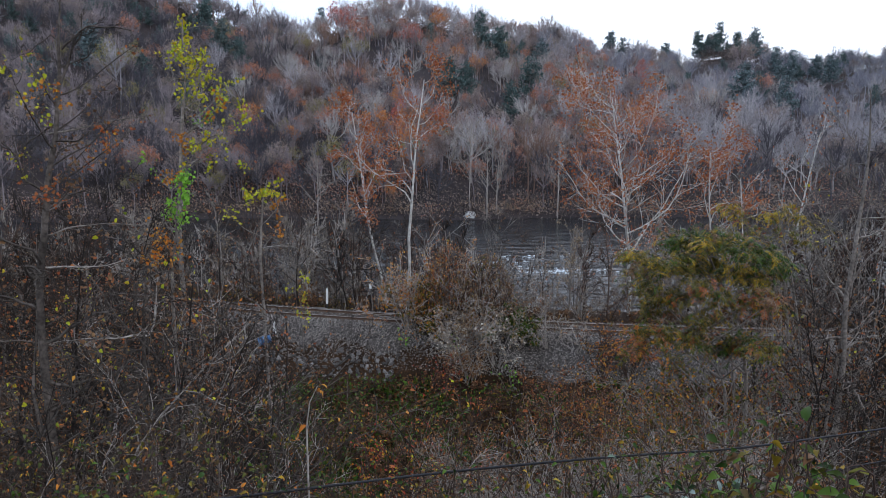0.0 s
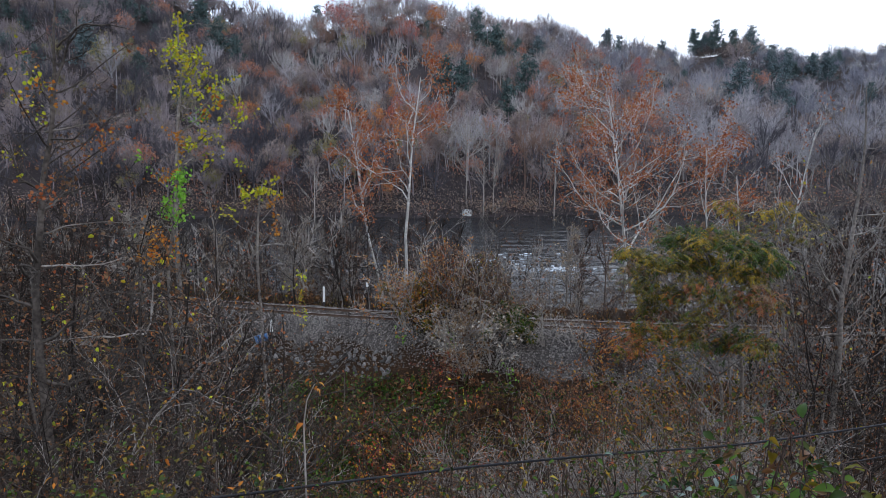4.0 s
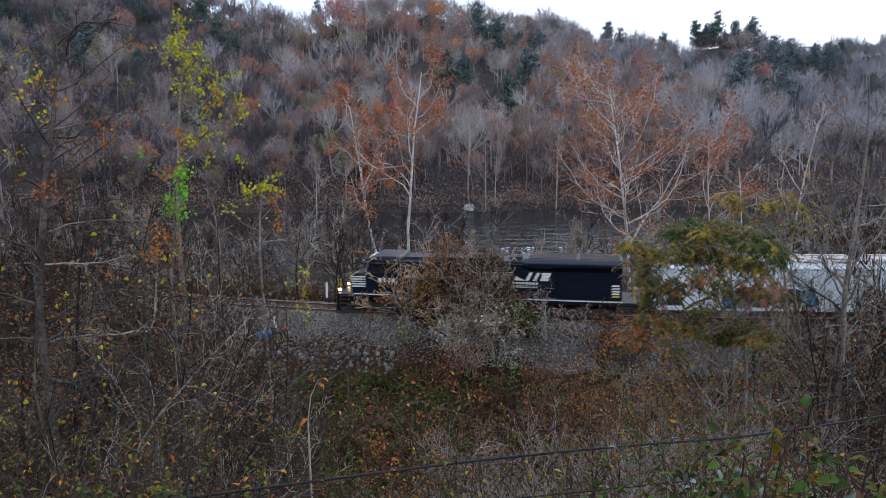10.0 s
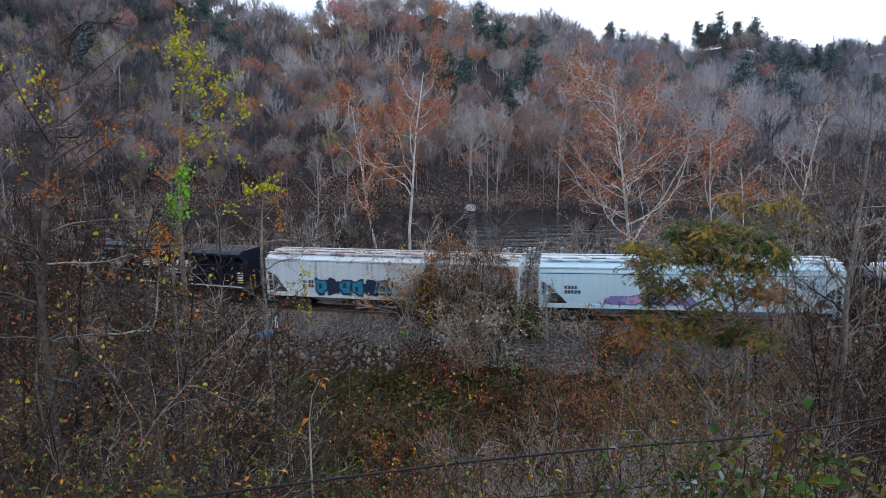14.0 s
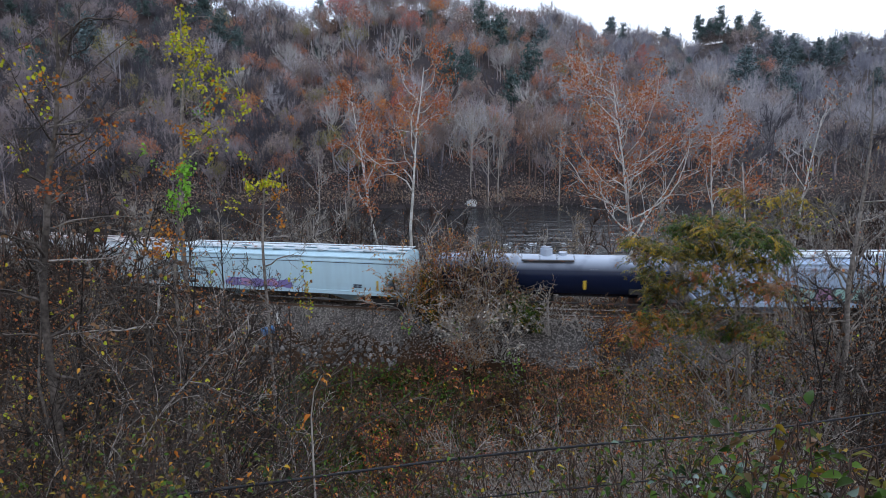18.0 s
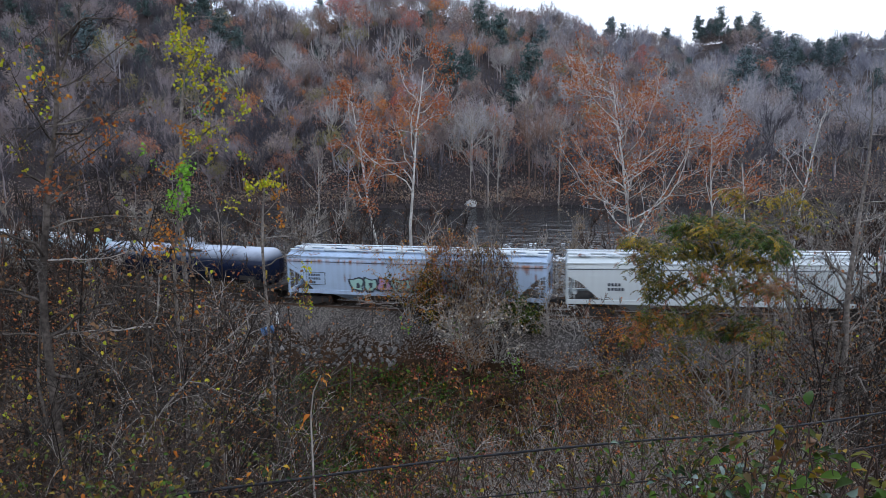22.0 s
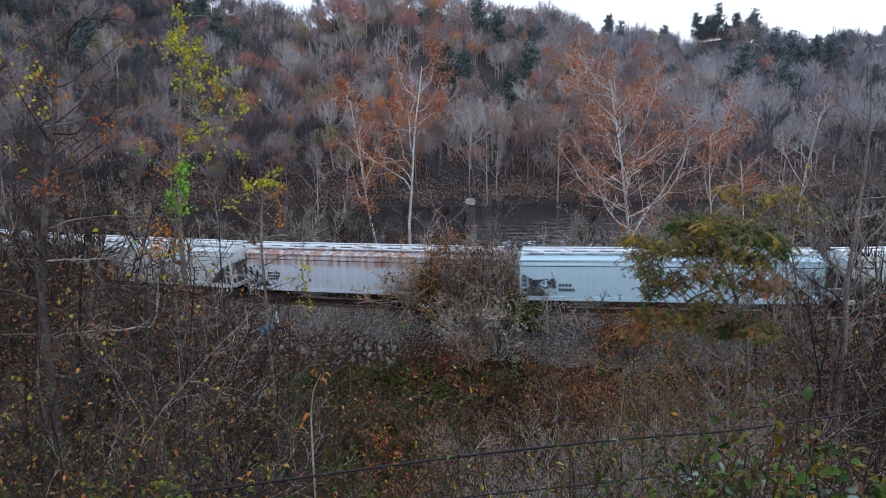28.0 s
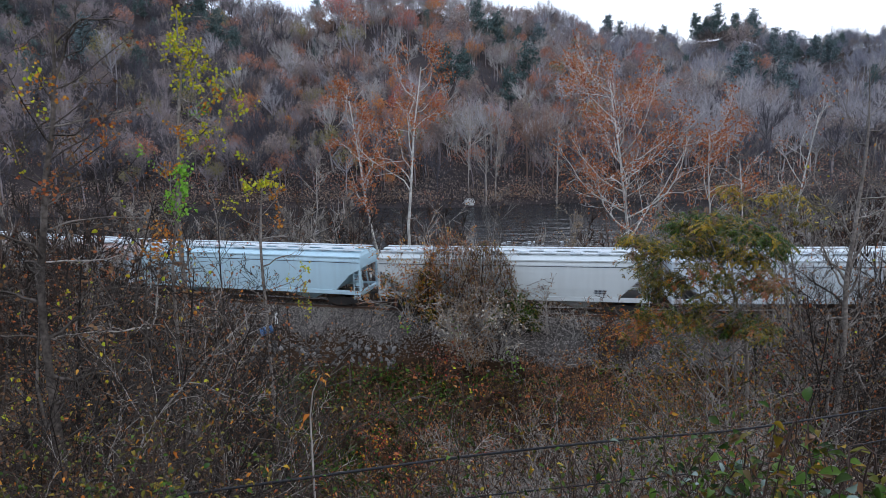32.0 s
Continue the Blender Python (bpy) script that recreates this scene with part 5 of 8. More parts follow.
lone_pines("dark pine on the far hillside, blue-green with haze tint", L_HAZE_PINE, [(-0.9, 7.7, 1.4), (3.2, 8.0, 2.2), (4.7, 7.0, 2.5), (0.5, 4.5, 2.6), (2.0, 4.3, 2.4), (7.1, 4.5, 2.7), (5.7, 2.6, 2.1), (-17.2, 7.6, 2.3), (-18.5, 8.9, 2.4), (-16.0, 6.5, 1.9), (20.0, 6.6, 2.7), (21.4, 6.8, 2.9), (22.7, 6.5, 2.5)])
lone_pines("blue-green pine on the ridge, paled for haze", L_RIDGE_PINE, [(23.9, 6.3, 2.4), (25.4, 4.7, 2.2), (26.4, 4.4, 2.4), (28.0, 4.1, 2.4), (29.1, 4.1, 2.2), (23.2, 3.3, 2.8), (26.2, 2.3, 2.2), (13.3, 7.0, 2.1), (17.5, 6.1, 1.3), (14.4, 6.6, 1.6), (-9.6, 9.2, 1.6), (8.0, 6.3, 1.9), (-26.5, 6.7, 2.4)])
KNOWN = np.array(KNOWN)


def unhidden(places, up=7.0):
    """Leaves out places before the trees that stand out."""
    out = []
    for x, y, z in places:
        r = math.hypot(x, y)
        az, el = math.degrees(math.atan2(x, y)), math.degrees(math.atan2(z + up - EYE_Z, r))
        before = (np.abs(KNOWN[:, 0] - az) < KNOWN[:, 2] * 1.15) & (np.abs(KNOWN[:, 1] - el) < KNOWN[:, 2] * 1.3) & (r < KNOWN[:, 3] + 2)
        if not before.any():
            out.append((x, y, z))
    return out


for label, mat, spots in (
        ("pale grey bare trees of a wooded hillside", WOODS[0], hill_places(120, 0.08, 1.05, -13, 36) + hill_places(20, 0.8, 1.03, -12, 20)),
        ("grey bare trees of a wooded hillside", WOODS[1], hill_places(210, 0.05, 1.06, -15, 38) + hill_places(110, 0.02, 0.45, 14, 38) + hill_places(12, 0.0, 0.9, -36, -15) + hill_places(110, 0.9, 1.03, -16, 14)),
        ("mauve-brown bare trees of a wooded hillside", WOODS[2], hill_places(260, 0.0, 1.06, -38, 20) + hill_places(30, 0.0, 1.0, -38, -15) + hill_places(150, 0.9, 1.03, -38, 14)),
        ("russet bare trees of a wooded hillside", WOODS[3], hill_places(130, 0.0, 1.06, -17, 17) + hill_places(30, 0.85, 1.03, -38, 10)),
        ("dark bare trees of a wooded hillside", WOODS[4], hill_places(160, 0.0, 1.06) + hill_places(90, -0.01, 0.10, -30, 34) + hill_places(230, 0.0, 1.05, -38, -13)),
        ("bare ridge trees tinted bluish grey for haze", WOODS[5], hill_places(180, 0.25, 1.06, 12, 38) + hill_places(90, 0.85, 1.03, 8, 38) + hill_places(150, 0.95, 1.02, 14, 38))):
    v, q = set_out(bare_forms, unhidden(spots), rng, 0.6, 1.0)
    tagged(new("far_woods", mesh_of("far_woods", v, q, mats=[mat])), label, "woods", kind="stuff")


def leaf_cloud(tips, count, size, loose=0.35):
    b = Bunch()
    b.flecks(along(rng, tips, count, loose), size, rng)
    return b.arrays()


for label, mat, spots in (
        ("rust-coloured oaks among the bare woods", F_RUST, hill_places(120, 0, 1.0, -20, 17, 1.1) + hill_places(24, 0, 0.9, -36, -18) + hill_clumps([(-2.5, 7.5, 1.5, 1.0, 4), (-5.5, 3.0, 2.0, 1.6, 13), (16, 2.5, 4.0, 1.6, 16), (-9, -1.5, 3.0, 1.0, 14), (-4, 0.5, 2.0, 1.0, 11)])),
        ("red maples among the bare woods", F_RED, hill_clumps(up=4.0, clumps=[(-4.5, 0.5, 2.0, 1.5, 4), (15.5, 3.0, 3.0, 1.0, 3)])),
        ("brown-leaved trees among the bare woods", F_BROWN, hill_places(280, 0, 1.0, -16, 24, 1.1) + hill_places(120, 0, 1.0, -38, -16) + hill_places(100, 0.94, 1.02, 9, 38) + hill_places(60, 0.02, 0.4, 14, 38)),
        ("orange trees among the bare woods", F_ORANGE, hill_places(6, 0.1, 0.7, -20, 12) + hill_clumps(up=4.0, clumps=[(-6.5, 0.0, 0.8, 1.0, 5), (18, 1.0, 3.0, 1.2, 5), (-3.5, -2.5, 0.6, 0.6, 4), (-11, 1.5, 1.0, 1.0, 3)])),
        ("olive trees among the bare woods", F_OLIVE, hill_places(80, 0.0, 0.95, -32, 14))):
    spots = unhidden(spots)
    local = np.random.default_rng(91)
    v, q = set_out(leaf_forms, spots, local, 0.45, 0.85)
    tagged(new("far_foliage", mesh_of("far_foliage", v, q, mats=[mat])), label, "woods", kind="stuff")
    local = np.random.default_rng(91)
    v, q = set_out(bare_forms, spots, local, 0.45, 0.85)
    tagged(new("far_woods", mesh_of("far_woods", v, q, mats=[WOODS[2]])), "trunks and twigs of leafy trees on the hillside", "woods", kind="stuff")

spots = hill_clumps(up=4.0, clumps=[(-18.5, 7.6, 1.2, 0.9, 8), (-22, 9.0, 2.0, 1.0, 10), (-30, 8.5, 4.0, 2.0, 16), (1.8, 4.4, 0.9, 0.9, 4), (6.5, 6.0, 1.6, 1.2, 8), (22.3, 6.8, 1.3, 0.4, 34), (20.6, 6.4, 0.6, 0.3, 12), (25, 5.5, 1.6, 0.8, 16),
                                    (30, 4.6, 2.5, 0.8, 18), (29, 3.0, 3.5, 1.0, 10), (21, 4.5, 3.0, 1.0, 10), (28, 3.6, 3.5, 0.8, 10)]) + hill_places(16, 0.3, 1.0)
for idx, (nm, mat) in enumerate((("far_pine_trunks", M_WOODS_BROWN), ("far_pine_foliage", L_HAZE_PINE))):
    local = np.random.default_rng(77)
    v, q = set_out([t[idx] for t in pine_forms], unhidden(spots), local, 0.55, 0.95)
    tagged(new(nm, mesh_of(nm, v, q, mats=[mat])), "dark pines on the hillside and ridge, blue-green with haze tint", "woods", kind="stuff")


# undergrowth on the far slope and along its shore
for label, mat, count, near, far, size in (("brown undergrowth on the far hillside", F_BROWN, 420, 0.0, 0.95, 0.7), ("dark undergrowth high on the far hillside", F_BRUSH, 620, 0.25, 1.06, 0.8), ("grey scrub on the crest", F_BRUSH, 620, 0.93, 1.04, 1.3), ("rust undergrowth along the far shore", F_RUST, 200, -0.01, 0.3, 0.6), ("bare brushwood along the far shore", F_BRUSH, 420, -0.01, 0.4, 0.7), ("dark brush at the far water edge", F_BRUSH, 200, -0.025, 0.02, 0.7), ("brown brush at the far water edge", F_BROWN, 160, -0.025, 0.03, 0.6), ("tan leaf litter on the far shore", F_TAN, 130, -0.012, 0.004, 0.5)):
    b = Bunch()
    for x, y, z in hill_places(count, near, far, -36, 36, 1.3):
        b.flecks(rng.normal(0, 1, (60, 3)) * [1.7, 1.7, 0.9] + [x, y, z + 1.1], size * 0.62, rng)
    tagged(new("far_undergrowth", b.mesh("far_undergrowth", mat)), label, "undergrowth", kind="stuff")


crest_scrub = Bunch()
for x, y, z in hill_places(420, 0.97, 1.04, 2, 37):
    crest_scrub.flecks(rng.normal(0, 1, (46, 3)) * [2.0, 2.0, 1.6] + [x, y, z + 2.0], 0.8, rng)
tagged(new("far_undergrowth", crest_scrub.mesh("far_undergrowth", F_BRUSH)), "grey brush under the trees of the ridge", "undergrowth", kind="stuff")


# -- brushwood along the railway and the near river bank --
low_shapes = [far_tree(rng, h, sp, 0.12, 120) for h, sp in ((15, 0.38), (13, 0.44), (16, 0.34), (12, 0.48))]
low_arrays = [w.arrays() for w, t in low_shapes]


def belt(s0, s1, off0, off1, count):
    out = []
    for s in rng.uniform(s0, s1, count):
        x, y, _ = on_track(s, rng.uniform(off0, off1))
        out.append((x, y, float(ground_z(x, y))))
    return out


for label, mat, leaf, spots in (("dark bare brushwood beside the railway", M_BARK_DARK, L_BROWN, belt(-52, -19, 4.0, 13, 46) + belt(-46, -6, -20, -6.5, 18) + belt(-6, 40, -19, -9, 8) + belt(-62, -24, 3.6, 9, 22) + belt(24, 52, 4.5, 14, 36) + belt(26, 64, -21, -7, 34)),
                                ("grey bare brushwood beside the railway", M_BARK, L_TAN, belt(-52, -20, 4.0, 13, 34) + belt(-46, -8, -20, -6.5, 26) + belt(2, 40, -19, -9, 12) + belt(-75, -25, 3.6, 12, 80) + belt(25, 52, 4.5, 14, 22)),
                                ("pale dry brushwood on the river bank", M_TWIG, L_TAN, belt(-44, -10, -20, -8, 12) + belt(0, 36, -20, -10, 16) + belt(-62, -27, 3.6, 8, 10)),
                                ("reddish bare brushwood beside the railway", M_TWIG_RED, L_RUST, belt(-52, -19, 4.0, 13, 34) + belt(-46, -4, -20, -6.5, 30) + belt(8, 42, -19, -8, 16) + belt(26, 64, -21, -7, 40) + belt(-75, -25, 3.6, 12, 70))):
    local = np.random.default_rng(88)
    v, q = set_out(low_arrays, spots, local, 0.3, 0.62)
    tagged(new("bank_brush", mesh_of("bank_brush", v, q, mats=[mat])), label, "brushwood", kind="stuff")
    local = np.random.default_rng(88)
    v, q = set_out([leaf_cloud(t, 90, 0.18, 0.3) for w, t in low_shapes], spots, local, 0.3, 0.62)
    tagged(new("brush_leaves", mesh_of("brush_leaves", v, q, mats=[leaf])), "last leaves on brushwood beside the railway", "leaves", kind="stuff")


# -- white sycamores by the water --
def sycamore(seed, at, tall, lean, levels, leaf_count, leaf_mat, r0=0.14, leaf_size=0.17, label="white-barked sycamore with a few rust leaves", floor=0.016, bark=None):
    rng = np.random.default_rng(seed)
    wood, leaves, tips = Bunch(), Bunch(), []
    p, r = limb(rng, (0, 0, 0), (lean[0], lean[1], 1), tall, r0, 0.04, 9, 0.035, 0.03)
    wood.tube(p, r, 7)
    grow(rng, wood, p, r, levels, tips, (6, 5, 4, 3), floor)
    leaves.leaves(along(rng, tips, leaf_count, 0.25), leaf_size, rng, narrow=0.9)
    return plant("sycamore_tree", label, "tree", wood, bark or M_BARK_WHITE, [("crown", leaves, leaf_mat)], at)


x, y = polar(-3.3, 60)
sycamore(3, footing(x, y), 20.5, (0.02, 0), [(10, 0.30, 46, 0.45, 6, 0.24, 0.10), (6, 0.42, 46, 0.25, 4, 0.28, 0.05), (5, 0.45, 42, 0.2, 2, 0.3, 0.03)], 1900, L_BRICK, 0.175, 0.165, floor=0.011)
x, y = polar(-4.9, 63)
sycamore(8, footing(x, y), 18.5, (-0.12, 0), [(11, 0.28, 44, 0.4, 6, 0.24, 0.10), (6, 0.45, 46, 0.25, 4, 0.28, 0.05), (5, 0.45, 42, 0.2, 2, 0.3, 0.03)], 2100, L_BRICK, 0.15, 0.165, floor=0.011)
x, y = polar(15.5, 63)
sycamore(14, footing(x, y), 20.0, (-0.01, 0), [(26, 0.50, 60, 0.26, 8, 0.15, 0.07), (9, 0.40, 42, 0.22, 4, 0.22, 0.05), (6, 0.42, 42, 0.2, 2, 0.28, 0.03)], 6400, L_BRICK, 0.18, 0.165, "broad white-barked sycamore with scattered rust leaves", floor=0.011)
x, y = polar(21.5, 67)
sycamore(17, footing(x, y), 15.5, (0.0, 0), [(12, 0.4, 52, 0.3, 5, 0.2, 0.08), (6, 0.45, 42, 0.25, 3, 0.24, 0.06), (4, 0.5, 40, 0.2, 2, 0.25, 0.04)], 2600, L_BRICK, 0.10, 0.165, "grey tree thick with rust-red leaves", floor=0.011)
x, y = polar(27.2, 68)
sycamore(19, footing(x, y), 17.0, (0.10, 0), [(10, 0.3, 46, 0.35, 5, 0.22, 0.10), (5, 0.5, 42, 0.25, 3, 0.24, 0.06), (4, 0.5, 40, 0.2, 2, 0.25, 0.04)], 200, L_BRICK, 0.11, floor=0.011)
x, y = polar(24.3, 66)
sycamore(23, footing(x, y), 13.0, (-0.03, 0), [(10, 0.3, 46, 0.35, 5, 0.22, 0.10), (5, 0.5, 42, 0.25, 3, 0.24, 0.06), (4, 0.5, 40, 0.2, 2, 0.25, 0.04)], 150, L_BRICK, 0.08, floor=0.011)
for seed, az, d, tall in ((201, 3.6, 139, 17), (202, 4.4, 141, 15), (203, 2.2, 142, 19), (204, 9.5, 141, 16), (205, -10.5, 143, 15)):
    x, y = polar(az, d)
    sycamore(seed, footing(x, y), tall, (-0.03, 0), [(14, 0.34, 46, 0.3, 5, 0.2, 0.12), (7, 0.45, 44, 0.25, 3, 0.25, 0.06), (5, 0.5, 40, 0.2, 1, 0.3, 0.05)], 60, L_BRICK, 0.15, 0.17, "pale bare tree on the far shore", 0.02, M_TWIG)


# -- shrubs: a few shapes, each a thing with stems and leaves, then set out again --
def shrub_wood(rng, tall, stems, arch=0.45, subs=5, twigs=4, r0=0.024, lift=0.05, floor=0.009):
    wood, tips = Bunch(), []
    for _ in range(stems):
        a = rng.uniform(0, 6.283)
        way = (math.cos(a) * arch * rng.uniform(0.2, 1.3), math.sin(a) * arch * rng.uniform(0.2, 1.3), 1)
        p, r = limb(rng, (math.cos(a) * 0.12, math.sin(a) * 0.12, -0.1), way, tall * rng.uniform(0.6, 1.15), r0 * rng.uniform(0.6, 1.3), floor * 0.8, 7, 0.2, lift - 0.04)
        wood.tube(p, r, 4)
        tips.append(p)
        grow(rng, wood, p, r, [(subs, 0.36, 52, 0.25, 3, 0.26, 0.03), (twigs, 0.5, 40, 0.2, 1, 0.25, 0.03)], tips, floor=floor)
    return wood, tips


def shrub(seed, at, tall, stems, wood_mat, kinds, name="bare_shrub", label="bare twiggy shrub with a few dead leaves", category="shrub", group="brush on the slope", light=False, **how):
    """kinds: leaf material, how many, how long."""
    rng = np.random.default_rng(seed)
    wood, tips = shrub_wood(rng, tall, stems, **how)
    foliage = []
    for mat, count, size in kinds:
        b = Bunch()
        places = along(rng, tips, count, 0.05)
        if light:
            b.flecks(places, size, rng)
        else:
            b.leaves(places, size, rng)
        foliage.append(("foliage", b, mat))
    return plant(name, label, category, wood, wood_mat, foliage, at, 0, group, "wood")


def scatter(source, spots, rng, low=0.75, high=1.25):
    for x, y in spots:
        s = rng.uniform(low, high)
        c = copy_thing(source, pose(0, 0, 0))
        c.matrix_basis = pose(*footing(x, y, 0.05), rng.normal(0, 4), rng.normal(0, 4), rng.uniform(0, 360)) @ Matrix.Diagonal((s, s, s * rng.uniform(0.85, 1.1), 1))


def ring_spots(rng, count, az0, az1, d0, d1, keep=lambda x, y: True):
    out = []
    while len(out) < count:
        az, r = rng.uniform(az0, az1), math.sqrt(rng.uniform(d0 * d0, d1 * d1))
        x, y = polar(az, r)
        if keep(x, y):
            out.append((x, y))
    return out


def clear_of_track(x, y):
    """Off the railway bank, and off the open gully below the loose rocks."""
    gully = -14.8 < math.degrees(math.atan2(x, y)) < -4.5 and side_of_track(x, y) < 15
    return side_of_track(x, y) > 7.2 and not gully


rng = np.random.default_rng(404)
# brush on the floor of the cutting and on the slope
kinds = [
    (shrub(51, footing(-4.0, 34.0), 2.2, 8, M_TWIG_RED, [(L_BROWN, 260, 0.15), (L_LITTER, 200, 0.16)], light=True), "a"),
    (shrub(52, footing(3.0, 31.0), 2.8, 8, M_BARK_DARK, [(L_LITTER, 280, 0.16), (L_OLIVE, 180, 0.14)], label="dark twiggy shrub with brown and olive leaves", light=True), "b"),
    (shrub(53, footing(7.0, 28.0), 2.4, 9, M_TWIG, [(L_TAN, 160, 0.11), (L_LITTER, 260, 0.12)], label="pale bare shrub with arching stems", arch=0.8, light=True), "c"),
    (shrub(54, footing(-1.0, 28.0), 1.9, 8, M_TWIG_RED, [(L_RUST, 90, 0.11), (L_BROWN, 280, 0.12)], label="low reddish shrub with rust leaves", light=True), "d"),
    (shrub(55, footing(-3.0, 31.0), 1.5, 9, M_BARK_DARK, [(L_GREEN, 480, 0.13), (L_OLIVE, 240, 0.13)], label="low leafy green bush", name="leafy_bush", light=True), "e"),
    (shrub(56, footing(1.0, 24.0), 3.0, 8, M_BARK, [(L_BROWN, 180, 0.13), (L_RUST, 80, 0.11)], label="grey bare shrub of many stems", arch=0.6, light=True), "f")]
scatter(kinds[0][0], ring_spots(rng, 15, -30, 32, 20, 41, clear_of_track), rng)
scatter(kinds[1][0], ring_spots(rng, 15, -34, 34, 15, 41, clear_of_track), rng)
scatter(kinds[2][0], ring_spots(rng, 11, 2, 34, 14, 34, clear_of_track), rng)
scatter(kinds[2][0], ring_spots(rng, 9, -4, 12, 17, 32, clear_of_track), rng)
scatter(kinds[5][0], ring_spots(rng, 7, -4, 12, 16, 30, clear_of_track), rng)
scatter(kinds[3][0], ring_spots(rng, 14, 3, 32, 16, 42, clear_of_track), rng)
scatter(kinds[4][0], ring_spots(rng, 20, -18, 4, 22, 40, clear_of_track), rng, 0.6, 1.1)
scatter(kinds[5][0], ring_spots(rng, 15, -6, 34, 12, 36, clear_of_track), rng)
scatter(kinds[0][0], [on_track(s, rng.uniform(3.4, 8.0))[:2] for s in np.arange(-44, -16, 1.3)], rng, 0.6, 1.0)
scatter(kinds[1][0], [on_track(s, rng.uniform(3.4, 8.0))[:2] for s in np.arange(-44, -16, 1.9)], rng, 0.6, 1.0)
# brush along the foot of the railway bank and on the river side
scatter(kinds[3][0], [on_track(s, rng.uniform(6.0, 8.0))[:2] for s in np.arange(2, 34, 1.5)], rng, 0.5, 0.9)
scatter(kinds[1][0], [on_track(s, -rng.uniform(4.6, 9))[:2] for s in np.arange(-38, 40, 3.1)], rng, 0.5, 1.0)
scatter(kinds[0][0], [on_track(s, -rng.uniform(4.2, 12))[:2] for s in np.arange(-38, 40, 2.3)], rng, 0.6, 1.25)
scatter(kinds[2][0], [on_track(s, -rng.uniform(9, 18))[:2] for s in np.arange(-30, 40, 3.3)], rng, 0.8, 1.4)


# -- slender bare trees --
def bare_tree(seed, at, tall, lean=(0, 0), r0=0.09, kinds=(), wood_mat=None, label="slender bare grey tree", first=0.25, share=0.3, angle=48, many=14, name="bare_tree", group="", fine=3, wander=0.05, floor=0.006, crook=0.16, bunched=0.0):
    rng = np.random.default_rng(seed)
    wood, tips = Bunch(), []
    p, r = limb(rng, (0, 0, -0.2), (lean[0], lean[1], 1), tall, r0, 0.012, 9, wander, 0.06)
    wood.tube(p, r, 6)
    grow(rng, wood, p, r, [(many, share, angle, first, 5 if crook > 0.2 else 4, crook, 0.07 if crook < 0.2 else 0.02), (5, 0.45, 42, 0.25, 3, crook + 0.04, 0.06), (fine, 0.5, 40, 0.2, 1, 0.25, 0.03)], tips, floor=floor)
    foliage = []
    for mat, count, size, least in kinds:
        b = Bunch()
        high = [q for q in tips if q[-1, 2] > tall * least]
        places = along(rng, high or tips, count, 0.06)
        if bunched:
            heart = along(rng, high or tips, max(1, count // 20), 0.05, 0.5)
            places = heart[rng.integers(len(heart), size=count)] + rng.normal(0, bunched, (count, 3))
        b.leaves(places, size, rng, narrow=0.75)
        foliage.append(("crown", b, mat))
    return plant(name, label, "tree", wood, wood_mat or M_BARK_DARK, foliage, at, 0, group)


rng = np.random.default_rng(505)
thin = [bare_tree(61, footing(*polar(-12.5, 57)), 9.5, (0.06, 0), 0.09, [(L_BROWN, 60, 0.14, 0.3)], group="trees along the river bank", fine=3, floor=0.016),
        bare_tree(62, footing(*polar(-8.2, 58)), 8.0, (-0.1, 0), 0.10, [(L_RUST, 50, 0.14, 0.3)], group="trees along the river bank", fine=3, floor=0.016),
        bare_tree(63, footing(*polar(3.4, 59)), 10.0, (0.05, 0), 0.09, [], M_BARK, group="trees along the river bank", fine=3, floor=0.016),
        bare_tree(64, footing(*polar(10.5, 57)), 8.0, (0.1, 0), 0.08, [(L_TAN, 260, 0.13, 0.3)], M_BARK, "slender tree with clusters of tan seeds", group="trees along the river bank", fine=3, floor=0.016)]
for az in np.arange(-33, 34, 1.35):
    src = thin[rng.integers(4)]
    az2 = az + rng.normal(0, 0.5)
    x, _ = polar(az2, 55)
    s = np.interp(x, GRID_X, GRID_S)
    scatter(src, [on_track(s, -rng.uniform(7, 18))[:2]], rng, 0.5, 1.0)
# saplings between the slope and the railway, thick at both ends of the view
side = [bare_tree(65, footing(*polar(-27, 27)), 11, (0.05, 0), 0.075, [(L_BROWN, 90, 0.1, 0.3), (L_RUST, 40, 0.1, 0.4)], group="saplings on the slope", floor=0.009),
        bare_tree(66, footing(*polar(-20.5, 30)), 12, (-0.05, 0), 0.08, [(L_RUST, 110, 0.1, 0.3)], group="saplings on the slope", floor=0.009),
        bare_tree(67, footing(*polar(27.5, 30)), 12, (-0.08, 0), 0.08, [(L_RUST, 50, 0.1, 0.3)], M_BARK, group="saplings on the slope", floor=0.009),
        bare_tree(68, footing(*polar(30, 23)), 13, (0.03, 0), 0.06, [(L_ORANGE, 24, 0.1, 0.3)], M_BARK, group="saplings on the slope", floor=0.009)]
for az, d, k in [(-33.5, 20, 0), (-31, 32, 1), (-29.5, 24, 0), (-25.5, 34, 1), (-24, 26, 0), (-22.5, 36, 0), (-19, 36, 1), (-32.5, 40, 1), (-27.5, 41, 0), (-17.5, 31, 0),
                 (24.5, 34, 2), (28.6, 33, 2), (33.5, 34, 3), (31.8, 37, 2), (23.3, 29, 2)]:
    scatter(side[k], [polar(az, d)], rng, 0.75, 1.1)

rng = np.random.default_rng(511)
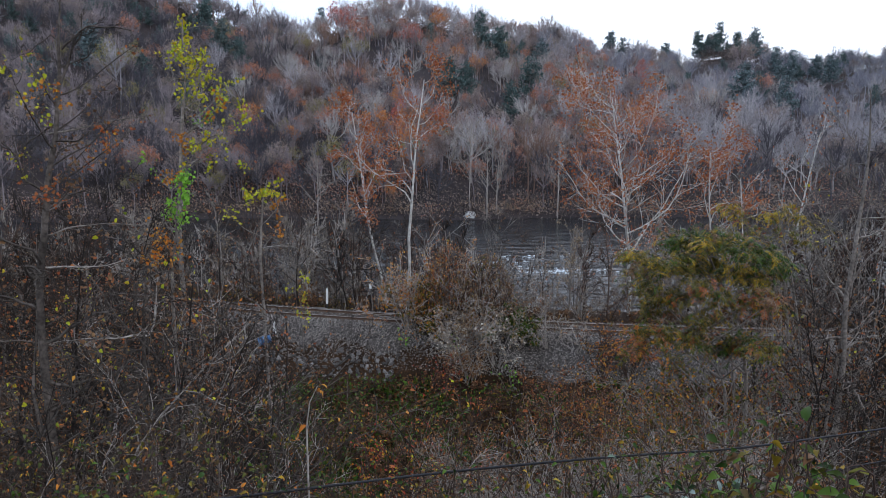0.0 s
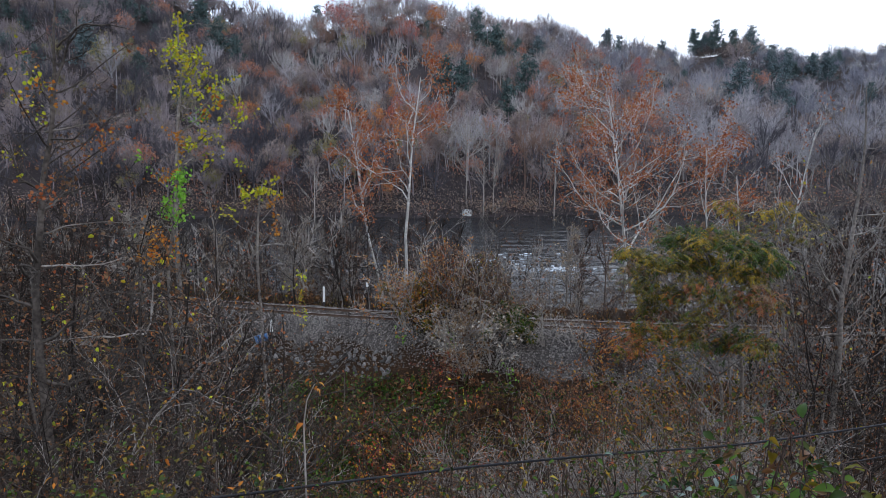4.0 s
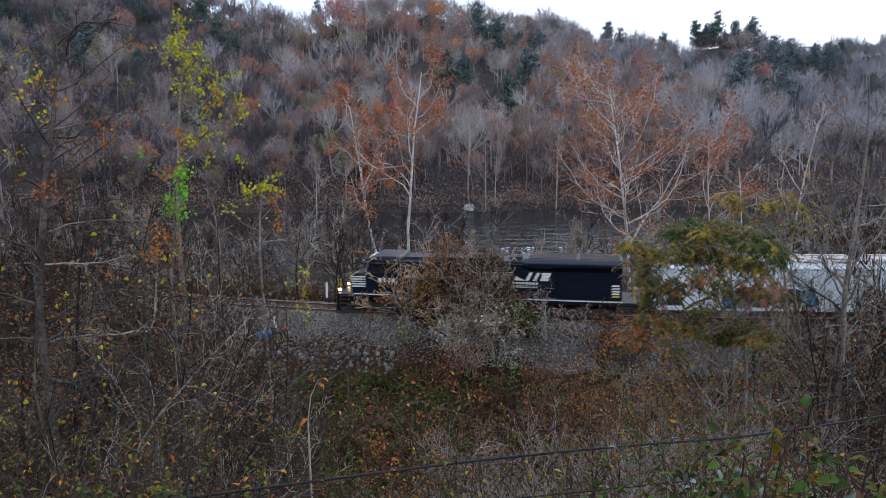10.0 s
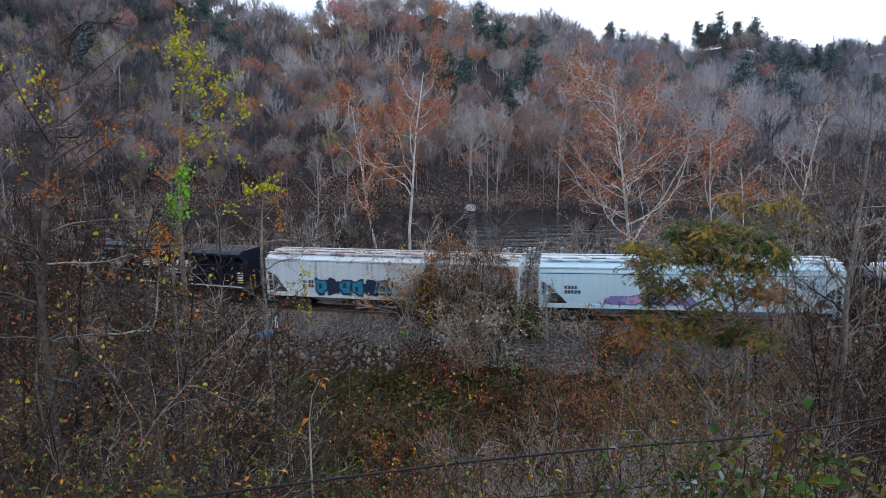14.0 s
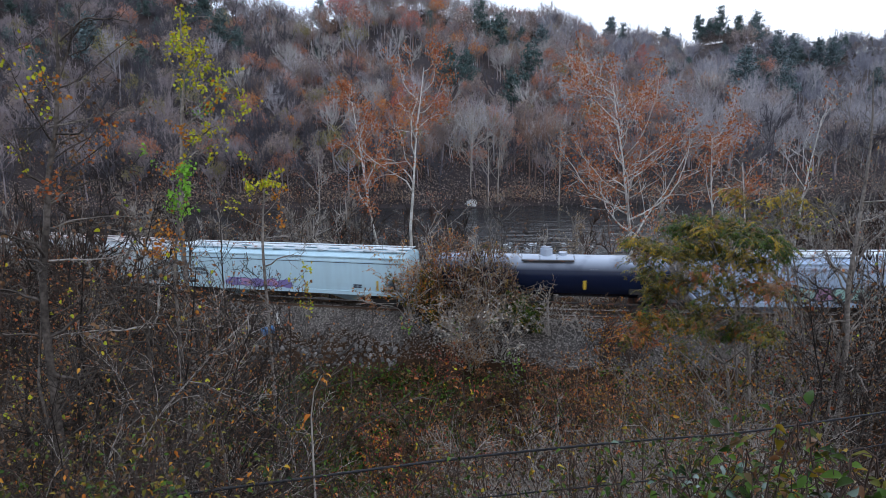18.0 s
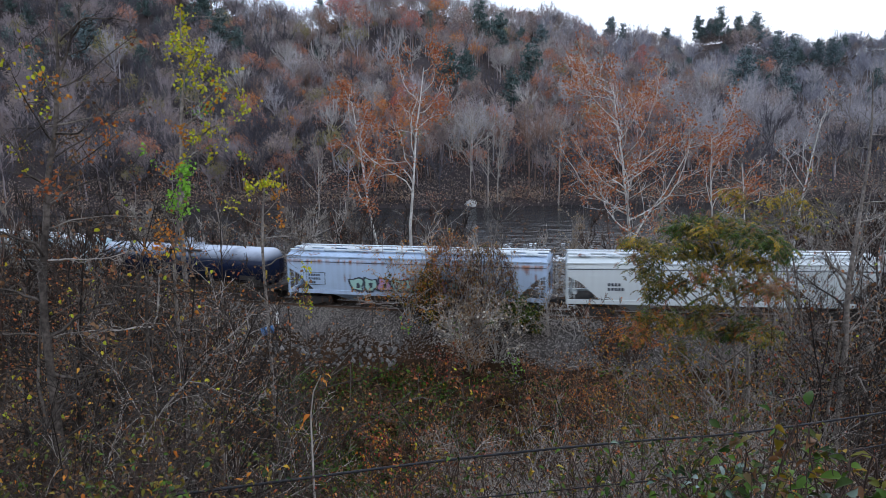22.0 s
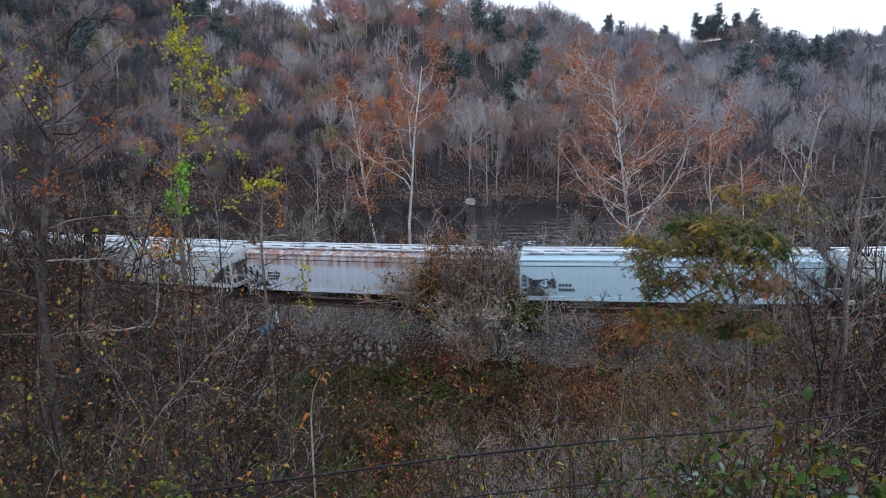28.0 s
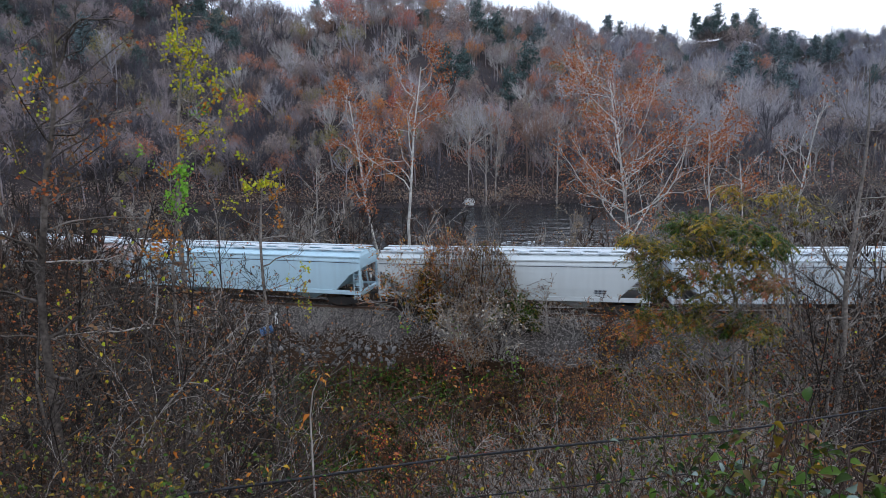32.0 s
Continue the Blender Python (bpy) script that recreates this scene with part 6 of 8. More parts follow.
dense = [bare_tree(57, footing(*polar(-26, 36)), 8.5, (0.05, 0), 0.07, [(L_BROWN, 200, 0.12, 0.2), (L_RUST, 60, 0.12, 0.3)], M_BARK_DARK, "dark bare tree thick with twigs", 0.12, 0.34, 52, 20, group="saplings on the slope", fine=4, floor=0.013, wander=0.08),
         bare_tree(58, footing(*polar(-19.5, 39)), 7.5, (-0.05, 0), 0.06, [(L_BROWN, 120, 0.12, 0.2), (L_YELLOW, 40, 0.12, 0.3)], M_BARK, "bare tree thick with twigs", 0.12, 0.34, 52, 20, group="saplings on the slope", fine=4, floor=0.013, wander=0.08)]
for az, d in ((-34, 34), (-32.4, 27), (-31, 40), (-29.6, 33), (-28.2, 44), (-26.8, 30), (-24.6, 41), (-23.2, 33), (-21.4, 44), (-20.4, 34), (-18.4, 42), (-17, 36), (25.6, 37), (27.4, 30), (29.4, 38), (31.2, 33), (33.2, 38), (24.2, 38), (26.9, 27), (28.3, 25), (29.3, 30), (30.4, 26), (31.6, 28), (32.4, 24), (33.4, 29), (27.6, 33), (30.9, 34), (34.2, 33)):
    scatter(dense[rng.integers(2)], [polar(az, d)], rng, 0.7, 1.05)
rng = np.random.default_rng(515)
fine = [bare_tree(69, footing(*polar(-23, 15)), 7.5, (0.04, 0), 0.045, [(L_BROWN, 40, 0.07, 0.3), (L_RUST, 30, 0.07, 0.4)], M_BARK_DARK, "thin bare sapling with a few dead leaves", 0.15, 0.34, 52, 16, group="saplings on the slope", fine=5, wander=0.1),
        bare_tree(70, footing(*polar(-28, 17)), 8.5, (-0.04, 0), 0.05, [(L_RUST, 60, 0.07, 0.3), (L_ORANGE, 30, 0.07, 0.5)], M_BARK_DARK, "thin dark sapling with a few red leaves", 0.15, 0.34, 56, 16, group="saplings on the slope", fine=5, wander=0.1)]
for az in (-30.3, -28.8, -26.5, -25, -21.5, -19.4, -17.6, -15.8, -13.6):
    scatter(fine[rng.integers(2)], [polar(az, rng.uniform(17, 27))], rng, 0.75, 1.15)
for az in (28.4, 31, 33.6):
    scatter(fine[0], [polar(az, rng.uniform(14, 24))], rng, 0.8, 1.1)

rng = np.random.default_rng(519)
crooked = [bare_tree(59, footing(*polar(-30.5, 22)), 8.0, (0.08, 0), 0.06, [(L_RUST, 160, 0.08, 0.2), (L_ORANGE, 50, 0.085, 0.3), (L_BROWN, 200, 0.085, 0.2)], M_BARK_DARK, "crooked dark tree with spreading limbs", 0.15, 0.42, 66, 18, group="saplings on the slope", fine=4, wander=0.14, crook=0.3),
           bare_tree(60, footing(*polar(-22.5, 24)), 7.2, (-0.08, 0), 0.055, [(L_BROWN, 320, 0.085, 0.2), (L_YELLOW, 40, 0.09, 0.4)], M_BARK_MID, "crooked grey tree with spreading limbs", 0.15, 0.42, 66, 18, group="saplings on the slope", fine=4, wander=0.14, crook=0.3)]
for az, d in ((-34.5, 17), (-33, 24), (-31.8, 14), (-29, 18), (-28, 27), (-26.6, 15.5), (-25.4, 22), (-24, 17), (-20.6, 19), (-19.2, 26), (-18, 17.5), (-27.2, 20), (-21.8, 28), (-16.6, 22), (-30, 30)):
    scatter(crooked[rng.integers(2)], [polar(az, d)], rng, 0.8, 1.2)

for seed, az, d, tall, lean, mat, lb in ((131, -35, 13, 6.0, (1.0, 0.1), M_TWIG, "pale crooked limb leaning over the slope"), (132, -36, 15, 7.0, (1.3, 0.0), M_TWIG, "pale crooked limb leaning over the slope"),
                                         (133, -27, 12, 5.5, (0.9, 0.2), M_BARK_DARK, "dark crooked limb leaning over the slope"), (134, -24, 14, 5.0, (-1.0, 0), M_BARK_MID, "grey crooked limb leaning over the slope"),
                                         (135, -31, 17, 6.5, (1.2, -0.1), M_TWIG, "pale crooked limb leaning over the slope"), (136, -20, 15, 5.0, (0.8, 0), M_BARK_MID, "grey crooked limb leaning over the slope"),
                                         (137, -29, 20, 7.5, (-0.7, 0), M_BARK_MID, "grey crooked limb leaning over the slope")):
    bare_tree(seed, footing(*polar(az, d)), tall, lean, 0.038, [(L_BROWN, 60, 0.07, 0.0)], mat, lb, 0.15, 0.36, 52, 16, "leaning_tree", "saplings on the slope", fine=4, wander=0.12, crook=0.3)

# -- the leafy trees in front --
def sight(az, el, d):
    x, y = polar(az, d)
    return np.array([x, y, EYE_Z + d * math.tan(radians(el))])


def eased(points, n, rng, shake):
    """A supple line through the points."""
    points = np.asarray(points, float)
    f = np.linspace(0, len(points) - 1, n)
    p = np.stack([np.interp(f, np.arange(len(points)), points[:, i]) for i in range(3)], 1)
    p[1:-1] += rng.normal(0, shake, (n - 2, 3))
    for _ in range(2):
        p[1:-1] = (p[:-2] + p[1:-1] * 2 + p[2:]) / 4
    return p


def trained_tree(seed, name, label, stem, r0, wood_mat, clusters, limbs=(), twigs=9, reach=1.0, bare=12):
    """A tree with known boughs. stem: points by compass angle, angle of sight, distance; clusters: angles, spread, leaves, their size and kind."""
    rng = np.random.default_rng(seed)
    d0 = stem[0][2]
    foot = np.array(footing(*polar(stem[0][0], d0)))
    trunk = eased([foot] + [sight(*p) for p in stem], 22, rng, 0.04) - foot
    radii = np.linspace(r0, 0.012, 22)
    wood, bunches, tips = Bunch(), {}, []
    wood.tube(trunk, radii, 7)
    grow(rng, wood, trunk, radii, [(bare, 0.15, 66, 0.3, 6, 0.36, 0.03), (6, 0.45, 50, 0.25, 4, 0.34, 0.02), (4, 0.5, 46, 0.2, 2, 0.34, 0.0)], tips, floor=0.004)
    for az, el, spread_r, count, size, mat in clusters:
        goal = sight(az, el, d0 + rng.normal(0, 0.5) * reach) - foot
        away = np.hypot(*(trunk[:, :2] - goal[:2]).T)
        i = int(np.argmin(np.abs(trunk[:, 2] - (goal[2] - 0.55 * away) + 0.3)))
        path = eased([trunk[i], trunk[i] * 0.5 + goal * 0.5 + [0, 0, -0.08 * away[i]], goal], 9, rng, 0.05)
        wood.tube(path, np.linspace(min(radii[i] * 0.5, 0.015), 0.005, 9), 4)
        local = []
        for _ in range(twigs):
            q, rr = limb(rng, path[rng.integers(5, 9)], rng.normal(size=3) + [0, 0, 0.35], spread_r * rng.uniform(0.6, 1.5), 0.007, 0.003, 3, 0.25, 0.03)
            wood.tube(q, rr, 3)
            local.append(q)
        b = bunches.setdefault(mat.name, (Bunch(), mat))[0]
        b.leaves(along(rng, local, count, 0.05, 0.35), size, rng, narrow=0.85)
    tree = plant(name, label, "tree", wood, wood_mat, [("crown", b, m) for b, m in bunches.values()], foot)
    for points, ra, rb, mat in limbs:
        bough, tips = Bunch(), []
        path = eased([sight(*p) - foot for p in points], 14, rng, 0.05)
        rr = np.linspace(ra, rb, 14)
        bough.tube(path, rr, 6)
        grow(rng, bough, path, rr, [(9, 0.22, 50, 0.2, 4, 0.26, 0.04), (4, 0.5, 44, 0.2, 3, 0.28, 0.02), (3, 0.5, 40, 0.2, 2, 0.28, 0.0)], tips, floor=0.0045)
        part("limb", bough.mesh("limb", mat), None, tree)
    return tree


trained_tree(71, "dark_tree", "dark tree with long level limbs and a few red leaves", [(-31.6, -11.7, 13.5), (-29.9, -2.8, 13.5), (-28.6, 3.9, 13.5), (-28.0, 10.0, 13.5)], 0.085, M_BARK_MID,
             [(-29.6, 3.9, 0.3, 40, 0.061, L_ORANGE), (-30.0, 4.1, 0.2, 23, 0.065, L_YELLOW), (-31.6, 4.5, 0.25, 34, 0.061, L_YELLOW), (-24.8, 1.5, 0.2, 20, 0.058, L_RUST), (-23.1, 1.5, 0.25, 27, 0.058, L_RUST), (-26.1, 0.5, 0.4, 51, 0.054, L_RUST), (-25.8, -0.6, 0.35, 40, 0.058, L_ORANGE), (-23.1, 6.8, 0.2, 13, 0.058, L_RUST)]
             + [(-31.0, 6.5, 0.15, 8, 0.065, L_YELLOW), (-30.3, 1.6, 0.3, 34, 0.058, L_BROWN), (-28.8, -0.8, 0.4, 44, 0.058, L_BROWN), (-31.7, -1.5, 0.3, 23, 0.061, L_YELLOW), (-25.3, 3.9, 0.3, 23, 0.058, L_BROWN), (-28.0, -2.9, 0.4, 51, 0.058, L_BROWN), (-31.0, -4.0, 0.4, 51, 0.058, L_RUST)],
             [([(-29.6, 0.2, 13.5), (-27.2, 0.6, 13.5), (-24.7, 1.3, 13.5), (-21.9, 1.6, 13.5)], 0.020, 0.006, M_BARK), ([(-28.3, 6.1, 13.5), (-26.7, 7.5, 13.5), (-24.9, 7.9, 13.5), (-23.6, 7.6, 13.5)], 0.024, 0.006, M_BARK_MID), ([(-30.6, -7.1, 13.5), (-29.5, -6.8, 13.5), (-26.5, -6.5, 13.5), (-23.7, -6.7, 13.5)], 0.018, 0.006, M_BARK), ([(-28.7, 3.5, 13.5), (-27.3, 6.7, 13.5), (-26.8, 8.6, 13.5)], 0.026, 0.008, M_BARK_MID)], bare=13)
trained_tree(75, "dark_tree", "crooked tree with pale level boughs near the ground", [(-24.8, -17.0, 15), (-24.6, -14.4, 15), (-24.1, -10.6, 15)], 0.06, M_BARK_MID, [],
             [([(-30.8, -9.4, 15), (-29.1, -9.7, 15), (-27.2, -9.7, 15), (-25.0, -9.3, 15)], 0.020, 0.006, M_TWIG), ([(-24.4, -15.3, 15), (-26.9, -15.1, 15), (-29.0, -14.9, 15), (-30.9, -14.9, 15)], 0.020, 0.006, M_TWIG), ([(-19.8, -22.4, 15), (-21.8, -20.5, 15), (-23.3, -18.1, 15), (-24.6, -15.7, 15), (-26.6, -14.1, 15), (-27.1, -12.3, 15), (-28.4, -9.6, 15), (-29.9, -8.4, 15)], 0.034, 0.008, M_BARK_MID), ([(-34.4, -14.1, 14), (-32.3, -14.4, 14), (-29.9, -15.9, 14), (-27.8, -17.8, 14)], 0.018, 0.006, M_BARK_MID), ([(-24.3, -15.3, 15.5), (-23.5, -12.8, 15.5), (-23.2, -10.2, 15.5)], 0.024, 0.007, M_TWIG)], bare=10)
trained_tree(72, "tulip_tree", "slender tulip tree with yellow-green leaves", [(-21.5, -8.6, 20), (-20.8, -0.7, 20), (-20.1, 4.7, 20), (-20.0, 8.6, 20)], 0.085, M_BARK,
             [(-20.1, 8.2, 0.28, 57, 0.086, L_YELLOW), (-20.8, 6.8, 0.4, 74, 0.086, L_YELLOW), (-19.8, 6.0, 0.35, 57, 0.086, L_YELLOW), (-19.0, 5.8, 0.35, 51, 0.086, L_YELLOW), (-18.6, 6.1, 0.3, 40, 0.086, L_YELLOW), (-19.8, 4.7, 0.45, 85, 0.086, L_YELLOW), (-21.3, 5.4, 0.35, 34, 0.079, L_YELLOW), (-17.9, 4.5, 0.35, 57, 0.086, L_YELLOW), (-16.7, 4.1, 0.35, 51, 0.086, L_YELLOW)]
             + [(-19.7, 3.5, 0.4, 51, 0.079, L_YELLOW), (-17.2, 3.0, 0.4, 68, 0.086, L_YELLOW), (-16.0, 1.9, 0.4, 57, 0.086, L_YELLOW), (-15.2, 1.4, 0.3, 34, 0.079, L_YELLOW), (-17.7, 2.4, 0.35, 40, 0.079, L_ORANGE), (-18.8, 1.4, 0.2, 30, 0.086, L_BRIGHT), (-19.1, -0.5, 0.45, 102, 0.086, L_YELLOW), (-17.6, -1.3, 0.3, 30, 0.079, L_YELLOW), (-20.7, -0.5, 0.4, 68, 0.079, L_ORANGE), (-21.7, -2.9, 0.5, 68, 0.079, L_ORANGE), (-23.8, -1.7, 0.3, 30, 0.079, L_BRIGHT)])
trained_tree(73, "tulip_tree", "young tree with sparse yellow leaves", [(-15.3, -9.6, 22), (-15.1, -6.4, 22), (-14.5, -3.7, 22)], 0.06, M_BARK,
             [(-16.4, -4.7, 0.3, 40, 0.094, L_YELLOW), (-15.0, -4.6, 0.35, 57, 0.094, L_YELLOW), (-13.9, -4.2, 0.35, 57, 0.094, L_YELLOW), (-13.3, -5.3, 0.3, 34, 0.094, L_ORANGE), (-16.4, -2.2, 0.2, 20, 0.086, L_YELLOW), (-13.5, -7.4, 0.3, 30, 0.094, L_ORANGE), (-17.8, -6.2, 0.3, 23, 0.086, L_YELLOW), (-12.0, -12.1, 0.3, 30, 0.094, L_YELLOW)], bare=10)
trained_tree(74, "green_sapling", "thin sapling with a bright green top", [(-22.4, -12.1, 16), (-21.8, -7.7, 16), (-20.9, -3.4, 16)], 0.05, M_BARK,
             [(-21.0, -3.6, 0.25, 85, 0.079, L_BRIGHT), (-20.7, -4.9, 0.3, 95, 0.079, L_BRIGHT), (-22.0, -5.3, 0.25, 51, 0.079, L_BRIGHT), (-21.0, -6.2, 0.25, 57, 0.079, L_BRIGHT), (-23.0, -7.8, 0.35, 74, 0.065, L_ORANGE), (-23.7, -9.3, 0.3, 57, 0.065, L_ORANGE), (-21.4, -8.2, 0.2, 27, 0.065, L_ORANGE)], bare=8, reach=0.6)
bare_tree(75, footing(*polar(-12.2, 46.5)), 4.6, (0.0, 0), 0.035, [(L_YELLOW, 60, 0.16, 0.3), (L_ORANGE, 40, 0.14, 0.3)], M_BARK, "thin sapling with yellow leaves beside the gravel", 0.3, 0.22, 40, 8, "yellow_sapling")
bare_tree(77, footing(*polar(29.0, 26)), 13.0, (0.06, 0), 0.07, [(L_YELLOW, 20, 0.1, 0.3)], M_BARK, "tall grey bare tree", 0.25, 0.24, 40, 16, "bare_tree")

trained_tree(79, "grey_tree", "grey forked tree with rising bare limbs", [(31.3, -18.3, 24), (31.2, -12.6, 24), (31.5, -6.9, 24), (31.7, -1.3, 24), (31.5, 2.5, 24)], 0.11, M_BARK, [],
             [([(31.2, -12.6, 24), (30.0, -11.1, 24), (28.7, -8.7, 23.5)], 0.05, 0.01, M_BARK), ([(31.3, -11.4, 24), (32.9, -8.4, 24.5), (34.0, -4.5, 25)], 0.045, 0.01, M_BARK), ([(31.1, -14.3, 24), (29.3, -12.8, 24.5), (27.4, -11.7, 25)], 0.04, 0.01, M_BARK_MID)], bare=20)

# big bare shrubs on the slope
for seed, az, d, tall, stems, mat, leaf in ((81, -24.5, 11.5, 5.4, 11, M_BARK_DARK, L_BROWN), (82, -29.5, 10, 4.8, 10, M_BARK_MID, L_ORANGE), (83, -18, 13, 4.6, 9, M_BARK_MID, L_BROWN),
                                            (84, 21, 13.5, 3.2, 10, M_TWIG, L_ORANGE), (85, 26.5, 14.0, 3.6, 9, M_BARK, L_RUST), (86, 31, 14.0, 3.6, 8, M_BARK_MID, L_RUST),
                                            (87, 9, 13.5, 3.6, 12, M_TWIG, L_RUST), (88, 15, 15, 3.6, 11, M_TWIG_RED, L_RUST), (89, -33, 13, 5.5, 9, M_BARK_DARK, L_BROWN)):
    shrub(seed, footing(*polar(az, d)), tall, stems, mat, [(leaf, 50, 0.06)], "tall_bare_shrub", "tall bare shrub of many pale branching stems", arch=0.8, subs=8, twigs=5, r0=0.028, floor=0.006)
shrub(91, footing(*polar(-4.5, 15.5)), 4.6, 9, M_TWIG_RED, [(L_ORANGE, 420, 0.085), (L_RED, 420, 0.075), (L_YELLOW, 110, 0.08)], "autumn_shrub", "shrub with orange and red leaves", arch=0.5)
shrub(92, footing(*polar(13.5, 21)), 4.2, 9, M_TWIG_RED, [(L_ORANGE, 260, 0.07), (L_RUST, 200, 0.07)], "autumn_shrub", "shrub with rust-orange leaves", arch=0.5)

shrub(126, footing(*polar(16.9, 24.5)), 6.6, 9, M_TWIG_RED, [(L_ORANGE, 260, 0.10), (L_BROWN, 700, 0.11), (L_OLIVE, 420, 0.11)], "autumn_shrub", "tall shrub hung with brown and orange leaves", light=True, arch=0.3)
shrub(127, footing(*polar(18.6, 23)), 6.0, 9, M_TWIG_RED, [(L_ORANGE, 160, 0.10), (L_BROWN, 500, 0.11), (L_DUSK, 700, 0.12)], "autumn_shrub", "tall shrub hung with olive and brown leaves", light=True, arch=0.35)
shrub(93, footing(*polar(9.5, 34)), 3.4, 11, M_TWIG_RED, [(L_RUST, 420, 0.11), (L_BROWN, 700, 0.12)], "autumn_shrub", "shrub thick with rust-brown leaves", light=True)
src = shrub(120, footing(*polar(12.0, 33)), 3.2, 10, M_TWIG_RED, [(L_ORANGE, 80, 0.11), (L_RUST, 200, 0.11), (L_LITTER, 200, 0.12), (L_TAN, 160, 0.11)], "autumn_shrub", "shrub with rust-brown leaves", light=True)
scatter(src, [polar(a, d) for a, d in ((15, 35), (10.5, 38), (19, 37), (13.5, 29), (17, 24), (23, 30), (27, 33), (21.5, 34), (19.4, 22), (21.2, 21), (23.4, 21.5), (25.2, 23), (22.2, 25))], rng, 0.8, 1.25)

# vine-hung thicket beside the line
for seed, az, d, tall, stems, mat, leafs, nm, lb in (
        (94, -3.3, 46.2, 5.6, 14, M_TWIG, [(L_ORANGE, 800, 0.16), (L_TAN, 700, 0.15), (L_BRICK, 300, 0.15)], "autumn_shrub", "tall shrub thick with orange-brown leaves"),
        (95, 0.0, 45.6, 6.8, 16, M_TWIG, [(L_RUST, 300, 0.15), (L_ORANGE, 240, 0.15), (L_BROWN, 700, 0.15), (L_GOLD, 200, 0.15)], "vine_thicket", "vine-hung thicket with rust-brown leaves"),
        (96, 2.9, 44.6, 6.4, 16, M_TWIG, [(L_BROWN, 560, 0.15), (L_TAN, 500, 0.15)], "vine_thicket", "vine-hung thicket of bare stems and tan leaves"),
        (101, 4.2, 45.2, 5.4, 14, M_BARK, [(L_BROWN, 700, 0.15), (L_RUST, 160, 0.15)], "vine_thicket", "drooping mass of dead brown vines"),
        (97, 5.6, 44.0, 3.2, 12, M_TWIG, [(L_GREEN, 837, 0.162), (L_OLIVE, 279, 0.162), (L_TAN, 465, 0.153)], "vine_thicket", "low thicket with green vine leaves"),
        (98, -1.2, 45.0, 4.8, 10, M_BARK_DARK, [(L_OLIVE, 1209, 0.162), (L_ORANGE, 465, 0.153)], "vine_thicket", "vine-wrapped stump with olive and orange leaves"),
        (102, 1.4, 43.6, 4.2, 12, M_TWIG, [(L_TAN, 837, 0.153), (L_BROWN, 465, 0.153)], "vine_thicket", "pale-stemmed thicket with curled tan leaves"),
        (105, 2.0, 41.0, 3.2, 10, M_TWIG, [(L_TAN, 279, 0.145), (L_BROWN, 651, 0.153)], "bare_shrub", "pale-stemmed shrub below a thicket"),
        (106, -0.6, 39.0, 3.0, 10, M_TWIG_RED, [(L_RED, 241, 0.128), (L_BROWN, 558, 0.145)], "autumn_shrub", "low shrub with red and brown leaves"),
        (99, 9.0, 43.5, 3.2, 7, M_TWIG, [(L_TAN, 120, 0.128)], "bare_shrub", "bare shrub with a few curled tan leaves"),
        (103, 11.2, 43.2, 3.4, 7, M_TWIG, [(L_TAN, 90, 0.128)], "bare_shrub", "bare shrub with a few curled tan leaves"),
        (100, 13.6, 41.5, 4.4, 9, M_TWIG_RED, [(L_ORANGE, 372, 0.119), (L_RUST, 248, 0.119)], "autumn_shrub", "slender shrub with orange leaves"),
        (104, 16.0, 41.0, 4.8, 10, M_TWIG_RED, [(L_ORANGE, 372, 0.119), (L_BROWN, 372, 0.119)], "autumn_shrub", "slender shrub with orange leaves")):
    shrub(seed, footing(*polar(az, d)), tall, stems, mat, leafs, nm, lb, group="thicket beside the railway", subs=8, twigs=4, arch=0.5, r0=0.035, lift=0.0, floor=0.014, light=True)




def vine_dome(seed, at, wide, tall, strands, leaf_sets, label):
    """A snag smothered in vines that hang down all round."""
    rng = np.random.default_rng(seed)
    wood, tips = Bunch(), []
    for k in range(5):
        a = rng.uniform(0, 6.283)
        p, r = limb(rng, (0, 0, -0.2), (math.cos(a) * 0.25, math.sin(a) * 0.25, 1), tall * rng.uniform(0.8, 1.0), 0.06, 0.02, 7, 0.12, 0.05)
        wood.tube(p, r, 5)
    for _ in range(strands):
        a, f = rng.uniform(0, 6.283), rng.uniform(0, 1) ** 0.6
        top = np.array([math.cos(a) * f * wide * 0.8, math.sin(a) * f * wide * 0.8, tall * math.sqrt(max(0.05, 1 - 0.75 * f * f))])
        out = np.array([math.cos(a), math.sin(a), 0]) * wide * rng.uniform(0.15, 0.4)
        drop = top[2] * rng.uniform(0.35, 0.95)
        p = eased([top, top + out * 0.5 + [0, 0, 0.12], top + out - [0, 0, drop * 0.5], top + out * rng.uniform(0.7, 1.1) - [0, 0, drop]], 9, rng, 0.2)
        wood.tube(p, np.linspace(0.010, 0.006, 9), 3)
        tips.append(p)
    foliage = []
    for mat, count, size in leaf_sets:
        b = Bunch()
        b.leaves(along(rng, tips, count, 0.12, 0.0), size, rng, droop=0.5)
        foliage.append(("foliage", b, mat))
    return plant("vine_thicket", label, "shrub", wood, M_TWIG_RED, foliage, at, 0, "thicket beside the railway", "vine_wood")


vine_dome(701, footing(*polar(0.6, 45.2)), 2.1, 6.3, 190, [(L_RUST, 420, 0.13), (L_ORANGE, 260, 0.13), (L_BROWN, 800, 0.13), (L_TAN, 260, 0.13)], "snag smothered in rust-leaved vines")
vine_dome(702, footing(*polar(3.6, 44.6)), 1.9, 5.7, 260, [(L_BROWN, 700, 0.14), (L_OLIVE, 300, 0.14), (L_TAN, 260, 0.13)], "snag under a curtain of dead vines")
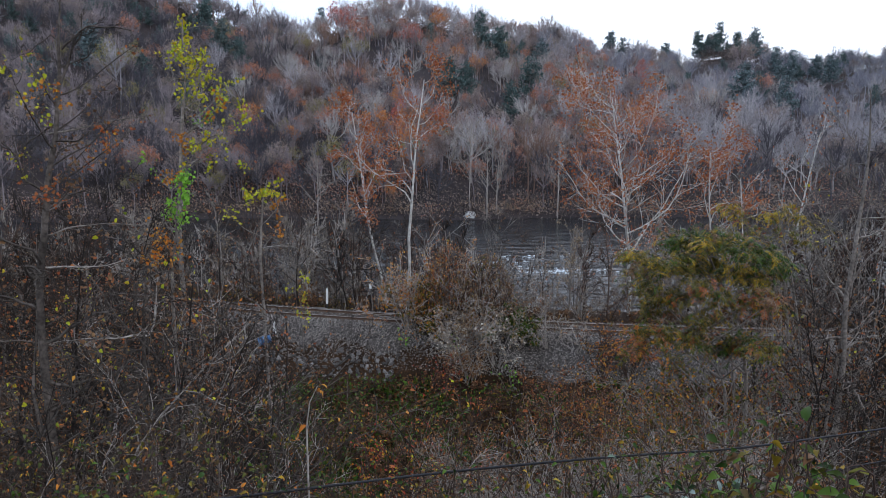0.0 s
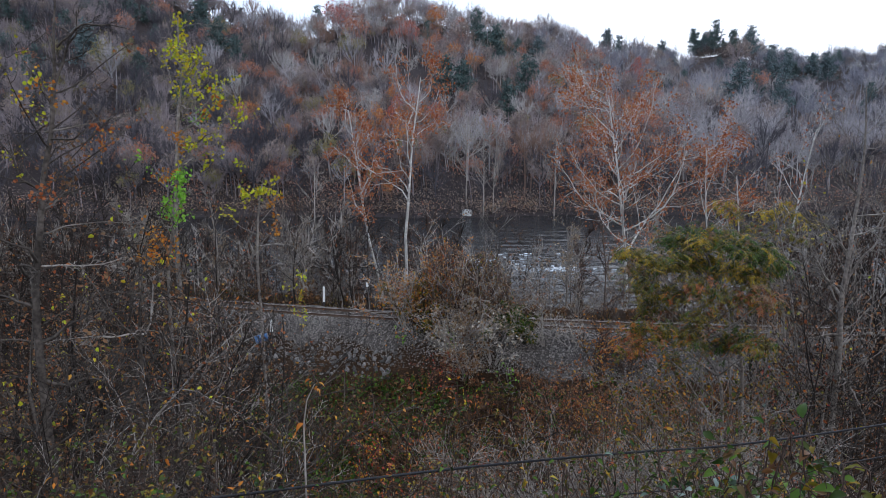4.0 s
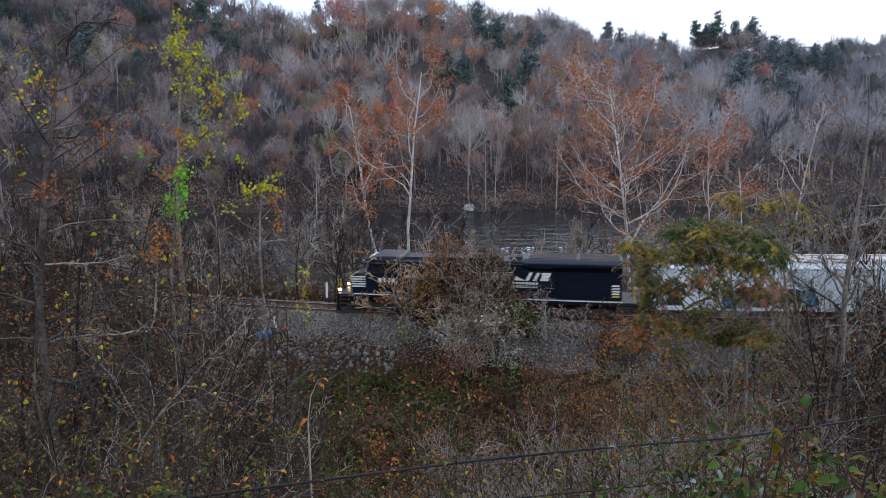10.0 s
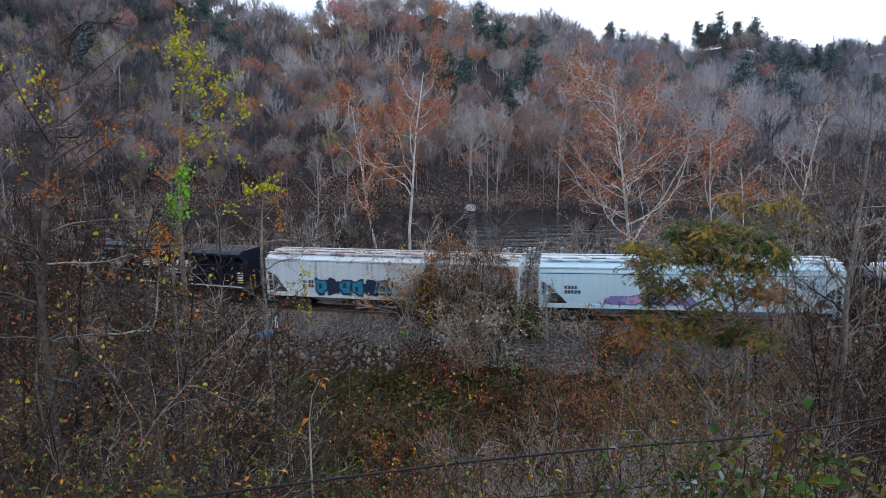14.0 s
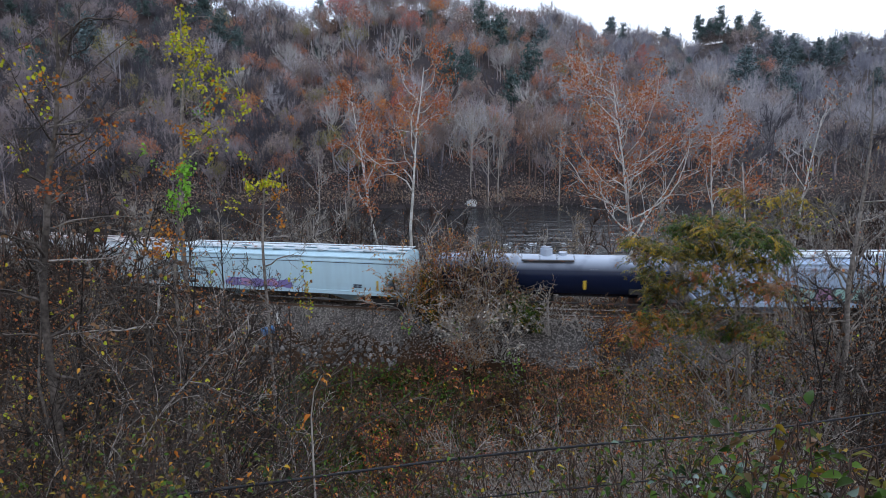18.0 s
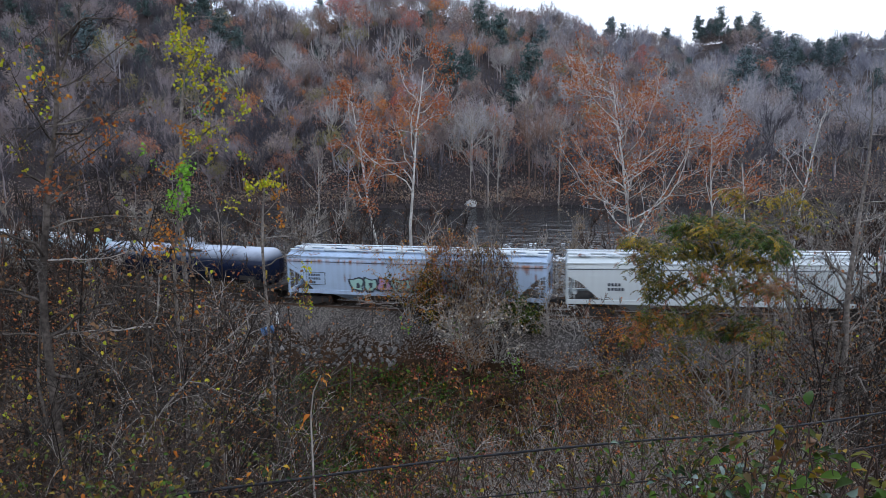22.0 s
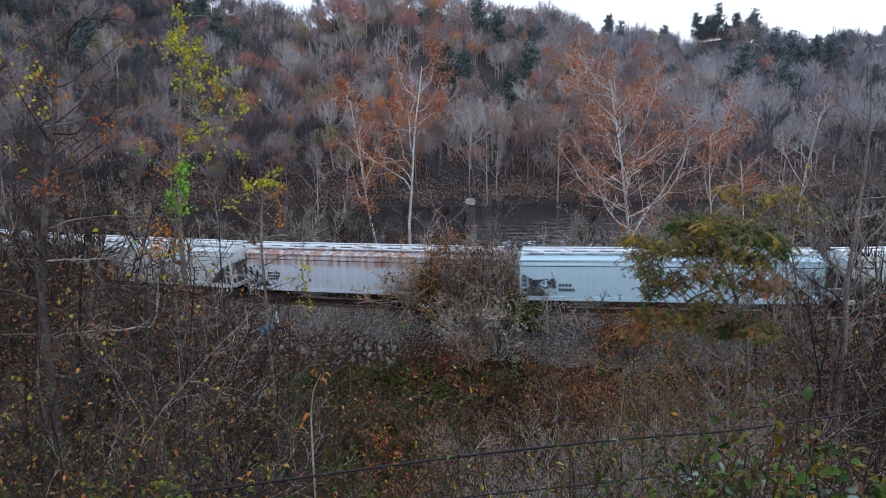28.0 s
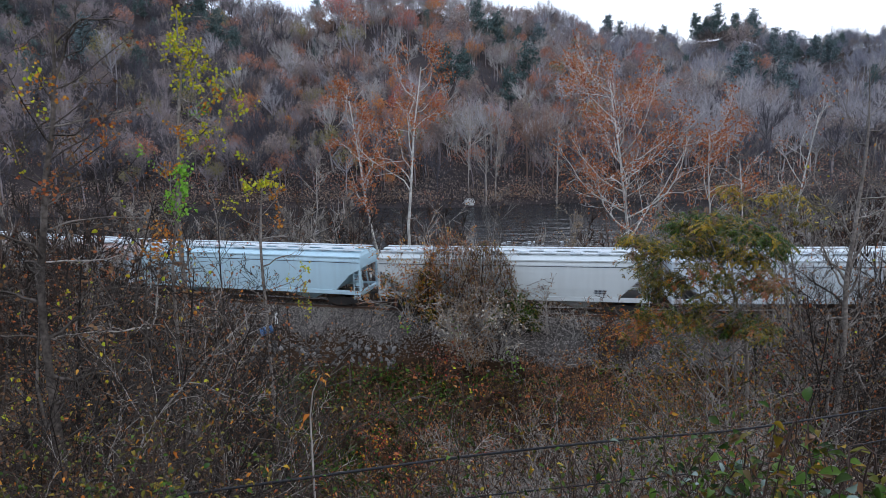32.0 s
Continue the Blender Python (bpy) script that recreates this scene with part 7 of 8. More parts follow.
vine_dome(703, footing(*polar(-1.4, 45.4)), 0.8, 4.2, 90, [(L_ORANGE, 420, 0.14), (L_OLIVE, 800, 0.14), (L_BROWN, 500, 0.14)], "stump wrapped in orange and olive vines")
for seed, az, d, tall, count in ((711, 2.2, 42.6, 4.6, 130), (712, 4.4, 42.2, 4.0, 140), (713, 0.6, 43.0, 4.6, 90)):
    shrub(seed, footing(*polar(az, d)), tall, 7, M_TWIG, [(L_PALE, count, 0.17), (L_TAN, 120, 0.15)], "bare_shrub", "pale-stemmed shrub with curled whitish leaves", group="thicket beside the railway", subs=6, twigs=4, arch=0.4, r0=0.04, floor=0.013)
shrub(714, footing(*polar(6.6, 43.6)), 3.0, 9, M_BARK_DARK, [(L_GREEN, 1300, 0.14), (L_OLIVE, 500, 0.14)], "leafy_bush", "green-leaved vine mound beside the railway", group="thicket beside the railway", arch=0.9, light=True)
# leafy and bare brush below the ailanthus and over the slope
for seed, az, d, tall, sets in ((721, 20.2, 22.5, 6.8, [(L_OLIVE, 900, 0.11), (L_ORANGE, 260, 0.11), (L_BROWN, 500, 0.11)]), (722, 22.4, 21.5, 6.2, [(L_DUSK, 1100, 0.11), (L_GREEN, 300, 0.11), (L_ORANGE, 160, 0.11)]),
                                (723, 24.4, 22.5, 6.6, [(L_BROWN, 700, 0.11), (L_ORANGE, 360, 0.11), (L_OLIVE, 400, 0.11)]), (724, 18.4, 27.0, 6.2, [(L_ORANGE, 700, 0.11), (L_BROWN, 600, 0.11)]),
                                (725, 16.2, 30.0, 5.0, [(L_ORANGE, 600, 0.12), (L_RUST, 600, 0.12)]), (726, 26.0, 24.0, 5.2, [(L_RED, 260, 0.10), (L_RUST, 300, 0.10)]), (727, 28.8, 24.0, 5.0, [(L_RED, 240, 0.10), (L_BROWN, 200, 0.10)])):
    shrub(seed, footing(*polar(az, d)), tall, 10, M_BARK, sets, "autumn_shrub", "tall shrub hung with olive, brown and orange leaves", arch=0.35, subs=7, twigs=4, light=True)
for seed, az, d, tall in ((731, 19.5, 14.5, 3.8), (732, 23.5, 15.5, 4.2), (733, 28.5, 16.0, 4.2), (735, 25.5, 13.0, 3.2), (737, 12.0, 15.5, 3.6), (738, 5.5, 14.5, 3.2)):
    shrub(seed, footing(*polar(az, d)), tall, 12, M_TWIG, [(L_RUST, 30, 0.07)], "tall_bare_shrub", "tall bare shrub of many pale branching stems", arch=0.7, subs=9, twigs=7, r0=0.02, floor=0.0038)

for seed, az, d, tall in ((121, 5.6, 40.0, 2.6), (122, -3.5, 44.6, 1.6), (123, 0.9, 44.0, 1.6)):
    shrub(seed, footing(*polar(az, d)), tall, 3, M_BARK, [(L_BRIGHT, 45, 0.16)], "green_sprig", "small sapling with bright green leaves", light=True, arch=0.3, subs=4, twigs=2)


# -- ailanthus: long drooping fronds of many leaflets --
def frond_tree(seed, stem, r0, masses, frond_long, label):
    """masses: where the fronds hang, by compass angle and angle of sight, with spread, count and kind."""
    rng = np.random.default_rng(seed)
    d0 = stem[0][2]
    foot = np.array(footing(*polar(stem[0][0], d0)))
    trunk = eased([foot] + [sight(*p) for p in stem], 18, rng, 0.05) - foot
    wood, bunches = Bunch(), {}
    wood.tube(trunk, np.linspace(r0, 0.02, 18), 6)
    for az, el, spread_r, count, mat in masses:
        goal = sight(az, el, d0 + rng.normal(0, 0.7)) - foot
        away = np.hypot(*(trunk[:, :2] - goal[:2]).T)
        i = int(np.argmin(np.abs(trunk[:, 2] - np.maximum(goal[2] - 0.9 * away, 0.4))))
        bough = eased([trunk[i], trunk[i] * 0.45 + goal * 0.55 - [0, 0, 0.05 * away[i]], goal], 9, rng, 0.05)
        wood.tube(bough, np.linspace(0.035, 0.010, 9), 5)
        for _ in range(count):
            kind = mat if rng.uniform() < 0.45 else masses[rng.integers(len(masses))][4]
            b = bunches.setdefault(kind.name, (Bunch(), kind))[0]
            a = rng.uniform(0, 6.283)
            at0 = goal + rng.normal(0, spread_r * 0.55, 3) * [1, 1, 0.7]
            rib, rr = limb(rng, at0, (math.cos(a), math.sin(a), 0.3), frond_long * rng.uniform(0.5, 1.15), 0.006, 0.003, 6, 0.08, -0.24)
            wood.tube(rib, rr, 3)
            n = 14
            f = np.linspace(0.12, 1, n) * (len(rib) - 1)
            i = np.minimum(f.astype(int), len(rib) - 2)
            base = rib[i] + (rib[i + 1] - rib[i]) * (f - i)[:, None]
            d = rib[i + 1] - rib[i]
            d /= np.linalg.norm(d, axis=1, keepdims=True)
            out = np.cross(d, [0, 0, 1.0])
            out /= np.linalg.norm(out, axis=1, keepdims=True) + 1e-9
            out *= np.where(np.arange(n) % 2, 1, -1)[:, None]
            way = out * 0.9 + d * 0.4 + np.array([0, 0, -0.4]) + rng.normal(0, 0.2, (n, 3))
            ln = frond_long * 0.24 * rng.uniform(0.6, 1.1, n)[:, None]
            half = d * ln * 0.25
            mid = base + way * ln * 0.4
            b.add(np.stack([base, mid + half, base + way * ln, mid - half], 1).reshape(-1, 3), np.arange(n * 4).reshape(-1, 4))
    return plant("ailanthus_tree", label, "tree", wood, M_BARK, [("fronds", b, m) for b, m in bunches.values()], foot)


frond_tree(111, [(25.0, -19.2, 24), (24.0, -15.0, 24), (22.1, -11.1, 24), (21.2, -9.0, 24)], 0.075,
           [(19.1, -8.9, 0.5, 138, L_GREEN), (20.8, -8.5, 0.5, 161, L_GREEN), (22.4, -8.7, 0.5, 161, L_DUSK), (24.1, -9.1, 0.5, 138, L_GREEN), (25.5, -9.7, 0.45, 138, L_GREEN), (26.6, -10.4, 0.35, 92, L_GREEN), (21.0, -9.0, 0.25, 50, L_GOLD), (15.4, -10.2, 0.25, 55, L_GOLD), (16.5, -10.3, 0.4, 92, L_OLIVE), (16.2, -11.4, 0.4, 82, L_BROWN), (17.0, -12.7, 0.45, 101, L_DUSK), (18.3, -10.8, 0.5, 138, L_OLIVE), (20.1, -10.6, 0.5, 161, L_DUSK), (21.8, -10.5, 0.5, 161, L_OLIVE), (23.4, -10.9, 0.5, 138, L_GOLD), (25.0, -11.4, 0.5, 138, L_OLIVE)],
           0.42, "ailanthus tree with drooping green and gold fronds")
frond_tree(113, [(23.4, -19.8, 23), (21.6, -17.3, 23), (19.7, -14.4, 23)], 0.06,
           [(17.5, -14.1, 0.5, 101, L_DUSK), (19.2, -13.3, 0.5, 114, L_DUSK), (20.9, -12.3, 0.5, 82, L_OLIVE), (22.8, -12.9, 0.5, 69, L_OLIVE), (24.7, -13.2, 0.5, 92, L_RUST), (26.3, -13.1, 0.4, 82, L_BROWN), (18.5, -16.2, 0.55, 101, L_OLIVE), (20.7, -16.3, 0.55, 101, L_DUSK), (22.8, -16.8, 0.5, 114, L_GREEN), (24.4, -16.2, 0.5, 101, L_GREEN), (25.9, -16.5, 0.45, 82, L_OLIVE), (16.7, -16.3, 0.5, 101, L_ORANGE), (15.8, -17.7, 0.5, 82, L_RUST), (19.4, -18.4, 0.5, 69, L_DUSK), (21.9, -14.7, 0.5, 69, L_OLIVE)],
           0.42, "ailanthus tree with low olive and rust fronds")
frond_tree(112, [(27.6, -15.5, 31), (26.9, -10.5, 31), (25.9, -6.7, 31)], 0.07,
           [(22.7, -6.1, 0.4, 34, L_GOLD), (23.6, -6.8, 0.5, 36, L_OLIVE), (25.7, -6.6, 0.4, 40, L_GOLD), (27.0, -6.3, 0.5, 40, L_GOLD), (27.8, -6.7, 0.4, 30, L_OLIVE), (26.8, -7.9, 0.5, 34, L_DUSK), (28.3, -8.5, 0.5, 34, L_OLIVE), (24.6, -7.8, 0.5, 34, L_DUSK), (25.3, -9.5, 0.5, 34, L_GREEN), (29.0, -7.4, 0.4, 18, L_GOLD)],
           0.45, "ailanthus tree with gold and olive fronds")

# -- beside the line --
def marker_post(at, tall, label):
    base = tagged(new("marker_post"), label, "post")
    base.matrix_basis = pose(*at, 0, 2, 8)
    part("post", boxed(-0.07, 0.07, -0.07, 0.07, -0.3, tall, bevel=0.012), P_UNDER, base)
    bm = slab([(-0.09, tall * 0.42), (-0.09, tall - 0.12), (0, tall + 0.02), (0.09, tall - 0.12), (0.09, tall * 0.42)], -0.085, 0.085)
    part("white_cap", bm, P_WHITE, base, "weathered white painted top")
    return base


marker_post(footing(-12.17, 46.85, 0), 1.45, "short white-painted post standing in the gravel")
marker_post(footing(-9.75, 54.6, 0), 2.3, "white-topped post beyond the rails")
sign = tagged(new("signpost"), "thin metal signpost with a small white plate", "sign")
sign.matrix_basis = pose(*footing(-5.75, 52.9, 0), 0, -4, 0)
part("pole", rodded((0, 0, -0.3), (0, 0, 2.65), 0.035, 8), M_BARK, sign)
part("plate", boxed(-0.09, 0.09, -0.05, -0.035, 2.3, 2.7, bevel=0.01), P_WHITE, sign)
drum = tagged(new("plastic_drum"), "blue plastic drum lying in the brush", "drum")
drum.matrix_basis = pose(*footing(-12.9, 46.8, -0.25), 0, 80, 20)
bm = rodded((0, 0, -0.44), (0, 0, 0.44), 0.29, 20)
for z in (-0.15, 0.15):
    rod(bm, (0, 0, z - 0.02), (0, 0, z + 0.02), 0.305, 20)
part("barrel", bm, material("faded_blue_plastic", (0.06, 0.15, 0.32), 0.5, (0.10, 0.20, 0.38), 3), drum)
slabob = tagged(new("concrete_slab"), "low concrete slab beyond the rails", "slab")
slabob.matrix_basis = pose(*footing(-10.9, 54.3, 0), 0, 0, -15)
part("block", boxed(-1.0, 1.0, -0.35, 0.35, -0.2, 0.35, bevel=0.03), M_STONE, slabob)
boulder = tagged(new("boulder"), "large pale grey boulder on the far shore", "rock")
boulder.matrix_basis = pose(*footing(5.2, 139.6, 0.2))


def stone_bm(seed, size, flat=0.75, cuts=1):
    r = np.random.default_rng(seed)
    bm = bmesh.new()
    bmesh.ops.create_icosphere(bm, subdivisions=cuts, radius=1)
    for v in bm.verts:
        k = 0.8 + 0.35 * noise.noise(v.co * 1.3 + Vector((seed, 0, 0))) + r.uniform(-0.12, 0.12)
        v.co = Vector((v.co.x * size[0] * k, v.co.y * size[1] * k, v.co.z * size[2] * k * flat))
    return bm


part("stone", stone_bm(5, (1.8, 1.5, 2.1), cuts=2), material("pale_boulder", (0.66, 0.67, 0.66), 0.85, (0.5, 0.5, 0.5), 0.8, (0.22, 0.22, 0.21), 0.4, fine_scale=5), boulder)
rock_meshes = []
for k in range(6):
    bm = stone_bm(20 + k, (0.33, 0.26, 0.28))
    me = bpy.data.meshes.new("rock")
    bm.to_mesh(me)
    bm.free()
    me.materials.append(M_STONE)
    rock_meshes.append(me)
rng = np.random.default_rng(606)
for k in range(290):
    s = rng.uniform(-12.5, -2.0) if k < 265 else rng.uniform(-15, 10)
    x, y, _ = on_track(s, rng.uniform(4.1, 6.8))
    size = rng.uniform(0.3, 1.0) ** 1.2
    rock = tagged(new("rock", rock_meshes[rng.integers(6)]), "grey riprap rock on the railway bank", "rock", "riprap rocks")
    rock.matrix_basis = pose(x, y, float(ground_z(x, y)) + 0.02 * size, *rng.uniform(0, 360, 3)) @ Matrix.Diagonal((size, size, size, 1))


# -- loose gravel, fallen leaves --
def pebbles(count, spots, size, rng):
    v0 = np.array([(1, 0, 0), (-1, 0, 0), (0, 1, 0), (0, -1, 0), (0, 0, 0.8), (0, 0, -0.8)], float)
    f0 = np.array([(0, 2, 4), (2, 1, 4), (1, 3, 4), (3, 0, 4), (2, 0, 5), (1, 2, 5), (3, 1, 5), (0, 3, 5)])
    n = len(spots)
    v = v0[None] * rng.uniform(0.5, 1.3, (n, 6, 1)) * (size * rng.uniform(0.5, 1.4, n))[:, None, None]
    rot = np.linalg.qr(rng.normal(size=(n, 3, 3)))[0]
    v = np.einsum("nij,nkj->nki", rot, v) + spots[:, None]
    return v.reshape(-1, 3), (f0[None] + np.arange(n)[:, None, None] * 6).reshape(-1, 3)


n = 60000
ss, off = rng.uniform(-26, 36, n), rng.uniform(-2.6, 5.0, n)
off = np.where(rng.uniform(size=n) < 0.75, rng.uniform(0.85, 5.4, n), off)
lx, ly, _ = on_track(ss, off)
keep = rng.uniform(size=n) < 1 - 0.75 * smooth01((off - 3.4) / 1.6) * (lx < 2)
lx, ly = lx[keep], ly[keep]
v, t = pebbles(len(lx), np.column_stack([lx, ly, ground_z(lx, ly) + 0.012]), 0.052, rng)
tagged(new("ballast_stones", mesh_of("ballast_stones", v, tris=t, mats=[material("ballast_stone", (0.18, 0.158, 0.145), 0.9, (0.31, 0.285, 0.265), 0.5, (0.10, 0.086, 0.078), 0, island=0.9)], smooth=False)), "grey crushed-stone ballast", "gravel", kind="stuff")

weeds = Bunch()
for x, y in ring_spots(rng, 380, -35, 35, 16, 42, lambda x, y: side_of_track(x, y) > 7.4) + [on_track(s, rng.uniform(2.6, 7))[:2] for s in rng.uniform(-44, -15, 150)]:
    weeds.flecks(rng.normal(0, 1, (60, 3)) * [0.7, 0.7, 0.32] + [x, y, float(ground_z(x, y)) + 0.35], 0.26, rng)
tagged(new("low_weeds", weeds.mesh("low_weeds", L_LITTER)), "brown matted weeds on the ground", "weeds", kind="stuff")
weeds = Bunch()
for x, y in ring_spots(rng, 90, -15, 0, 24, 42, lambda x, y: side_of_track(x, y) > 7.4) + ring_spots(rng, 100, -20, 22, 20, 41, lambda x, y: side_of_track(x, y) > 6.8):
    weeds.flecks(rng.normal(0, 1, (60, 3)) * [0.6, 0.6, 0.3] + [x, y, float(ground_z(x, y)) + 0.4], 0.2, rng)
tagged(new("low_weeds", weeds.mesh("low_weeds", L_GREEN)), "dark green weeds on the ground", "weeds", kind="stuff")

litter = Bunch()
n = 20000
az, r = rng.uniform(-36, 36, n), np.sqrt(rng.uniform(11 ** 2, 46 ** 2, n))
lx, ly = r * np.sin(np.radians(az)), r * np.cos(np.radians(az))
keep = side_of_track(lx, ly) > 4.2
lx, ly = lx[keep], ly[keep]
litter.leaves(np.column_stack([lx, ly, ground_z(lx, ly) + 0.04]), 0.12, rng, droop=0.0, narrow=0.7)
tagged(new("fallen_leaves", litter.mesh("fallen_leaves", L_LITTER)), "brown fallen leaves on the slope", "leaf litter", kind="stuff")


# -- the near slope: canes, briers, a cable --
def canes(name, label, mat, count, az0, az1, d0, d1, long, seed, twigs=5, r0=0.006, rise=0.8, spots=None):
    """Arching canes in a tangle."""
    rng = np.random.default_rng(seed)
    b = Bunch()
    for x, y in spots or ring_spots(rng, count, az0, az1, d0, d1, clear_of_track):
        a = rng.uniform(0, 6.283)
        z = float(ground_z(x, y))
        p, r = limb(rng, (x, y, z - 0.05), (math.cos(a) * 0.7, math.sin(a) * 0.7, rise), long * rng.uniform(0.5, 1.3), r0 * rng.uniform(0.7, 1.4), 0.002, 7, 0.2, -0.04)
        b.tube(p, r, 3)
        n = twigs
        i = rng.integers(2, len(p) - 1, n)
        start = p[i]
        for s in start:
            q, rr = limb(rng, s, rng.normal(size=3) + [0, 0, 0.4], long * rng.uniform(0.1, 0.3), r0 * 0.5, 0.0015, 2, 0.25, 0.0)
            b.tube(q, rr, 3)
    return tagged(new(name, b.mesh(name, mat)), label, "brambles", kind="stuff")


canes("bramble_tangle", "pale dry canes tangled over the slope", M_TWIG, 70, -8, 30, 8.0, 17, 2.4, 301, r0=0.005)
canes("bramble_tangle", "pale arching canes over the slope", M_TWIG, 110, -3, 35, 10, 24, 3.0, 308, 9, 0.008)
canes("bramble_tangle", "reddish canes tangled over the slope", M_TWIG_RED, 230, -36, 36, 6, 18, 2.4, 302)
canes("bramble_tangle", "dark dead stems over the slope", M_BARK_DARK, 300, -36, 36, 5.5, 22, 2.8, 303, r0=0.009)
canes("bramble_tangle", "pale dry weeds in the cutting", M_TWIG, 260, -30, 34, 18, 41, 1.9, 304, 7, r0=0.012, rise=1.2)


rng = np.random.default_rng(306)
canes("bank_brush", "bare brushwood on the river bank", M_TWIG_RED, 0, 0, 0, 0, 0, 4.2, 305, 7, 0.016, 2.2, [on_track(s, -rng.uniform(4.5, 19))[:2] for s in rng.uniform(-42, 42, 400)])
canes("bank_brush", "pale dry weeds on the river bank", M_BARK, 0, 0, 0, 0, 0, 4.6, 306, 7, 0.017, 2.4, [on_track(s, -rng.uniform(5, 20))[:2] for s in rng.uniform(-42, 42, 300)])


def big_leaves(bunch, at, size, rng, droop=0.25):
    """Broad pointed leaves with a midrib fold and a curled tip."""
    at = np.asarray(at, float)
    n = len(at)
    size = size * rng.uniform(0.6, 1.25, n)[:, None]
    d = rng.normal(size=(n, 3))
    d[:, 2] = d[:, 2] * 0.5 - droop
    d /= np.linalg.norm(d, axis=1, keepdims=True)
    w = np.cross(d, rng.normal(0, 0.5, (n, 3)) + [0, 0, 1.0])
    w /= np.linalg.norm(w, axis=1, keepdims=True) + 1e-9
    up = np.cross(w, d)
    cols = []
    for f, wide, sag in ((0, 0.04, 0), (0.16, 0.20, 0.04), (0.40, 0.26, 0.05), (0.66, 0.19, -0.02), (0.88, 0.08, -0.12), (1.0, 0.01, -0.2)):
        mid = at + d * size * f + up * size * sag
        for k in (-1, 0, 1):
            cols.append(mid + w * size * wide * k + up * size * wide * 0.55 * abs(k))
    v = np.stack(cols, 1).reshape(-1, 3)
    base = np.arange(n)[:, None] * 18
    q = np.concatenate([base + [[3 * r + c, 3 * r + c + 1, 3 * r + c + 4, 3 * r + c + 3]] for r in range(5) for c in range(2)], 0)
    bunch.add(v, q)


def brier(seed, az0, az1, d0, d1, el_low, el_top, canes_n, leaf_sets, label):
    """A scrambling vine over a stretch of the slope: long arching canes with broad leaves."""
    rng = np.random.default_rng(seed)
    foot = np.array(footing(*polar((az0 + az1) / 2, (d0 + d1) / 2), 0))
    wood, tips = Bunch(), []
    for _ in range(canes_n):
        a, d = rng.uniform(az0, az1), rng.uniform(d0, d1)
        a2, d2 = np.clip(a + rng.normal(0, 0.3) * (az1 - az0), az0, az1), np.clip(d + rng.normal(0, 0.5), d0, d1)
        start, top = np.array(footing(*polar(a + rng.normal(0, 7), d + rng.uniform(0, 0.6)), 0.05)), sight((a + a2) / 2, rng.uniform((el_low + el_top) / 2, el_top), (d + d2) / 2)
        end = sight(a2, rng.uniform(el_low, (el_low + el_top) / 2), d2)
        p = eased([start, start * 0.4 + top * 0.6, top, top * 0.5 + end * 0.5 + [0, 0, 0.05], end], 14, rng, 0.06) - foot
        wood.tube(p, np.linspace(0.0045, 0.0018, 14), 4)
        tips.append(p[3:])
        grow(rng, wood, p, np.linspace(0.004, 0.0018, 14), [(6, 0.22, 55, 0.25, 4, 0.34, -0.02)], tips, floor=0.0014)
    foliage = []
    for mat, count, size in leaf_sets:
        b = Bunch()
        places = along(rng, tips, count * 2, 0.02, 0.0)
        away = np.hypot(places[:, 0] + foot[0], places[:, 1] + foot[1])
        under = places[:, 2] + foot[2] < EYE_Z + away * math.tan(radians(el_top + 1.0))
        big_leaves(b, places[(away > 1.9) & under][:count], size, rng)
        foliage.append(("foliage", b, mat))
    return plant("brier_vine", label, "vine", wood, M_TWIG_RED, foliage, foot, 0, "briers on the near slope", "vine_wood")


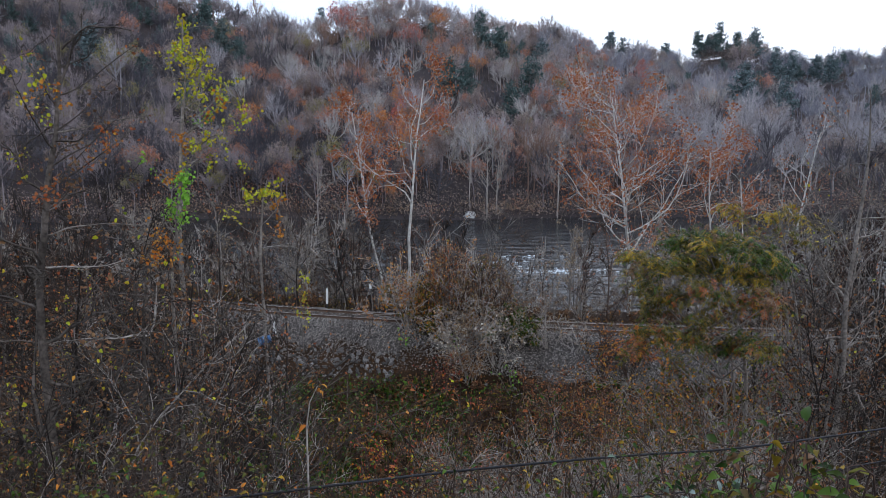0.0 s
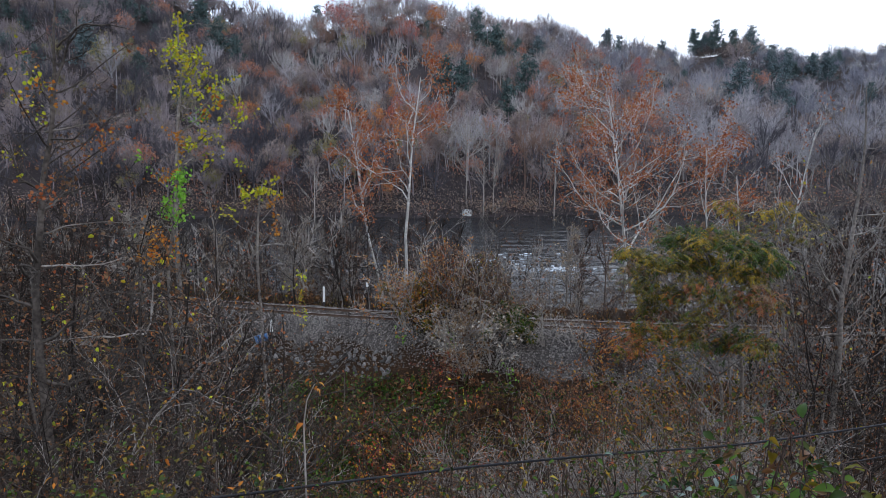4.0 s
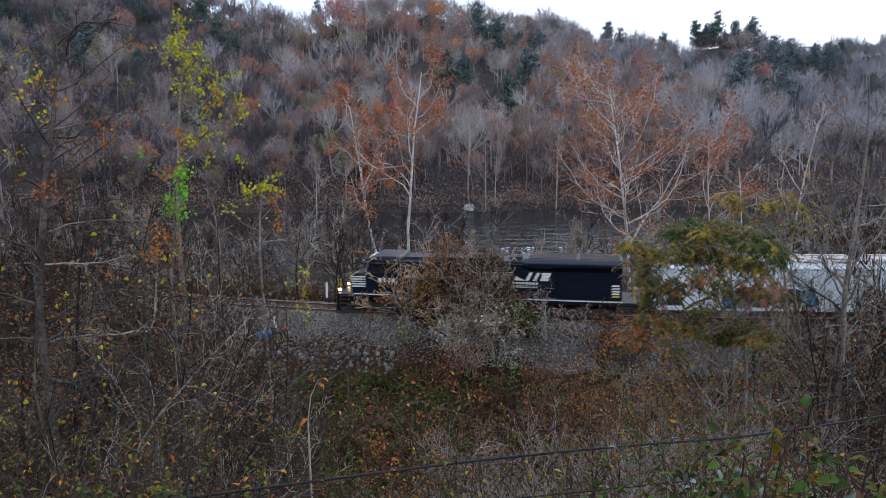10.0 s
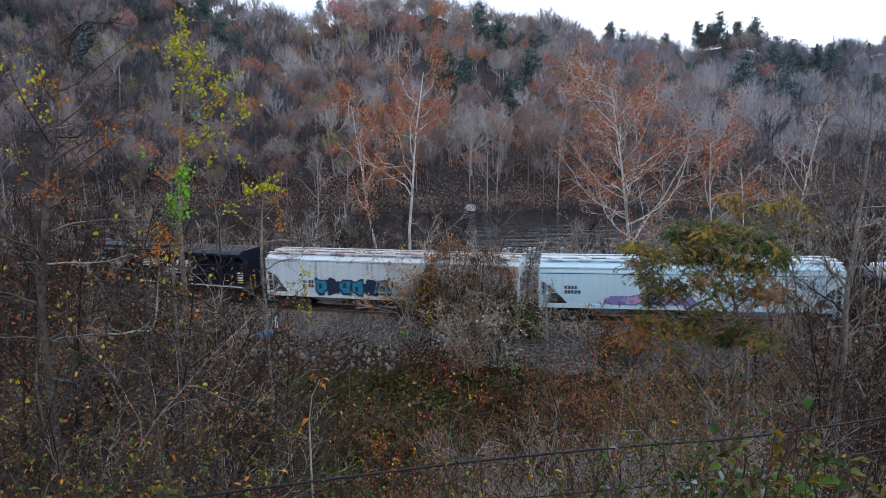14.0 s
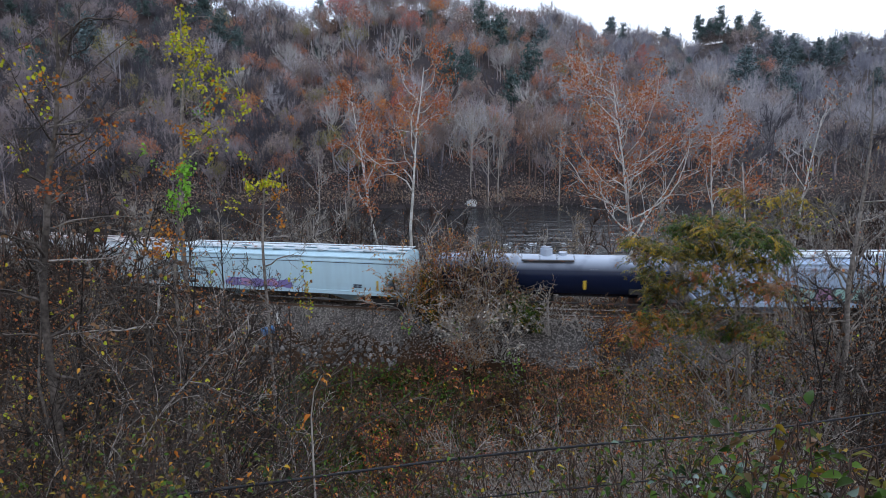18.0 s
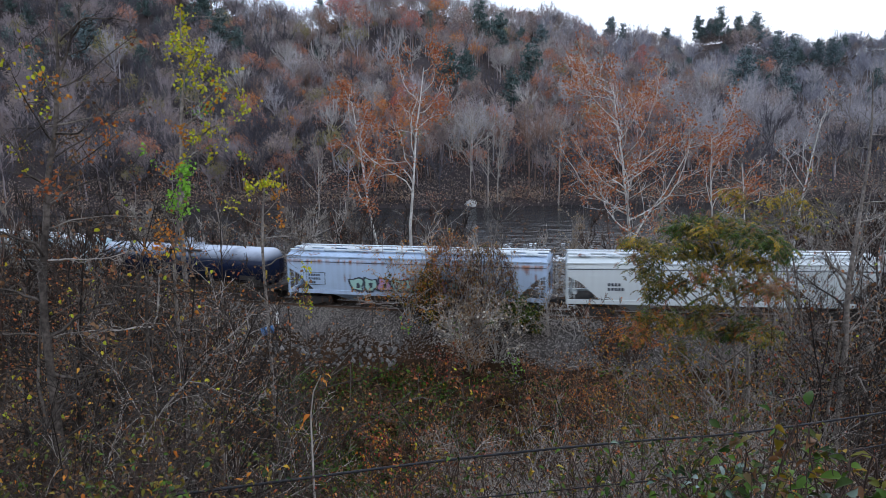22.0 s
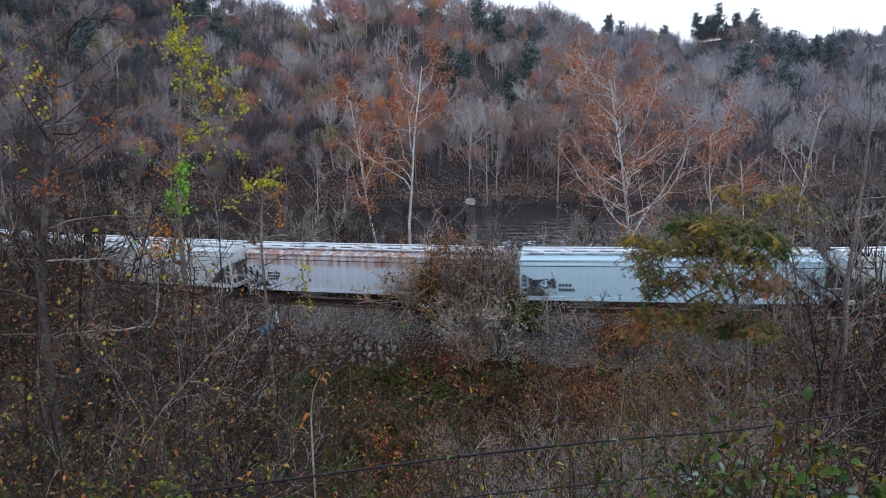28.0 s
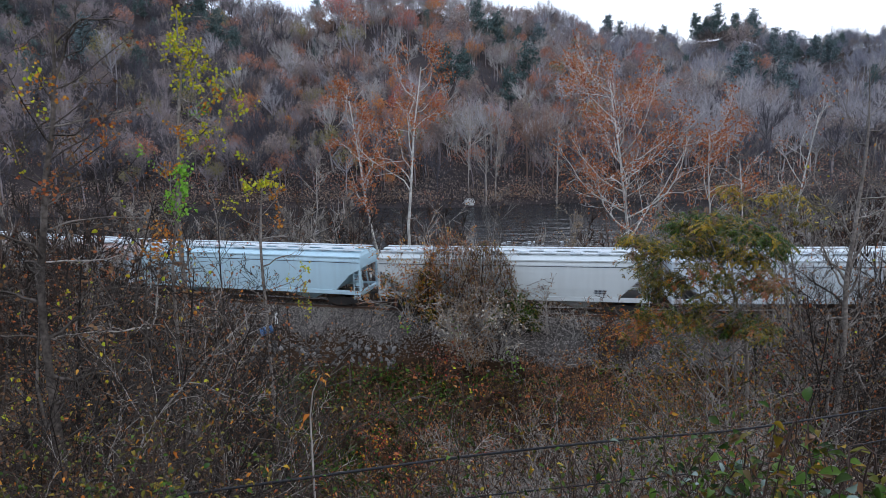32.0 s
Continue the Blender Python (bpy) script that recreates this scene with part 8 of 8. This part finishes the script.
for seed, az0, az1, d0, d1, low, top, n, sets, lb in (
        (311, 27.5, 35, 2.2, 2.8, -29, -22, 10, [(L_GREEN, 60, 0.062), (L_OLIVE, 50, 0.062), (L_BRONZE, 34, 0.06), (L_GLINT, 8, 0.06)], "brier vine with broad green and bronze leaves"),
        (312, 24, 35, 2.6, 3.6, -31, -24, 18, [(L_GREEN, 200, 0.056), (L_OLIVE, 120, 0.056), (L_GLINT, 34, 0.06), (L_BRONZE, 60, 0.052)], "brier vine with glossy green leaves"),
        (313, 14, 26, 3.0, 4.0, -31, -25.5, 16, [(L_GREEN, 170, 0.052), (L_GLINT, 26, 0.06), (L_OLIVE, 70, 0.05), (L_BRONZE, 30, 0.048)], "brier vine with green leaves, a few painted with sky glint"),
        (314, 10, 34, 4.2, 5.6, -30, -23, 22, [(L_GREEN, 240, 0.05), (L_OLIVE, 200, 0.048), (L_RUST, 60, 0.042), (L_ORANGE, 30, 0.045)], "brier vine with small mixed leaves"),
        (315, 0, 14, 4.0, 5.2, -31, -26, 16, [(L_GREEN, 110, 0.052), (L_GOLD, 36, 0.052), (L_OLIVE, 80, 0.045), (L_BRONZE, 30, 0.045)], "brier vine with green and yellow leaves"),
        (316, -16, 2, 4.4, 5.6, -31.5, -28, 12, [(L_GREEN, 40, 0.05), (L_OLIVE, 60, 0.042), (L_RUST, 24, 0.04)], "low vine with sparse green leaves"),
        (317, -36, -24, 4.2, 5.6, -31, -23, 18, [(L_ORANGE, 20, 0.06), (L_GOLD, 14, 0.06), (L_DUSK, 110, 0.055), (L_GREEN, 120, 0.055), (L_BRONZE, 70, 0.055)], "scrambling vine with orange and olive leaves"),
        (318, -28, -16, 4.6, 6.0, -31, -26, 14, [(L_ORANGE, 26, 0.06), (L_GOLD, 16, 0.06), (L_GREEN, 70, 0.062), (L_DUSK, 110, 0.05), (L_BRONZE, 40, 0.05)], "scrambling vine with a few bright leaves"),
        (319, -36, -20, 6.5, 9.0, -28, -20, 20, [(L_ORANGE, 16, 0.07), (L_GOLD, 10, 0.07), (L_DUSK, 150, 0.065), (L_BRONZE, 160, 0.06)], "scrambling vine with orange and brown leaves")):
    brier(seed, az0, az1, d0, d1, low, top, n, sets, lb)
rng = np.random.default_rng(330)
for k in range(12):
    az = -34 + 5.6 * k + rng.normal(0, 1)
    warm = k < 5
    brier(340 + k, az - 3.5, az + 3.5, 7.0, 11.0, -27, -20, 9, [(L_GREEN, 40, 0.06), (L_DUSK, 70, 0.06), (L_ORANGE if warm else L_RUST, 26, 0.06), (L_BRONZE, 40, 0.055)], "low vine with small mixed leaves")

# a black utility cable slung along the slope
M_CABLE = material("black_cable", (0.02, 0.02, 0.024), 0.4, (0.04, 0.04, 0.045), 8, bump=0.1)
cable = Bunch()
run_pts = [(-9, 3.6, float(ground_z(-9, 3.6)) - 0.1), (-6.5, 4.1, 10.5), (-2.16, 5.2, 10.36), (0.04, 5.9, 10.25), (1.84, 6.5, 10.08), (3.1, 6.9, 9.93), (5.11, 7.5, 9.86), (8.5, 8.6, 9.8), (12, 9.8, float(ground_z(12, 9.8)) - 0.1)]
run_pts = np.array(run_pts)
f = np.linspace(0, len(run_pts) - 1, 60)
smooth_pts = np.stack([np.interp(f, np.arange(len(run_pts)), run_pts[:, i]) for i in range(3)], 1)
for _ in range(6):
    smooth_pts[1:-1] = (smooth_pts[:-2] + smooth_pts[1:-1] * 2 + smooth_pts[2:]) / 4
cable.tube(smooth_pts, np.full(60, 0.0125), 8)
tagged(new("utility_cable", cable.mesh("utility_cable", M_CABLE)), "black utility cable slung through the brush", "cable")
cable = Bunch()
cable.tube(smooth_pts[4:-4] + np.array([0.1, -0.25, -0.26]) + np.sin(np.linspace(0, 9, 52))[:, None] * [0, 0.02, 0.03], np.full(52, 0.008), 6)
tagged(new("utility_cable", cable.mesh("utility_cable", M_CABLE)), "thinner black cable hanging below another", "cable")

# a dead stalk with the last leaves of the year
stalk, last = Bunch(), Bunch()
z0 = float(ground_z(-1.33, 6.0))
path = np.array([(0, 0, -0.05), (0.01, 0, 10.06 - z0), (0.02, 0, 10.66 - z0), (0.06, 0, 10.9 - z0), (0.14, 0, 11.06 - z0)])
stalk.tube(path, [0.012, 0.010, 0.008, 0.006, 0.004], 5)
rng = np.random.default_rng(340)
big_leaves(last, np.array([[0.14, 0, 11.06 - z0]] * 7) + rng.normal(0, 0.03, (7, 3)), 0.065, rng)
big_leaves(last, np.array([[0.02, -0.01, 10.68 - z0]]), 0.09, rng, 0.9)
base = tagged(new("dead_stalk"), "pale dead stalk with a few orange leaves", "stalk")
base.matrix_basis = pose(-1.33, 6.0, z0)
part("stem", stalk.mesh("stem", M_TWIG), None, base)
part("foliage", last.mesh("leaves", L_ORANGE), None, base)

# white water over the shallows
rng = np.random.default_rng(350)
M_FOAM = material("white_water", (0.62, 0.66, 0.70), 0.6, (0.75, 0.78, 0.80), 2, (0.45, 0.5, 0.55), 0.4)
fv, fq = [], []
for cx, cy, sx, sy, n in ((5.2, 92, 1.6, 0.8, 60), (14.5, 86, 2.6, 1.0, 80), (10, 94, 5, 3, 30), (-12, 92, 3, 2, 10)):
    for _ in range(n):
        x, y, a = cx + rng.normal(0, sx), cy + rng.normal(0, sy), rng.normal(0.2, 0.3)
        lx, ly, h = rng.uniform(0.12, 0.5), rng.uniform(0.04, 0.13), rng.uniform(0.03, 0.10)
        ring = [(math.cos(k) * lx, math.sin(k) * ly) for k in np.linspace(0, 2 * math.pi, 8, endpoint=False)]
        i = len(fv)
        for u, v in ring:
            fv.append((x + u * math.cos(a) - v * math.sin(a), y + u * math.sin(a) + v * math.cos(a), WATER_Z - 0.03))
        for u, v in ring:
            fv.append((x + (u * math.cos(a) - v * math.sin(a)) * 0.5, y + (u * math.sin(a) + v * math.cos(a)) * 0.5, WATER_Z + h))
        for k in range(8):
            fq.append((i + k, i + (k + 1) % 8, i + 8 + (k + 1) % 8, i + 8 + k))
        fq.append((i + 8, i + 9, i + 10, i + 11))
        fq.append((i + 8, i + 11, i + 12, i + 15))
        fq.append((i + 15, i + 12, i + 13, i + 14))
tagged(new("rapids_foam", mesh_of("rapids_foam", fv, fq, mats=[M_FOAM])), "white water over the river's shallows", "rapids", kind="stuff")


motions()
